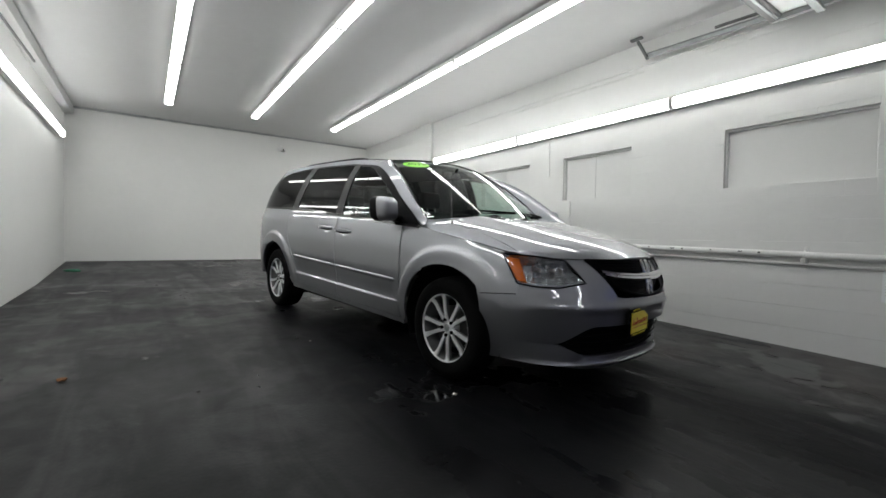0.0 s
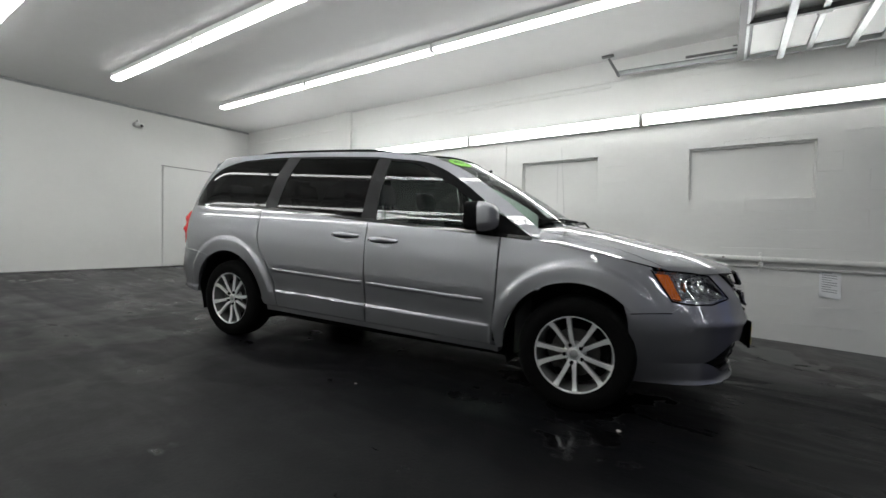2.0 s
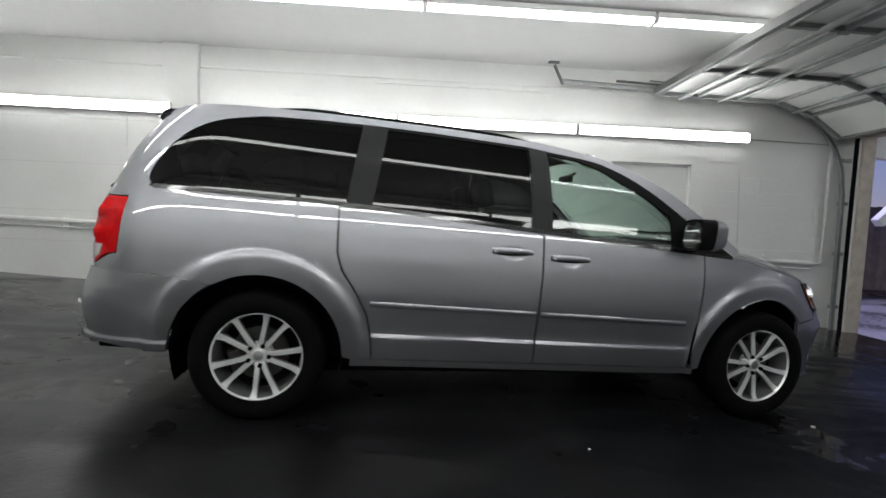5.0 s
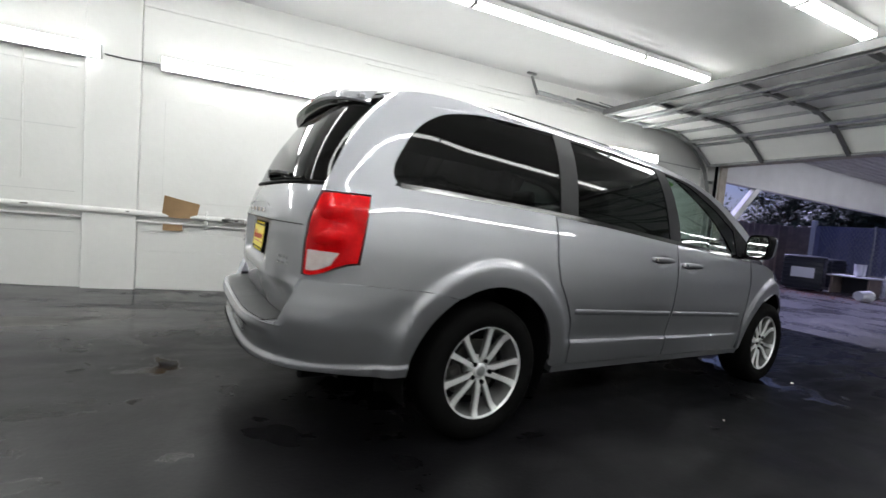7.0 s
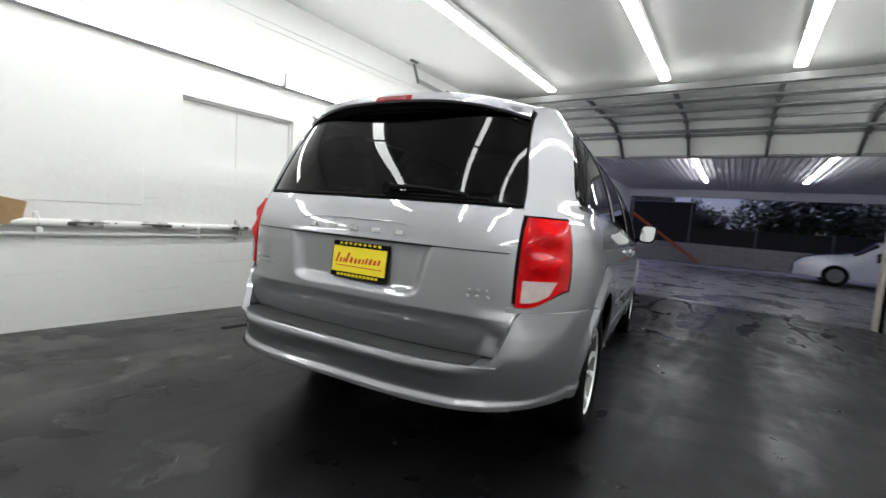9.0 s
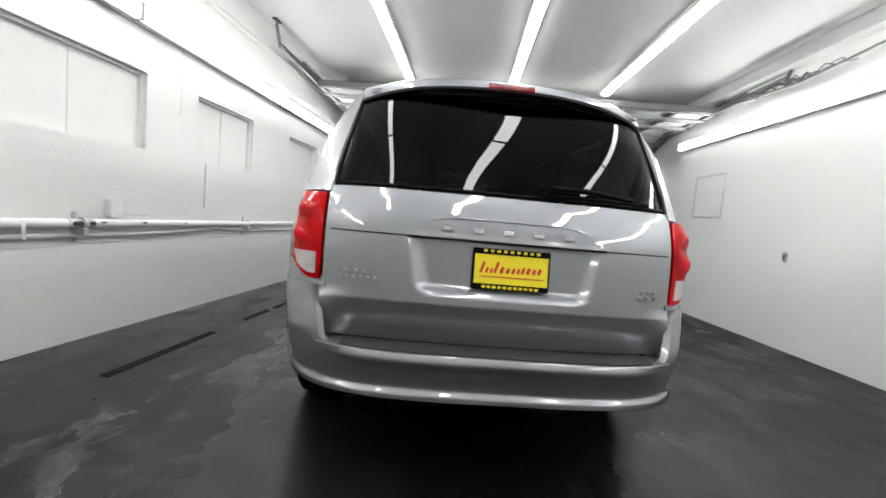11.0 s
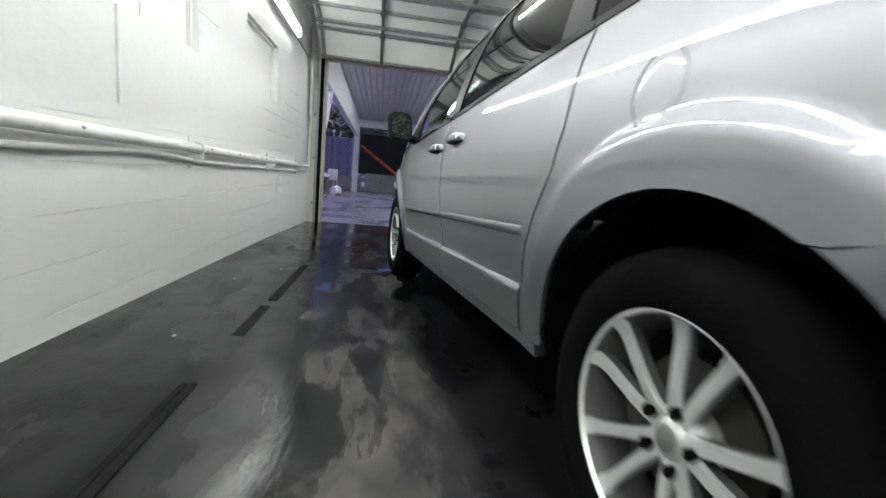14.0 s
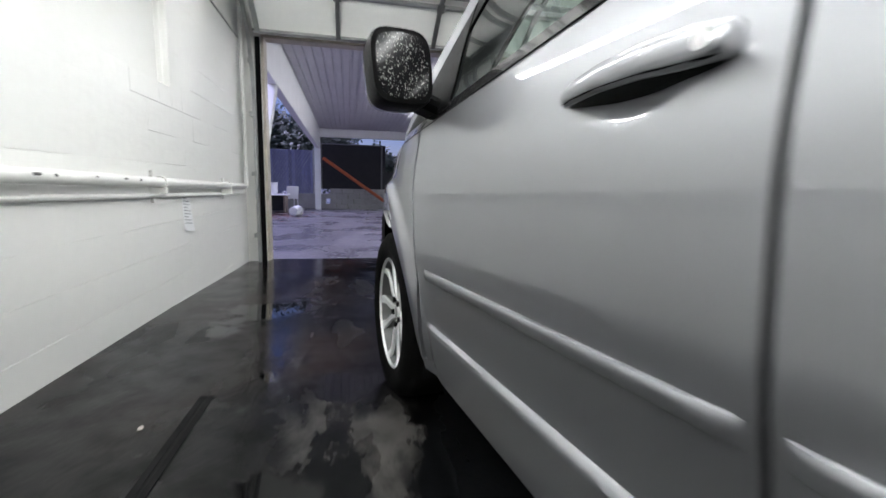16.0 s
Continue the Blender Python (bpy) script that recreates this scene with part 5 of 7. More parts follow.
# ---- the garage ----
X0, X1, Y0, Y1, TOP = -6.86, 5.36, -3.72, 2.51, 3.31
DOOR_L, DOOR_R, DOOR_TOP = 2.29, -3.62, 2.56


def setting(name, bm, mat, label, category, smooth=False):
    ob = part(name, bm, mat, None, "", smooth)
    return tagged(ob, label, category, kind="structure")


def floor_slab(x0, x1, y0, y1, nx, ny, thick):
    bm = bmesh.new()
    def at(i, j, dz):
        x, y = lerp(x0, x1, i / nx), lerp(y0, y1, j / ny)
        return bm.verts.new((x, y, ground(x, y) - dz))
    top = [[at(i, j, 0.0) for j in range(ny + 1)] for i in range(nx + 1)]
    low = [[at(i, j, thick) for j in range(ny + 1)] for i in range(nx + 1)]
    for i in range(nx):
        for j in range(ny):
            bm.faces.new((top[i][j], top[i + 1][j], top[i + 1][j + 1], top[i][j + 1]))
            bm.faces.new((low[i][j + 1], low[i + 1][j + 1], low[i + 1][j], low[i][j]))
        for j in (0, ny):
            bm.faces.new((top[i][j], low[i][j], low[i + 1][j], top[i + 1][j]))
    for j in range(ny):
        for i in (0, nx):
            bm.faces.new((top[i][j], top[i][j + 1], low[i][j + 1], low[i][j]))
    bmesh.ops.recalc_face_normals(bm, faces=bm.faces)
    return bm


setting("floor", floor_slab(X0 - 0.2, 5.5, Y0 - 0.2, Y1 + 0.2, 60, 30, 0.15), FLOOR, "dark wet concrete floor with puddles and stains", "floor", True)
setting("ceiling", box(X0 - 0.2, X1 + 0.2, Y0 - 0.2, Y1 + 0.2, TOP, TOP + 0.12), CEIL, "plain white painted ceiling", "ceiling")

# window wall: a core with three blocked openings, faced with blocks
WINDOWS = ((-1.91, -0.75), (-0.09, 0.97), (2.01, 3.16))
WZ0, WZ1, COURSE, BLOCK = 1.48, 2.08, 0.20, 0.405
bm = bmesh.new()
FACE = Y1 + 0.004
add_box(bm, X0, X1, FACE, FACE + 0.19, -0.3, WZ0)
add_box(bm, X0, X1, FACE, FACE + 0.19, WZ1, TOP)
edges = [X0] + [v for w in WINDOWS for v in w] + [X1]
for a, b in zip(edges[0::2], edges[1::2]):
    add_box(bm, a, b, FACE, FACE + 0.19, WZ0, WZ1)
wall_n = setting("wall_north", bm, WALL, "white painted concrete block wall", "wall")
for a, b in WINDOWS:
    pane = part("blocked_window", box(a - 0.002, b + 0.002, Y1 + 0.075, Y1 + 0.10, WZ0 - 0.002, WZ1 + 0.002), BOARD, None, "", False)
    tagged(pane, "shallow window opening blocked with a painted board", "window", "blocked windows", "structure")
    bm = bmesh.new()
    for x0, x1, z0, z1 in ((a, b, WZ1 - 0.022, WZ1), (a, a + 0.016, WZ0, WZ1), (b - 0.016, b, WZ0, WZ1)):
        add_box(bm, x0, x1, Y1 + 0.040, Y1 + 0.076, z0, z1, 0.003)
    part("window_frame", bm, BOARD, pane)
    if a < 1:
        part("board_joint", box(lerp(a, b, 0.47) - 0.004, lerp(a, b, 0.47) + 0.004, Y1 + 0.0715, Y1 + 0.078, WZ0 + 0.01, WZ1 - 0.02), CEIL, pane)

setting("wall_west", box(X0 - 0.2, X0, Y0 - 0.2, Y1 + 0.2, -0.3, TOP), BOARD, "smooth white painted back wall", "wall")
setting("wall_south", box(X0, X1, Y0 - 0.2, Y0, -0.3, TOP), BOARD, "smooth white painted side wall", "wall")
bm = bmesh.new()
add_box(bm, X1, X1 + 0.2, Y0 - 0.2, Y1 + 0.2, DOOR_TOP, TOP)
add_box(bm, X1, X1 + 0.2, DOOR_L, Y1 + 0.2, -0.35, DOOR_TOP)
add_box(bm, X1, X1 + 0.2, Y0 - 0.2, DOOR_R, -0.35, DOOR_TOP)
setting("wall_east", bm, BOARD, "white wall round the garage opening", "wall")
for y0, y1 in ((DOOR_L - 0.035, DOOR_L + 0.002), (DOOR_R - 0.002, DOOR_R + 0.035)):
    ob = part("door_jamb", box(X1 + 0.03, X1 + 0.21, y0, y1, slope(5.3) - 0.02, DOOR_TOP, 0.004), WOOD_JAMB, None, "", False)
    tagged(ob, "worn bare wooden jamb of the garage opening", "door jamb", "door jambs", "structure")
ob = part("door_header", box(X1 + 0.03, X1 + 0.21, DOOR_R + 0.035, DOOR_L - 0.035, DOOR_TOP - 0.035, DOOR_TOP + 0.002, 0.004), WOOD_JAMB, None, "", False)
tagged(ob, "worn bare wooden header of the garage opening", "door header", kind="structure")

for y in (DOOR_L + 0.003, DOOR_R - 0.063):
    ob = part("weather_strip", box(X1 - 0.012, X1 + 0.03, y, y + 0.06, slope(5.3), DOOR_TOP - 0.04, 0.003), BLACK, None, "", False)
    tagged(ob, "black rubber strip along the opening's jamb", "weather strip", "weather strips", "structure")

# pilaster and upper wall trims
for x0, x1 in ((-3.98, -3.53),):
    ob = part("pilaster", box(x0, x1, Y1 - 0.055, Y1 + 0.01, -0.2, TOP, 0.006), WALL, None, "", False)
    tagged(ob, "white painted wall pilaster", "pilaster", kind="structure")
ob = part("wall_trim", box(X0, X1, Y1 - 0.012, Y1 + 0.006, 3.02, 3.045, 0.003), WALL, None, "", False)
tagged(ob, "thin painted trim along the top of the block wall", "trim", kind="structure")
ob = part("ceiling_trim", box(X0, X0 + 0.03, Y0, Y1 - 0.01, TOP - 0.04, TOP + 0.001, 0.004), STEEL, None, "", False)
tagged(ob, "thin dark trim where the back wall meets the ceiling", "trim", kind="structure")
bm = bmesh.new()
for z in (1.72, 2.3, 1.1, 0.7):
    add_box(bm, -6.8, -4.05, Y1 - 0.001, Y1 + 0.008, z, z + 0.006)
ob = part("board_seams", bm, CEIL, None, "", False)
tagged(ob, "faint painted seams in the wall boards", "wall seam", kind="structure")
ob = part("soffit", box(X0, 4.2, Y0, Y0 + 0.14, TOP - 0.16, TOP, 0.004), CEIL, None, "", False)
tagged(ob, "boxed soffit along the side wall and ceiling", "soffit", kind="structure")

side_win = part("blocked_window", box(2.22, 2.96, Y0 + 0.001, Y0 + 0.012, 1.47, 2.09, 0.003), BOARD, None, "", False)
tagged(side_win, "blocked window with a thin metal frame in the side wall", "window", "blocked windows", "structure")
bm = bmesh.new()
for x0, x1, z0, z1 in ((2.20, 2.98, 2.07, 2.095), (2.20, 2.225, 1.46, 2.07), (2.955, 2.98, 1.46, 2.07), (2.20, 2.98, 1.445, 1.47)):
    add_box(bm, x0, x1, Y0, Y0 + 0.02, z0, z1, 0.003)
part("window_frame", bm, CEIL, side_win)

# door in the back wall
bdoor = thing("back_door", "flush white door, closed, in the back wall", "door", Matrix.Translation((X0, 1.22, slope(X0))), kind="structure")
part("leaf", box(0.004, 0.03, -0.52, 0.50, 0.02, 1.98, 0.004), BOARD, bdoor, smooth=False)
bm = bmesh.new()
add_box(bm, 0.0, 0.012, -0.528, -0.522, 0.0, 1.995)
add_box(bm, 0.0, 0.012, 0.502, 0.508, 0.0, 1.995)
part("door_gap", bm, CEIL, bdoor, smooth=False)
part("head_gap", box(0.0, 0.012, -0.535, 0.515, 1.984, 1.995), STEEL_DK, bdoor, smooth=False)
base = part("baseboard", box(X0, X0 + 0.012, Y0 + 0.01, Y1 - 0.02, slope(X0) - 0.05, slope(X0) + 0.02), STEEL_DK, None, "", False)
tagged(base, "thin dark strip along the foot of the back wall", "baseboard", kind="structure")
bm = lathe([(0.001, 0.075), (0.022, 0.07), (0.028, 0.055), (0.02, 0.035), (0.012, 0.03), (0.012, 0.01), (0.03, 0.006), (0.03, 0.0)], 20, "Z")
bmesh.ops.transform(bm, matrix=Matrix.Translation((0.03, 0.43, 0.86)) @ Matrix.Rotation(math.pi / 2, 4, "Y"), verts=bm.verts)
part("door_knob", bm, STEEL, bdoor)

# security sensor and conduit on the back wall
cam_box = thing("wall_sensor", "small white security sensor on the back wall", "sensor", Matrix.Translation((X0, 0.27, 2.98)))
part("bracket", box(0.0, 0.05, -0.02, 0.02, 0.0, 0.10, 0.006), TRAY, cam_box)
part("body", box(0.02, 0.13, -0.09, 0.07, -0.05, 0.03, 0.015), TRAY, cam_box)
part("lens", rod((0.12, 0.02, -0.02), (0.14, 0.02, -0.025), 0.022, 14), GLOSS_BLACK, cam_box)

# ---- light fittings ----
def light_fitting(length):
    """A long strip light along x: tray above, lens below, end caps."""
    ob = thing("strip_light", "long fluorescent strip light with a glowing lens", "strip light", group="strip lights")
    part("tray", box(-length / 2, length / 2, -0.068, 0.068, -0.062, 0.0, 0.004), TRAY, ob, smooth=False)
    bm = bmesh.new()
    prof = [(-0.058, -0.030), (-0.062, -0.062), (-0.050, -0.086), (-0.02, -0.096), (0.02, -0.096), (0.050, -0.086), (0.062, -0.062), (0.058, -0.030)]
    half = length / 2 - 0.012
    a = [bm.verts.new((-half, y, z)) for y, z in prof]
    b = [bm.verts.new((half, y, z)) for y, z in prof]
    for k in range(len(prof) - 1):
        bm.faces.new((a[k], a[k + 1], b[k + 1], b[k]))
    bm.faces.new(a)
    bm.faces.new(list(reversed(b)))
    bmesh.ops.recalc_face_normals(bm, faces=bm.faces)
    part("lens", bm, TUBE, ob, "glowing white lens", True, 60)
    for e in (-1, 1):
        part("end_cap", box(*sorted((e * (length / 2 - 0.012), e * (length / 2 + 0.004))), -0.066, 0.066, -0.098, 0.001, 0.006), TRAY, ob, smooth=False)
    return ob


first = {}
def put_light(x0, x1, y, z, turn=0.0):
    length = round(x1 - x0, 2)
    m = Matrix.Translation(((x0 + x1) / 2, y, z)) @ Matrix.Rotation(turn, 4, "X")
    if length in first:
        return copy_thing(first[length], m)
    first[length] = light_fitting(length)
    first[length].matrix_world = m
    return first[length]


for y in (0.97, -0.65, -2.10):
    for x0, x1 in ((-5.20, -2.93), (-2.90, -0.63), (-0.60, 1.67), (1.70, 2.87)):
        put_light(x0, x1, y, TOP - 0.004)
for x0, x1 in ((-6.25, -3.86), (-3.36, -0.97), (-0.93, 1.46), (1.50, 3.89)):
    put_light(x0, round(x0 + 2.40, 3), Y1 - 0.008, 2.475, radians(-90))
for x0 in (-6.15, -3.72, -1.29, 1.14):
    put_light(x0, round(x0 + 2.40, 3), Y0 + 0.004, 2.64, radians(90))

# cables on the walls
def cable(name, pts, r, mat, label, category):
    bm = bmesh.new()
    add_tube(bm, pts, r, 8)
    return tagged(part(name, bm, mat), label, category)


cable("cable", [(-3.87, Y1 - 0.03, 2.47), (-3.80, Y1 - 0.062, 2.46), (-3.65, Y1 - 0.066, 2.45), (-3.52, Y1 - 0.06, 2.455), (-3.36, Y1 - 0.03, 2.47)], 0.008, STEEL_DK, "dark cable looped between two wall lights", "cable")
cable("conduit", [(-4.45, Y1 - 0.008, 2.43), (-4.45, Y1 - 0.008, 1.20)], 0.008, PIPE, "thin white conduit down the wall", "conduit")
cable("conduit", [(0.05, Y1 - 0.008, WZ0 - 0.02), (0.05, Y1 - 0.008, 1.02)], 0.010, PIPE, "thin white conduit below a blocked window", "conduit")
cable("conduit", [(-0.35, Y1 - 0.008, 2.40), (-0.35, Y1 - 0.008, 1.85)], 0.008, PIPE, "thin white conduit down the wall", "conduit")
cable("conduit", [(-1.25, Y1 - 0.007, 2.96), (1.1, Y1 - 0.007, 2.96)], 0.008, PIPE, "thin white conduit along the top of the wall", "conduit")
cable("conduit", [(3.9, Y1 - 0.008, 2.47), (4.55, Y1 - 0.008, 2.46), (5.2, Y1 - 0.008, 2.45)], 0.008, STEEL, "thin grey conduit beyond the wall lights", "conduit")
cable("cable", [(-3.2, Y0 + 0.16, 2.98), (-1.5, Y0 + 0.155, 2.93), (-0.4, Y0 + 0.16, 2.97), (0.8, Y0 + 0.155, 2.9), (1.9, Y0 + 0.16, 2.95), (3.4, Y0 + 0.155, 2.93), (4.6, Y0 + 0.16, 2.96)], 0.014, STEEL_DK, "dark cable sagging along the side wall", "cable")

rnd = random.Random(31)
for n in range(4):
    pts, x = [], 0.15 + 0.2 * n
    while x < 1.75 - 0.1 * n:
        pts.append((x, Y0 + 0.155 + rnd.uniform(-0.02, 0.03), 2.955 + rnd.uniform(-0.055, 0.045)))
        x += rnd.uniform(0.06, 0.13)
    cable("wire", pts, 0.006 + 0.002 * n, STEEL_DK, "dark tangled wire bunched along the side wall", "wire")

# pipe runs along the block wall
PZ = 0.868
def pipe_z(x):
    return PZ - 0.019 * x
pipe = thing("wall_pipe", "white painted steel pipe with worn bands along the wall", "pipe", Matrix.Identity(4))
bm = bmesh.new()
add_tube(bm, [(lerp(X0, 4.98, k / 40), Y1 - 0.06, pipe_z(lerp(X0, 4.98, k / 40))) for k in range(41)], 0.031, 14)
part("pipe", bm, PIPE, pipe)
for x in (-2.62, -2.15, -1.40):
    bm = bmesh.new()
    add_tube(bm, [(x - 0.10, Y1 - 0.06, pipe_z(x - 0.1)), (x + 0.10, Y1 - 0.06, pipe_z(x + 0.1))], 0.0325, 14)
    part("worn_band", bm, PIPE_BARE, pipe, "pipe band with paint worn to dark metal")
for x in (-5.2, -2.9, -1.39, 0.8, 2.72, 4.3):
    bm = bmesh.new()
    add_box(bm, x - 0.018, x + 0.018, Y1 - 0.10, Y1 - 0.001, pipe_z(x) - 0.075, pipe_z(x) - 0.030, 0.004)
    add_box(bm, x - 0.014, x + 0.014, Y1 - 0.022, Y1 - 0.001, pipe_z(x) - 0.13, pipe_z(x) + 0.075, 0.003)
    add_tube(bm, [(x, Y1 - 0.06 + 0.037 * math.cos(a), pipe_z(x) + 0.037 * math.sin(a)) for a in [k * math.pi / 8 - 0.3 for k in range(12)]], 0.006, 6)
    part("pipe_clamp", bm, PIPE_BARE if x == -1.39 else PIPE, pipe)
bm = bmesh.new()
def low_z(x):
    return pipe_z(x) - 0.085 + 0.03 * math.exp(-((x - 0.2) / 0.5) ** 2)
add_tube(bm, [(lerp(X0, 4.98, k / 60), Y1 - 0.028, low_z(lerp(X0, 4.98, k / 60))) for k in range(61)], 0.014, 10)
low = part("lower_pipe", bm, PIPE)
tagged(low, "thin white pipe below the large wall pipe", "pipe")
bm = bmesh.new()
add_tube(bm, [(4.96, Y1 - 0.06, pipe_z(4.96)), (5.08, Y1 - 0.06, pipe_z(5)), (5.12, Y1 - 0.058, pipe_z(5) + 0.04), (5.12, Y1 - 0.055, 1.6), (5.12, Y1 - 0.055, 2.9)], 0.022, 10)
ob = part("riser_pipe", bm, PIPE)
tagged(ob, "white pipe rising beside the garage opening", "pipe")
for x, w, h in ((0.95, 0.018, 0.012), (1.28, 0.012, 0.010), (1.55, 0.03, 0.012), (1.66, 0.012, 0.014), (1.95, 0.010, 0.009), (2.22, 0.025, 0.010), (2.38, 0.014, 0.014), (-0.85, 0.03, 0.012), (-0.35, 0.012, 0.012), (-3.6, 0.02, 0.01), (-4.4, 0.035, 0.012),
                (-2.715, 0.035, 0.030), (-2.63, 0.075, 0.011), (-2.53, 0.06, 0.007), (-2.60, 0.02, 0.022), (-2.44, 0.012, 0.008), (-2.20, 0.08, 0.010), (-2.13, 0.065, 0.026), (-2.05, 0.035, 0.030), (-1.93, 0.012, 0.014), (-1.44, 0.05, 0.028), (-1.33, 0.03, 0.022), (-1.24, 0.03, 0.010)):
    def chip(u, v):
        a = lerp(2.7, 2.7 + h / 0.031, v)
        return Vector((x + lerp(-w, w, u) * (1 - 0.4 * abs(2 * v - 1)), Y1 - 0.06 + 0.0334 * math.cos(a), pipe_z(x) + 0.0334 * math.sin(a)))
    part("paint_chip", sheet(chip, 6, 3, (0, -1, 0.3)), BRAKE, pipe, "dark chip in the pipe's paint")
def tape(u, v):
    return Vector((-1.80 + lerp(-0.012, 0.012, u) + 0.02 * v * v, Y1 - 0.093 - 0.006 * math.sin(5 * v), pipe_z(-1.8) + lerp(0.02, -0.10, v)))
part("tape_end", sheet(tape, 3, 8, (0, -1, 0)), PAPER, pipe, "loose end of white tape")
# junction box, outlet, paper, cardboard
jb = thing("junction_box", "white junction box above the wall pipe", "junction box", Matrix.Translation((-1.08, Y1, 1.0)))
part("body", box(-0.055, 0.055, -0.05, 0.0, -0.065, 0.065, 0.006), PIPE, jb)
part("cover", box(-0.060, 0.060, -0.056, -0.050, -0.070, 0.070, 0.004), PIPE, jb)
sh = thing("paper_sheet", "white printed sheet hanging under the pipe", "paper", Matrix.Translation((3.30, Y1, 0.0)))
def page(u, v):
    return Vector((lerp(-0.085, 0.085, u), -0.006 - 0.014 * (1 - v) ** 2 - 0.012 * (1 - v) * u, lerp(0.455, 0.735, v) - 0.02 * u))
part("page", sheet(page, 8, 10, (0, -1, 0)), PAPER, sh)
bm = bmesh.new()
for k in range(9):
    v = 0.88 - 0.085 * k
    a, b = page(0.12, v), page(0.12 + (0.7 if k % 3 else 0.45), v)
    n = Vector((0, -0.0015, 0.0))
    q = [a + n, b + n, b + n + Vector((0, 0, 0.008)), a + n + Vector((0, 0, 0.008))]
    bm.faces.new([bm.verts.new(p) for p in q])
part("print_bars", bm, INK, sh, "grey bars of small print", False)
cb = thing("cardboard_piece", "torn brown cardboard tucked behind the wall pipe", "cardboard", Matrix.Translation((-3.14, Y1 - 0.07, 0.94)))
part("sheet", sheet(lambda u, v: Vector((lerp(-0.17, 0.15, u) + 0.03 * v, -0.03 * math.sin(3 * u) - 0.06 * v * (1 - u), lerp(-0.03, 0.20 - 0.07 * u, v))), 8, 8, (0, -1, 0), 0.004), CARD, cb)
part("lower_flap", sheet(lambda u, v: Vector((lerp(-0.16, 0.02, u), 0.03, lerp(-0.17, -0.10, v))), 4, 3, (0, -1, 0), 0.004), CARD, cb)
ol = thing("wall_outlet", "small grey outlet plate on the side wall", "outlet", Matrix.Translation((0.87, Y0, 1.01)))
part("plate", box(-0.03, 0.03, 0.0, 0.012, -0.05, 0.05, 0.004), STEEL, ol)
part("socket", box(-0.014, 0.014, 0.011, 0.016, -0.03, 0.03, 0.003), STEEL_DK, ol)

# slot drain near the wall, litter, hose
DRAIN = material("black_wet_grate", (0.0045, 0.0045, 0.005), 0.6, spec=0.07, vary=0.6, scale=14, other=(0.010, 0.010, 0.0105))
drain = thing("slot_drain", "dark slot drain set in the floor along the wall", "drain", kind="structure")
for k, (x0, x1) in enumerate(((-1.85, -0.78), (-0.30, 0.18), (0.31, 1.43))):
    q = Matrix.Translation(((x0 + x1) / 2, 1.862 - 0.008 * k, ground((x0 + x1) / 2, 1.862 - 0.008 * k) + 0.003)) @ Matrix.Rotation(math.atan(0.03), 4, "Y") @ Matrix.Rotation(math.atan(0.024), 4, "X")
    h = (x1 - x0) / 2
    bm = bmesh.new()
    add_box(bm, -h, h, -0.027, -0.005, -0.02, 0.0015, 0.001, q)
    add_box(bm, -h, h, 0.005, 0.027, -0.02, 0.0015, 0.001, q)
    add_box(bm, -h, h, -0.006, 0.006, -0.02, -0.001, 0, q)
    part("grate", bm, DRAIN, drain, smooth=False)
LITTER = material("pale_litter", (0.6, 0.55, 0.5), 0.7)
LEAF = material("dead_leaf", (0.22, 0.09, 0.03), 0.8, vary=0.4, scale=30)
rnd = random.Random(7)
for x, y, r, mat, lab, cat in ((1.945, -0.86, 0.016, LITTER, "small pale scrap of litter on the floor", "litter"), (0.58, -2.85, 0.03, LEAF, "crumpled brown leaf on the floor", "leaf"),
                               (1.2, 1.99, 0.010, LITTER, "small pale scrap of litter on the floor", "litter"), (0.75, 2.2, 0.008, LITTER, "small pale scrap of litter on the floor", "litter"),
                               (0.35, -1.25, 0.008, LITTER, "small pale scrap of litter on the floor", "litter"), (-0.35, 2.1, 0.009, LITTER, "small pale scrap of litter on the floor", "litter")):
    bm = bmesh.new()
    bmesh.ops.create_icosphere(bm, subdivisions=1, radius=r)
    for v in bm.verts:
        v.co.z = v.co.z * 0.35 + rnd.uniform(0, 0.3) * r
        v.co.x *= rnd.uniform(0.7, 1.4)
    low_v = min(v.co.z for v in bm.verts)
    ob = part("leaf" if mat is LEAF else "litter", bm, mat, None, "", False)
    ob.location = (x, y, ground(x, y) - low_v)
    tagged(ob, lab, cat)
HOSE = material("green_hose", (0.03, 0.22, 0.12), 0.4)
bm = bmesh.new()
add_tube(bm, [(-5.55 + 0.12 * math.cos(0.7 * k) + 0.012 * k, -3.45 + 0.10 * math.sin(0.7 * k), slope(-5.5) + 0.014 + 0.002 * k) for k in range(22)], 0.012, 6)
tagged(part("hose", bm, HOSE), "short coil of green hose on the floor", "hose")

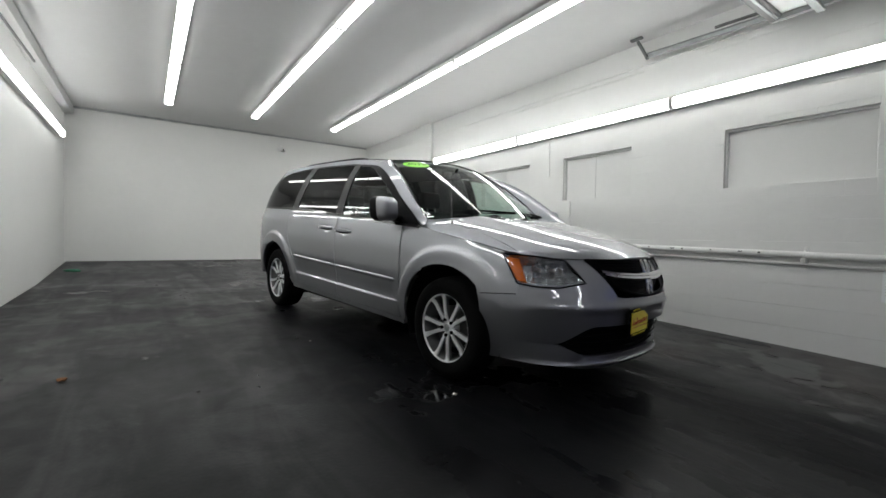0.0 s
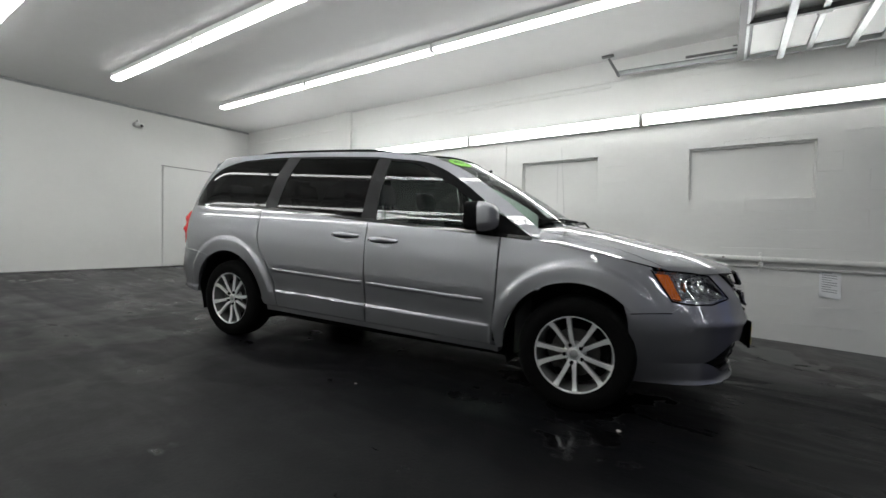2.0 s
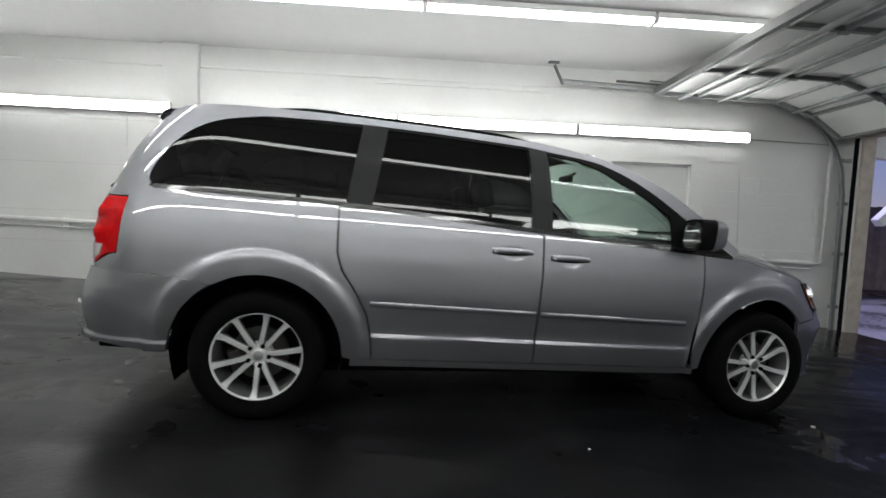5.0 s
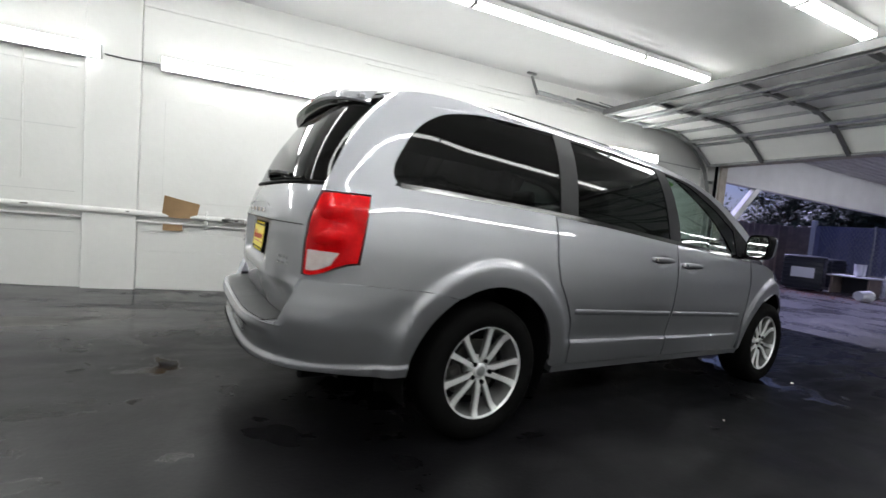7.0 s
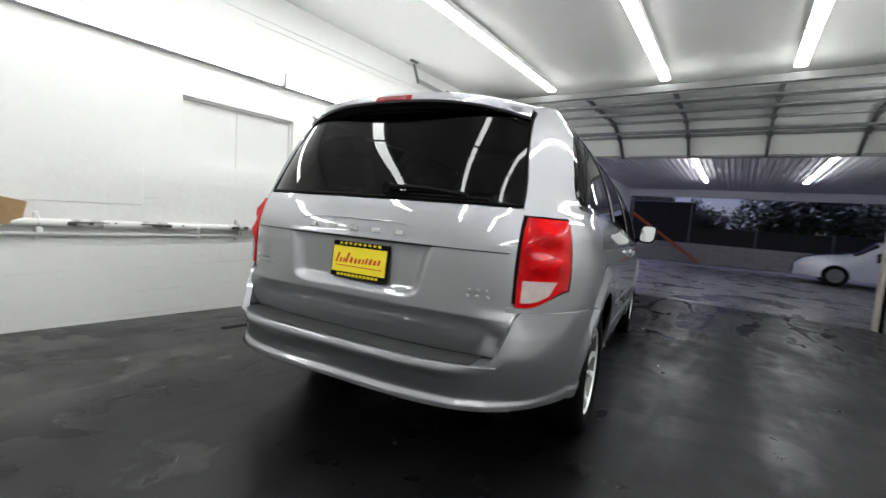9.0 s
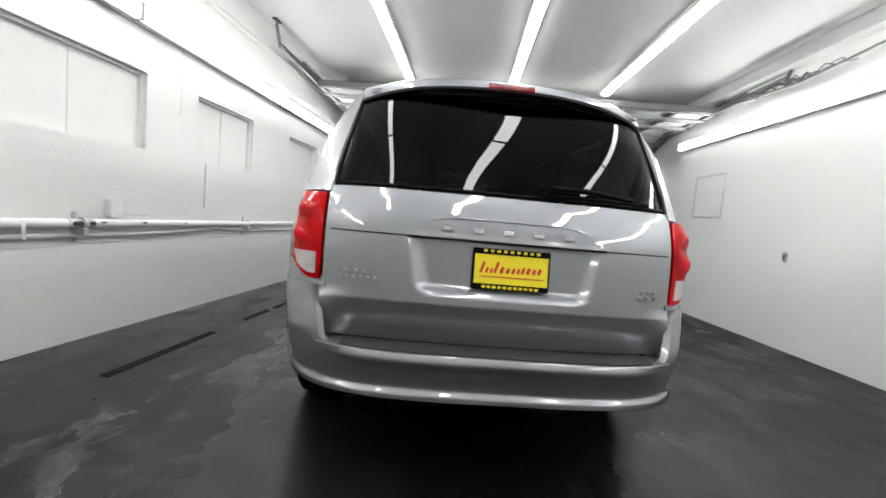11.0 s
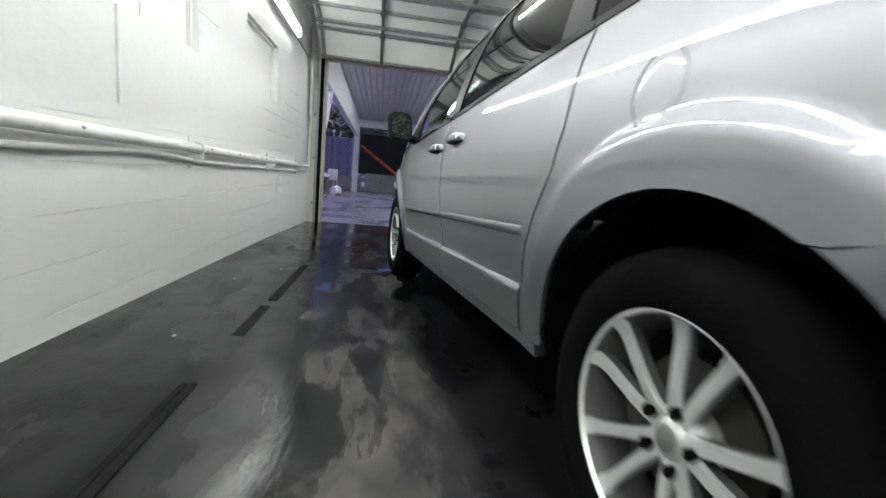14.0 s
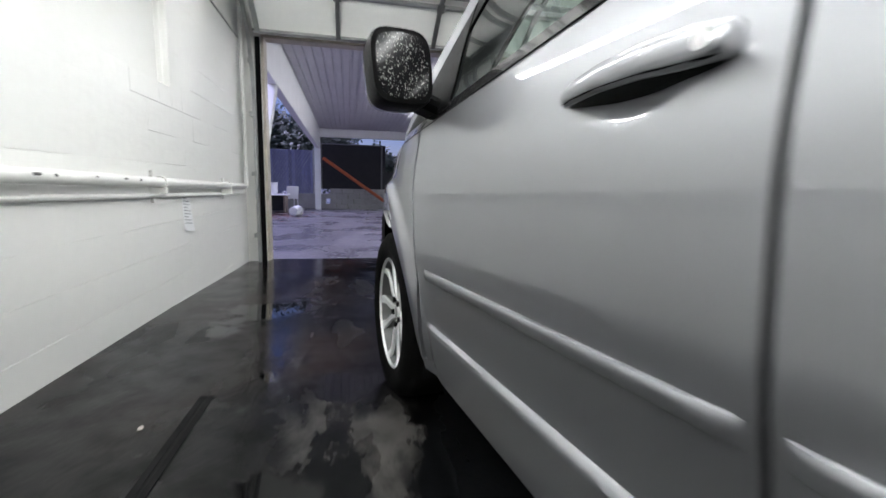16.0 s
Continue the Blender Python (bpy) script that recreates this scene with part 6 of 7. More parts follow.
# ---- overhead door, standing open ----
gdoor = thing("garage_door", "white sectional garage door raised under the ceiling", "garage door", Matrix.Identity(4))
LINE = [(5.06, 2.505), (4.62, 2.80), (4.11, 2.955), (3.57, 2.965), (3.03, 2.97), (2.50, 2.975)]
YL, YR = DOOR_L + 0.02, DOOR_R - 0.02
STILES = [YL - 0.05] + [1.385 - 1.11 * k for k in range(5)] + [YR + 0.05]
for k, (a, b) in enumerate(zip(LINE, LINE[1:])):
    d = Vector((b[0] - a[0], 0, b[1] - a[1]))
    L = d.length
    d.normalize()
    up = Vector((d.z, 0, -d.x)) * (1 if -d.x > 0 else -1)
    m = Matrix((d, Vector((0, 1, 0)), d.cross(Vector((0, 1, 0))))).transposed().to_4x4()
    m.translation = (a[0], 0, a[1])
    # local: x along the section, y across, z towards the outside or inside face
    inside = -1 if (m.to_3x3() @ Vector((0, 0, 1))).z > 0 else 1
    skin = part("door_section", box(0.003, L - 0.003, YR, YL, -0.004, 0.004, 0.0, m), DOORSKIN, gdoor, smooth=False)
    inside_z = inside
    for x in (0.012, L - 0.012):
        bm = bmesh.new()
        add_box(bm, x - 0.012, x + 0.012, YR, YL, *sorted((inside_z * 0.004, inside_z * 0.045)), 0.002, m)
        part("rail", bm, STEEL, skin, smooth=False)
    if k in (1, 3, 4):
        bm = bmesh.new()
        add_box(bm, L * 0.42 - 0.03, L * 0.42 + 0.03, YR, YL, *sorted((inside_z * 0.04, inside_z * 0.075)), 0.004, m)
        part("strut", bm, STEEL, skin, smooth=False)
    for y in STILES:
        bm = bmesh.new()
        add_box(bm, 0.0, L, y - 0.023, y + 0.023, *sorted((inside_z * 0.004, inside_z * 0.05)), 0.003, m)
        part("stile", bm, STEEL_DK if 0 < STILES.index(y) < 6 else STEEL, skin, smooth=False)
        if y in STILES[1:-1] and k < 4:
            bm = bmesh.new()
            add_box(bm, L - 0.05, L + 0.05, y - 0.04, y + 0.04, *sorted((inside_z * 0.048, inside_z * 0.06)), 0.003, m)
            part("hinge", bm, STEEL_DK, skin, smooth=False)
    if k == 0:
        part("bottom_seal", box(-0.025, 0.006, YR, YL, -0.015, 0.015, 0.006, m), BLACK, skin)
    if k == 4:
        part("top_strut", box(L - 0.05, L + 0.06, YR, YL, *sorted((inside_z * -0.06, inside_z * 0.03)), 0.004, m), STEEL_DK, skin, smooth=False)
for s, y in ((1, DOOR_L + 0.085), (-1, DOOR_R - 0.085)):
    tr = thing("door_track", "galvanised steel track of the garage door", "door track", Matrix.Identity(4), "door tracks")
    bm = bmesh.new()
    path = [(1.20, 3.07), (2.4, 3.035), (4.11, 2.97), (4.53, 2.86), (4.83, 2.68), (5.06, 2.42), (5.20, 2.1), (5.25, 1.7), (5.27, slope(5.3) + 0.01)]
    for (xa, za), (xb, zb) in zip(path, path[1:]):
        d = Vector((xb - xa, 0, zb - za))
        m = Matrix.Translation((xa, y, za)) @ d.to_track_quat("X", "Z").to_matrix().to_4x4()
        add_box(bm, 0, d.length + 0.01, -0.002, 0.002, -0.028, 0.028, 0, m)
        add_box(bm, 0, d.length + 0.01, *sorted((0.0, -s * 0.03)), -0.028, -0.024, 0, m)
        add_box(bm, 0, d.length + 0.01, *sorted((0.0, -s * 0.03)), 0.024, 0.028, 0, m)
    part("rail", bm, STEEL, tr, smooth=False)
    bm = bmesh.new()
    add_box(bm, -0.015, 0.015, *sorted((y, y - s * 0.03)), -0.02, 0.25, 0.002, Matrix.Translation((1.22, 0, 3.05)) @ Matrix.Rotation(radians(-28), 4, "Y"))
    add_box(bm, 1.02, 1.16, *sorted((y, y - s * 0.05)), TOP - 0.02, TOP + 0.001)
    part("hanger", bm, STEEL_DK, tr, smooth=False)
    bm = bmesh.new()
    add_rod(bm, (1.95, y - s * 0.02, 3.11), (3.6, y - s * 0.02, 3.06), 0.016, 10)
    add_rod(bm, (2.4, y - s * 0.02, 3.14), (4.4, y - s * 0.02, 3.04), 0.008, 8)
    part("stretch_spring", bm, STEEL_DK, tr)
    for z in (0.15, 0.9, 1.6, 2.2):
        part("bracket", box(5.24, X1, *sorted((y, y + s * 0.04)), z, z + 0.05), STEEL, tr, smooth=False)

# ---- outside: carport and yard ----
YARD = material("wet_asphalt", (0.10, 0.095, 0.10), 0.31, vary=0.5, scale=1.2, other=(0.06, 0.058, 0.064), bump=0.2, bump_scale=80, rough_vary=0.7)
ROOFING = material("ribbed_roof_sheet", (0.62, 0.61, 0.63), 0.5, vary=0.15, scale=2)
BEAM = material("white_timber_paint", (0.72, 0.72, 0.74), 0.5, vary=0.12, scale=3)
CONC = material("pale_concrete", (0.33, 0.32, 0.31), 0.8, vary=0.3, scale=3, bump=0.3)
SLAT = material("blue_grey_slats", (0.19, 0.20, 0.32), 0.6, vary=0.3, piece=0.25)
MESHB = material("black_screen_mesh", (0.012, 0.012, 0.014), 0.8, vary=0.3)
PLANK = material("weathered_planks", (0.30, 0.235, 0.21), 0.8, vary=0.45, scale=4, piece=0.25)
ORANGE = material("rusty_orange_paint", (0.42, 0.09, 0.03), 0.6, vary=0.3, scale=8)
PLASTIC_W = material("white_plastic", (0.72, 0.72, 0.74), 0.4, vary=0.08)
BIN = material("dark_bin_plastic", (0.02, 0.022, 0.028), 0.5)
LEAVES = material("dark_foliage", (0.05, 0.075, 0.04), 0.6, vary=0.5, scale=3)
BARK = material("bark", (0.08, 0.06, 0.045), 0.9, vary=0.4)
GRASS = material("dull_grass_bank", (0.10, 0.11, 0.05), 0.9, vary=0.4, scale=4, bump=0.5, bump_scale=60)
WHITE_CAR = material("white_car_paint", (0.36, 0.37, 0.41), 0.25, vary=0.03, coat=1.0)
setting("ground", box(5.5, 120, -90, 90, -0.5, -0.1625), YARD, "wet dark asphalt yard outside the garage", "ground")
setting("ground_behind", box(-120, 5.5, -90, Y0 - 0.25, -0.5, -0.17), YARD, "wet dark asphalt beside the garage", "ground")
setting("ground_beside", box(-120, 5.5, Y1 + 0.25, 90, -0.5, -0.17), YARD, "wet dark asphalt beside the garage", "ground")


def roof_z(x):
    return 3.10 - 0.02 * x


cp = thing("carport", "open white carport with a ribbed roof outside the garage", "carport", Matrix.Identity(4))
bm = bmesh.new()
pitch, y, k = 0.15, -10.0, 0
rows = []
while y < 2.42:
    for dy, dz in ((0, 0), (0.085, 0), (0.10, 0.03), (0.135, 0.03)):
        rows.append((y + dy, dz))
    y += pitch
va = [(bm.verts.new((5.57, yy, roof_z(5.57) + dz)), bm.verts.new((16.3, yy, roof_z(16.3) + dz)), bm.verts.new((5.57, yy, roof_z(5.57) + dz + 0.004)), bm.verts.new((16.3, yy, roof_z(16.3) + dz + 0.004))) for yy, dz in rows]
for p, q in zip(va, va[1:]):
    bm.faces.new((p[0], p[1], q[1], q[0]))
    bm.faces.new((p[2], q[2], q[3], p[3]))
part("roof", bm, ROOFING, cp, "ribbed metal roof sheet", False)
def beam(name, a, b, w, h):
    d = Vector(b) - Vector(a)
    m = Matrix.Translation(a) @ d.to_track_quat("X", "Z").to_matrix().to_4x4()
    return part(name, box(0, d.length, -w / 2, w / 2, -h, 0, 0.01, m), BEAM, cp, smooth=False)
beam("side_beam", (5.57, 2.36, roof_z(5.57) - 0.005), (16.2, 2.36, roof_z(16.2) - 0.005), 0.14, 0.72)
beam("cross_beam", (16.1, 2.43, roof_z(16.1) - 0.01), (16.1, -10, roof_z(16.1) - 0.01), 0.16, 0.30)
part("post", box(16.0, 16.2, 2.27, 2.47, -0.17, roof_z(16.1) - 0.1, 0.01), BEAM, cp, smooth=False)
part("post", box(16.0, 16.2, -9.5, -9.3, -0.17, roof_z(16.1) - 0.1, 0.01), BEAM, cp, smooth=False)
beam("knee_brace", (5.75, 2.36, 1.42), (6.75, 2.36, 2.40), 0.12, 0.13)
for y in (-0.66, -3.2):
    for x0, x1 in ((6.5, 8.9), (8.95, 11.35), (11.4, 12.8)):
        ob = thing("carport_light", "fluorescent strip light under the carport roof", "strip light", None, "carport lights")
        d = Vector((x1 - x0, 0, roof_z(x1) - roof_z(x0)))
        ob.matrix_world = Matrix.Translation((x0, y, roof_z(x0) - 0.004)) @ d.to_track_quat("X", "Z").to_matrix().to_4x4()
        part("tray", box(0, d.length - 0.03, -0.07, 0.07, -0.04, 0.0, 0.004), TRAY, ob, smooth=False)
        part("lens", box(0.02, d.length - 0.05, -0.045, 0.045, -0.085, -0.03, 0.02), TUBE_OUT, ob, "glowing white lens")
brace = part("brace_pole", rod((16.55, 2.2, 1.75), (16.35, -0.5, -0.12), 0.06, 10), ORANGE)
tagged(brace, "rusty orange pole leaning across the fence", "pole")
# low wall of blocks, fences
low = thing("low_wall", "low pale concrete block wall under the fence", "low wall", Matrix.Identity(4))
for r in range(4):
    for k in range(26):
        y = 2.2 - 0.45 * k - (0.22 if r % 2 else 0)
        part("block", box(17.0, 17.2, y - 0.435, y, -0.17 + 0.2 * r, 0.022 + 0.2 * r, 0.008), CONC, low, smooth=False)
fence = thing("screen_fence", "tall black screened fence above the low wall", "fence", Matrix.Identity(4))
part("screen", box(17.08, 17.10, -0.15, 2.35, 0.6, 2.30), MESHB, fence, smooth=False)
part("low_screen", box(17.08, 17.10, -9.4, -0.15, 0.6, 1.30), MESHB, fence, smooth=False)
for k in range(6):
    part("post", rod((17.06, 2.3 - 2.3 * k, 0.6), (17.06, 2.3 - 2.3 * k, 2.33 if k < 2 else 1.33), 0.03, 8), STEEL_DK, fence)
part("top_rail", rod((17.06, 2.35, 2.31), (17.06, -0.15, 2.31), 0.022, 8), STEEL_DK, fence)
slats = thing("slatted_fence", "blue-grey slatted chain-link fence in dusk light", "fence", Matrix.Identity(4))
for k in range(31):
    y = 2.6 + 0.115 * k
    part("slat", box(17.25, 17.262, y, y + 0.112, 0.40, 2.06), SLAT, slats, smooth=False)
bm = bmesh.new()
for k in range(-16, 46):
    for sg in (-1, 1):
        y0 = 2.6 + 0.115 * k
        a, b = (y0, 0.40), (y0 + 1.66 * 0.6, 2.06)
        if sg < 0:
            a, b = (y0 + 1.66 * 0.6, 0.40), (y0, 2.06)
        if max(a[0], b[0]) < 6.2 and min(a[0], b[0]) > 2.55:
            add_rod(bm, (17.235, a[0], a[1]), (17.235, b[0], b[1]), 0.006, 4)
part("wire_mesh", bm, STEEL, slats)
for y in (2.6, 4.35):
    part("post", rod((17.22, y, -0.16), (17.22, y, 2.12), 0.035, 10), STEEL, slats)
part("corner_post", box(17.2, 17.34, 6.08, 6.22, -0.16, 2.25, 0.01), BEAM, slats)
part("footing", box(17.15, 17.45, 2.15, 6.2, -0.17, 0.41, 0.01), CONC, slats, smooth=False)
planks = thing("plank_fence", "weathered brown plank fence beside the yard", "fence", Matrix.Identity(4))
rnd = random.Random(3)
for k in range(52):
    x = 9.0 + 0.16 * k
    part("plank", box(x, x + 0.15, 7.3, 7.325, -0.16, 2.0 + rnd.uniform(-0.05, 0.05), 0.004), PLANK, planks, smooth=False)
for k in range(7):
    y = 6.24 + 0.155 * k
    part("plank", box(17.28, 17.305, y, y + 0.15, -0.16, 1.98 + rnd.uniform(-0.05, 0.05), 0.004), PLANK, planks, smooth=False)
for z in (0.3, 1.4):
    part("rail", box(9.0, 17.3, 7.325, 7.365, z, z + 0.09), PLANK, planks, smooth=False)
setting("grass_bank", box(18.2, 40, -40, 2.0, -0.2, 0.35, 0.2), GRASS, "dull grass bank behind the fence", "grass")


# yard furniture
def garden_chair(m):
    ob = thing("garden_chair", "white plastic garden chair in the yard", "chair", m)
    part("seat", box(-0.22, 0.22, -0.22, 0.22, 0.40, 0.43, 0.012), PLASTIC_W, ob)
    for x in (-0.20, 0.20):
        part("leg", rod((x, -0.20, 0.0), (x * 0.95, -0.19, 0.64), 0.018, 8), PLASTIC_W, ob)
        part("leg", rod((x, 0.23, 0.0), (x * 0.95, 0.20, 0.42), 0.018, 8), PLASTIC_W, ob)
        bm = bmesh.new()
        add_tube(bm, [(x, -0.20, 0.63), (x * 1.1, 0.0, 0.65), (x * 1.1, 0.2, 0.64)], 0.018, 8)
        part("armrest", bm, PLASTIC_W, ob)
    part("backrest", box(-0.21, 0.21, -0.012, 0.012, 0.0, 0.44, 0.02, Matrix.Translation((0, 0.21, 0.42)) @ Matrix.Rotation(radians(-12), 4, "X")), PLASTIC_W, ob)
    return ob


def bucket(m, label):
    ob = thing("bucket", label, "bucket", m)
    part("tub", lathe([(0.001, 0.0), (0.125, 0.0), (0.13, 0.01), (0.15, 0.36), (0.158, 0.365), (0.158, 0.38), (0.145, 0.38), (0.12, 0.02), (0.001, 0.02)], 28, "Z"), PLASTIC_W, ob)
    bm = bmesh.new()
    add_tube(bm, [(0.155 * math.cos(a), 0.155 * math.sin(a) * 0.4, 0.36 - 0.16 * math.sin(a)) for a in [k * math.pi / 12 for k in range(13)]], 0.004, 6)
    part("bail", bm, STEEL, ob)
    return ob


Z = -0.1625
garden_chair(Matrix.Translation((16.2, 3.35, Z)) @ Matrix.Rotation(radians(115), 4, "Z"))
bucket(Matrix.Translation((12.7, 2.85, Z + 0.158)) @ Matrix.Rotation(radians(75), 4, "Z") @ Matrix.Rotation(radians(90), 4, "X"), "white bucket lying on its side in the yard")
table = thing("yard_table", "low dark table with a pale top in the yard", "table", Matrix.Translation((14.9, 3.80, Z)))
part("tabletop", box(-0.42, 0.42, -0.56, 0.56, 0.55, 0.59, 0.008), PLASTIC_W, table)
for y in (-0.46, 0.46):
    part("side", box(-0.34, 0.34, y - 0.03, y + 0.03, 0.0, 0.55, 0.005), PLANK, table)
part("back_panel", box(0.28, 0.32, -0.43, 0.43, 0.02, 0.55, 0.005), BIN, table)
bucket(Matrix.Translation((14.9, 3.72, Z + 0.59)), "white bucket standing on the yard table")
def ribbed_bin(m, wide, deep, tall, sticker):
    """A squat dark bin of stacked ribs with a domed lid and wheels."""
    ob = thing("yard_bin", "dark ribbed plastic bin with a lid in the yard", "bin", m, "yard bins")
    part("body", box(-deep / 2, deep / 2, -wide / 2, wide / 2, 0.06, tall - 0.08, 0.05, None, 2), BIN, ob)
    for k in range(7):
        z = 0.14 + k * (tall - 0.34) / 6
        part("rib", box(-deep / 2 - 0.02, deep / 2 + 0.02, -wide / 2 - 0.02, wide / 2 + 0.02, z, z + 0.045, 0.012), BIN, ob)
    bm = bmesh.new()
    ring = [[bm.verts.new((f * (deep / 2 + 0.04) * math.copysign(abs(math.cos(a)) ** 0.5, math.cos(a)), f * (wide / 2 + 0.04) * math.copysign(abs(math.sin(a)) ** 0.5, math.sin(a)), z)) for a in [i * math.tau / 28 for i in range(28)]]
            for f, z in ((1.0, tall - 0.09), (1.0, tall - 0.05), (0.9, tall - 0.02), (0.5, tall))]
    for a, b in zip(ring, ring[1:]):
        for i in range(28):
            bm.faces.new((a[i], a[(i + 1) % 28], b[(i + 1) % 28], b[i]))
    bm.faces.new(ring[-1])
    bmesh.ops.recalc_face_normals(bm, faces=bm.faces)
    part("lid", bm, BIN, ob)
    if sticker:
        part("sticker", box(-deep / 2 - 0.026, -deep / 2 - 0.021, -0.30, 0.28, 0.42, 0.74, 0.001), PAPER, ob, "pale paper sticker")
    for e in (-1, 1):
        part("wheel", rod((deep / 2 - 0.1, e * (wide / 2 - 0.08), 0.08), (deep / 2 - 0.1, e * (wide / 2 - 0.03), 0.08), 0.08, 14), BLACK, ob)
    return ob


ribbed_bin(Matrix.Translation((14.0, 4.75, Z)) @ Matrix.Rotation(radians(18), 4, "Z"), 1.0, 0.9, 1.12, True)
ribbed_bin(Matrix.Translation((15.9, 5.0, Z)) @ Matrix.Rotation(radians(-8), 4, "Z"), 0.75, 0.75, 1.05, False)
# fallen leaves and debris along the foot of the fence
LITTER_RED = material("red_leaf_litter", (0.20, 0.07, 0.045), 0.8, vary=0.6, scale=30)
rnd = random.Random(17)
verts, faces = [], []
for k in range(2600):
    t = rnd.random()
    c = Vector((lerp(9.6, 17.0, rnd.random()), 7.1 - abs(rnd.gauss(0, 1.0)), Z + 0.006 + rnd.uniform(0, 0.02)))
    if t < 0.3:
        c = Vector((rnd.gauss(13.2, 0.9), rnd.gauss(3.9, 0.7), Z + 0.008))
    a, q = rnd.uniform(0, math.tau), rnd.uniform(0.02, 0.06)
    u, w = Vector((math.cos(a), math.sin(a), rnd.uniform(-0.2, 0.2))) * q, Vector((-math.sin(a), math.cos(a), rnd.uniform(-0.2, 0.2))) * q * 0.6
    n = len(verts)
    verts += [tuple(c - u), tuple(c + w), tuple(c + u), tuple(c - w)]
    faces.append((n, n + 1, n + 2, n + 3))
me = bpy.data.meshes.new("leaf_litter")
me.from_pydata(verts, [], faces)
me.materials.append(LITTER_RED)
tagged(new("leaf_litter", me), "scattered red-brown fallen leaves along the yard fence", "leaves", kind="stuff")


def tree(x, y, h, spread, seed, leaves=5200):
    """A tapered trunk with limbs and a crown of many small leaf clumps."""
    rnd = random.Random(seed)
    ob = thing("tree", "dark leafy tree against the dusk sky", "tree", Matrix.Translation((x, y, -0.17)), "trees behind the fence")
    bm = bmesh.new()
    add_tube(bm, [(0, 0, 0), (0.05, 0.02, h * 0.25), (-0.04, 0.05, h * 0.5), (0.02, 0.0, h * 0.8)], 0.12, 8)
    tips = []
    for k in range(9):
        a, z = rnd.uniform(0, math.tau), rnd.uniform(0.3, 0.75) * h
        t = Vector((math.cos(a) * spread * rnd.uniform(0.5, 0.9), math.sin(a) * spread * rnd.uniform(0.5, 0.9), z + rnd.uniform(0.2, 0.8)))
        add_tube(bm, [(0, 0, z), (t.x * 0.5, t.y * 0.5, (z + t.z) / 2 + 0.1), t], 0.04, 5)
        tips.append(t)
    tips += [Vector((0, 0, h * 0.85)), Vector((0.3, 0.2, h * 0.95))]
    part("trunk", bm, BARK, ob)
    verts, faces = [], []
    for k in range(leaves):
        c = rnd.choice(tips) + Vector((rnd.gauss(0, 0.42) * spread * 0.5, rnd.gauss(0, 0.42) * spread * 0.5, rnd.gauss(0, 0.38)))
        c.z = max(c.z, 0.5)
        r = rnd.uniform(0.07, 0.16)
        u = Vector((rnd.gauss(0, 1), rnd.gauss(0, 1), rnd.gauss(0, 1))).normalized()
        w = u.orthogonal().normalized()
        n = len(verts)
        verts += [c - u * r, c + w * r * 0.5, c + u * r, c - w * r * 0.5]
        faces.append((n, n + 1, n + 2, n + 3))
    me = bpy.data.meshes.new("crown")
    me.from_pydata([tuple(v) for v in verts], [], faces)
    me.materials.append(LEAVES)
    crown = new("crown", me)
    crown.parent = ob
    return ob


for k, (x, y, h, w) in enumerate(((21.3, 6.6, 4.0, 1.7), (20.6, 4.4, 3.6, 1.4), (21.0, 9.0, 4.0, 1.6), (20.2, 2.9, 3.6, 1.2), (20.9, 5.3, 3.9, 1.5), (19.8, 1.6, 3.4, 1.4), (19.6, 0.6, 1.6, 1.0), (19.6, -1.0, 1.4, 1.0), (20.2, -2.7, 3.3, 1.2), (20.6, -4.4, 3.6, 1.5), (20.2, -6.4, 3.2, 1.4), (21.0, -8.4, 3.6, 1.6), (17.6, 10.6, 3.4, 1.2), (13.2, 11.4, 3.0, 1.3), (22.0, -11.0, 3.6, 2.0))):
    tree(x, y, h, w, 20 + k, 350 if y > 10 else 5200)


# white car parked across the yard
wc = thing("parked_car", "white saloon car parked in the yard", "car", Matrix.Translation((13.9, -5.55, Z)) @ Matrix.Rotation(radians(90), 4, "Z"))
TOP_LINE = [(-2.25, 0.78), (-2.1, 0.95), (-1.4, 1.02), (-0.9, 1.30), (-0.2, 1.42), (0.35, 1.38), (1.05, 0.98), (1.7, 0.88), (2.15, 0.72), (2.3, 0.55)]
def saloon(u, v):
    x = lerp(-2.28, 2.30, u)
    t = abs(x) / 2.3
    wide = 0.88 * max(0.05, 1 - t**5) ** 0.4
    a = lerp(0, math.pi, v)
    top = flow(x, TOP_LINE)
    c, sn = math.cos(a), math.sin(a)
    z = 0.22 + (top - 0.22) * sn**0.55
    y = wide * math.copysign(abs(c) ** 0.42, c) * (1 - 0.22 * step(0.85, 1.4, z))
    return Vector((x, y, z))
part("body", sheet(saloon, 60, 32, (0, 0, 1)), WHITE_CAR, wc)
def saloon_glass(x0, x1, v0, v1):
    return sheet(lambda u, v: saloon((lerp(x0, x1, u) + 2.28) / 4.58, lerp(v0, v1, v)) * 1.004, 20, 10, (0, 0, 1))
part("windscreen", saloon_glass(0.48, 1.0, 0.30, 0.70), GLOSS_BLACK, wc)
part("side_glass", saloon_glass(-0.95, 0.55, 0.10, 0.20), GLOSS_BLACK, wc)
part("side_glass", saloon_glass(-0.95, 0.55, 0.80, 0.90), GLOSS_BLACK, wc)
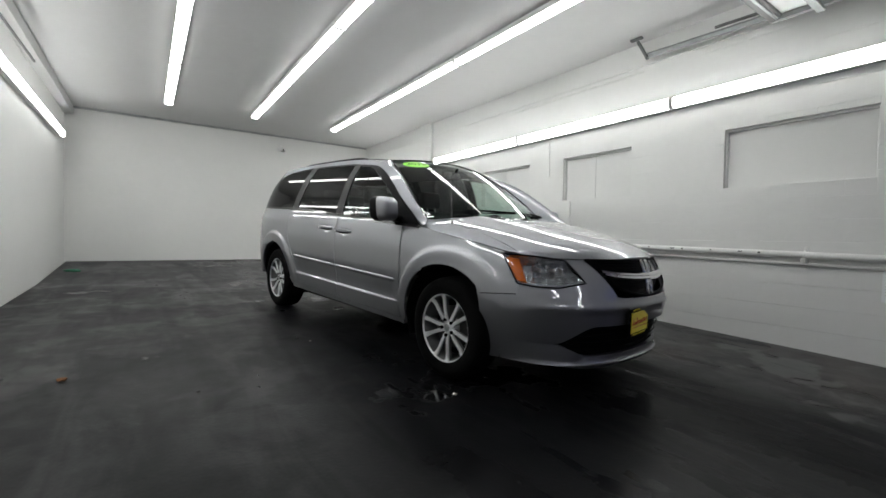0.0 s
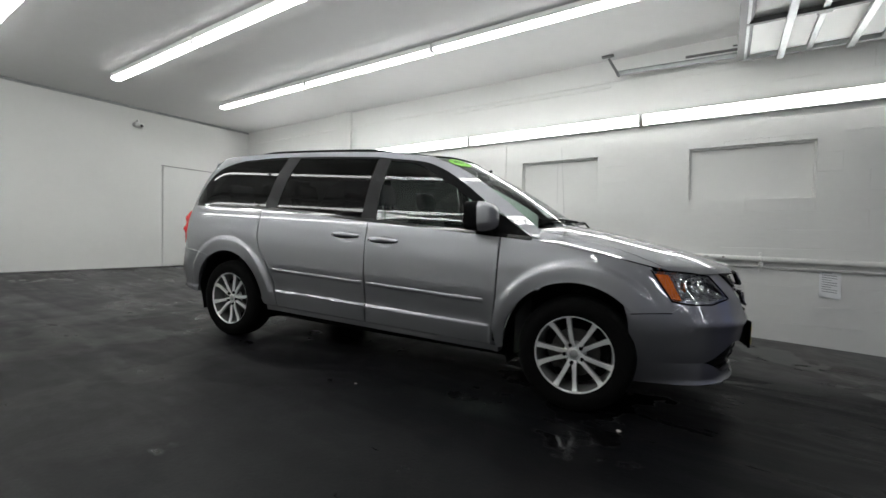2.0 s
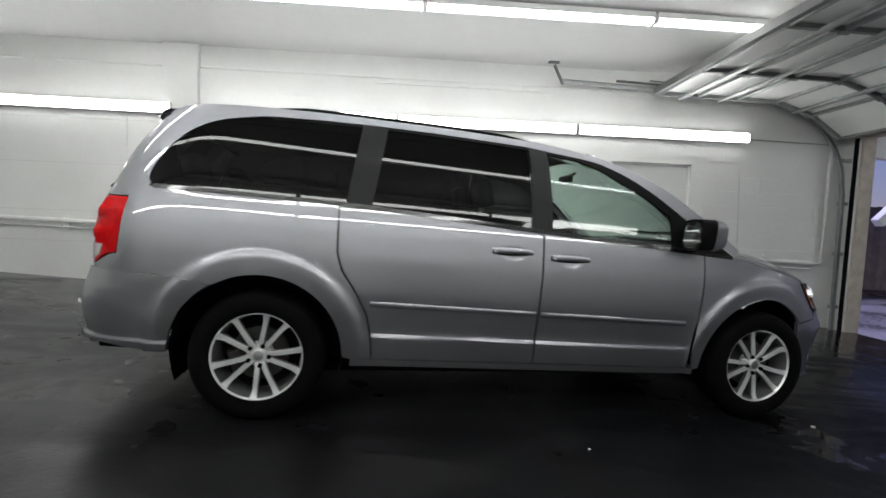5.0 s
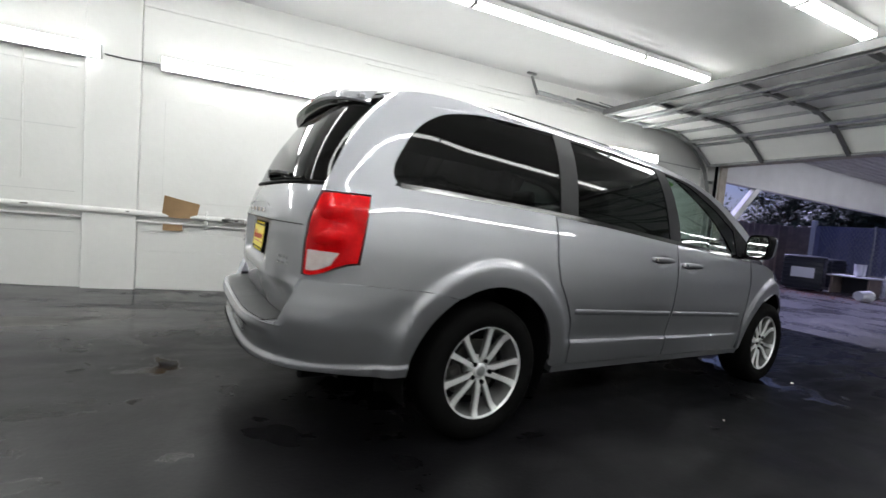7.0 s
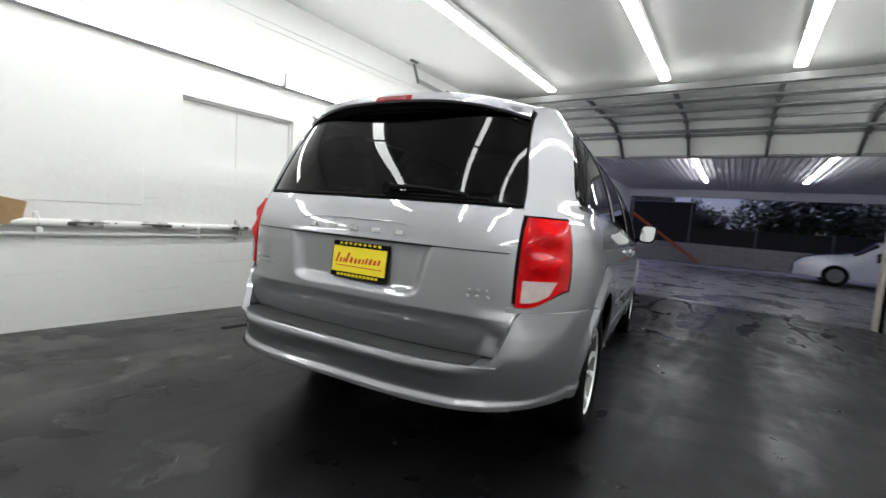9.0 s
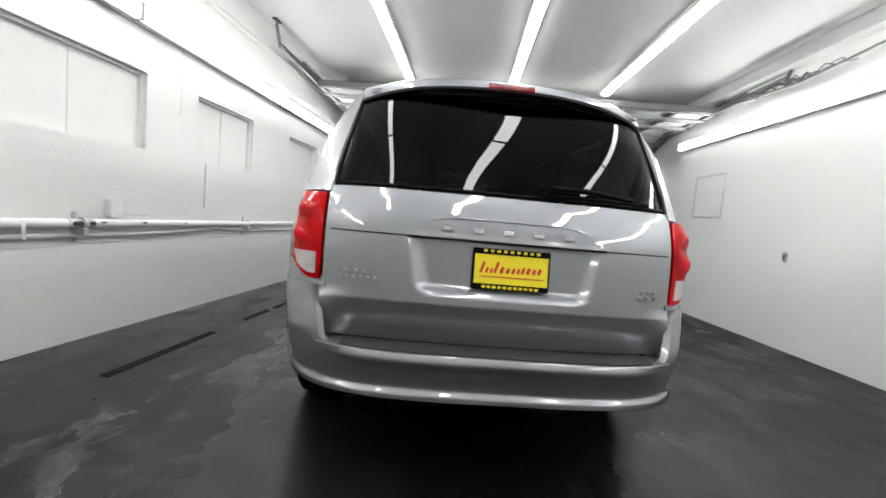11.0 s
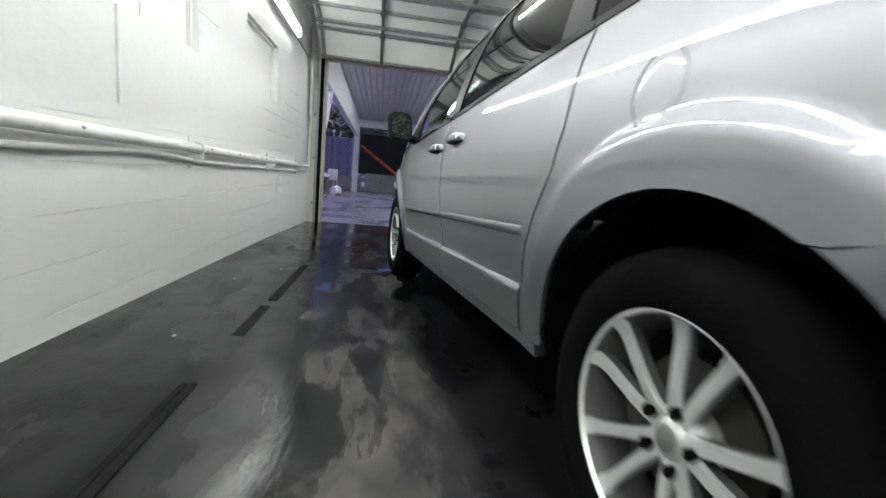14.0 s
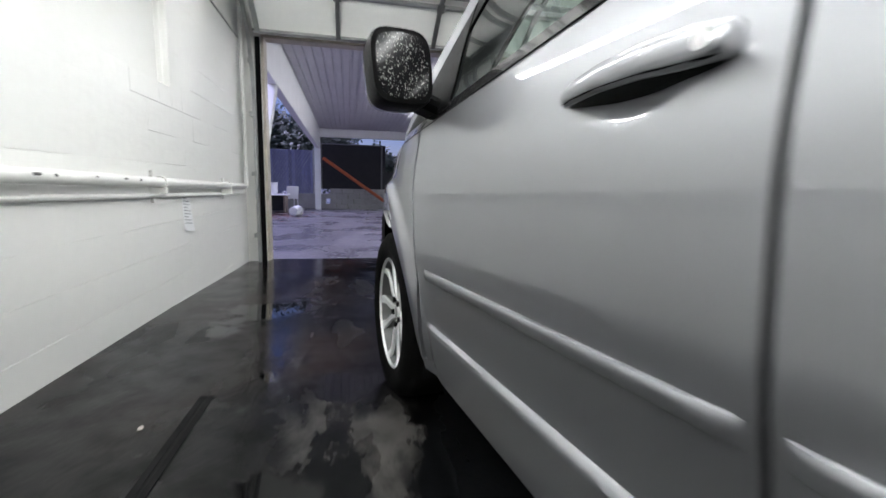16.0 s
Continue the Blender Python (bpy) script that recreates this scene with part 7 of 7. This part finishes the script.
for sg in (1, -1):
    part("headlight", sheet(lambda u, v: saloon((lerp(1.85, 2.18, u) + 2.28) / 4.58, 0.5 - sg * lerp(0.30, 0.37, v)) * 1.006, 8, 5, (1, 0, 0)), CLEAR_LENS, wc)
    for x in (1.38, -1.35):
        ob = part("wheel", rod((x, sg * 0.70, 0.31), (x, sg * 0.90, 0.31), 0.31, 28), RUBBER, wc)
        part("rim", rod((x, sg * 0.88, 0.31), (x, sg * 0.915, 0.31), 0.20, 20), STEEL_DK, ob)

# ---- blocks of the window wall ----
ob = part("wall_patch", box(-3.32, -2.22, Y1 - 0.007, Y1 + 0.006, 1.08, 2.14, 0.002), WALL, None, "", False)
tagged(ob, "smooth patched panel in the block wall", "wall patch", kind="structure")
shapes = {}
def block_mesh(w, h, var):
    """A block's face with worn, paint-filled joints: var tells how open they are."""
    key = (round(w, 3), round(h, 3), var)
    if key not in shapes:
        bm = bmesh.new()
        g, dp = ((0.0, 0.0002), (0.0010, 0.0035), (0.0020, 0.006), (0.0012, 0.004))[var]
        side = 0.8 if var == 3 else 0.0
        vs = []
        for e, yy in ((g, dp), (g + 0.002, 0.0)):
            vs.append([bm.verts.new((x, yy, z)) for x, z in ((e * side, e), (w - e * side, e), (w - e * side, h - e), (e * side, h - e))])
        for k in range(4):
            bm.faces.new((vs[0][k], vs[0][(k + 1) % 4], vs[1][(k + 1) % 4], vs[1][k]))
        bm.faces.new(vs[1])
        bmesh.ops.recalc_face_normals(bm, faces=bm.faces)
        if sum(f.normal.y for f in bm.faces) > 0:
            bmesh.ops.reverse_faces(bm, faces=bm.faces)
        shapes[key] = mesh_of(bm, "block", WALL, False)
    return shapes[key]
rest_v, rest_f, singles = [], [], 0
rnd = random.Random(11)
r = 0
z = 0.14 - 2 * COURSE
while z < 2.95:
    x = -3.52 - (BLOCK / 2 if r % 2 else 0)
    while x < X1 - 0.01:
        pieces = [(max(x, -3.52), min(x + BLOCK, X1), z, min(z + COURSE, 3.02))]
        for a, b in WINDOWS:
            cut = []
            for p0, p1, q0, q1 in pieces:
                if p1 <= a or p0 >= b or q1 <= WZ0 or q0 >= WZ1:
                    cut.append((p0, p1, q0, q1))
                    continue
                cut += [(p0, a, q0, q1), (b, p1, q0, q1)]
                m0, m1 = max(p0, a), min(p1, b)
                cut += [(m0, m1, q0, WZ0), (m0, m1, WZ1, q1)]
            pieces = [c for c in cut if c[1] - c[0] > 0.02 and c[3] - c[2] > 0.02]
        for a, b, q0, q1 in pieces:
            if q1 < slope(a):
                continue
            dy = Y1 + rnd.uniform(-0.0001, 0.0001)
            var = rnd.choice(((0, 0, 0, 1, 3) if a > 2.2 else (0, 0, 0, 0, 0, 0, 0, 1)) if q0 > 0.8 else (0, 0, 1, 1, 1, 2, 2))
            me = block_mesh(b - a, q1 - q0, var)
            if singles < 290 and z < 1.33:
                singles += 1
                ob = new("block", me)
                ob.location = (a, dy, q0)
                ob.parent = wall_n
            else:
                n = len(rest_v)
                rest_v += [(v.co.x + a, v.co.y + dy, v.co.z + q0) for v in me.vertices]
                rest_f += [tuple(i + n for i in p.vertices) for p in me.polygons]
        x += BLOCK
    z += COURSE
    r += 1
me = bpy.data.meshes.new("blocks")
me.from_pydata(rest_v, [], rest_f)
me.materials.append(WALL)
ob = new("upper_blocks", me)
ob.parent = wall_n
ob["kind"] = "stuff"
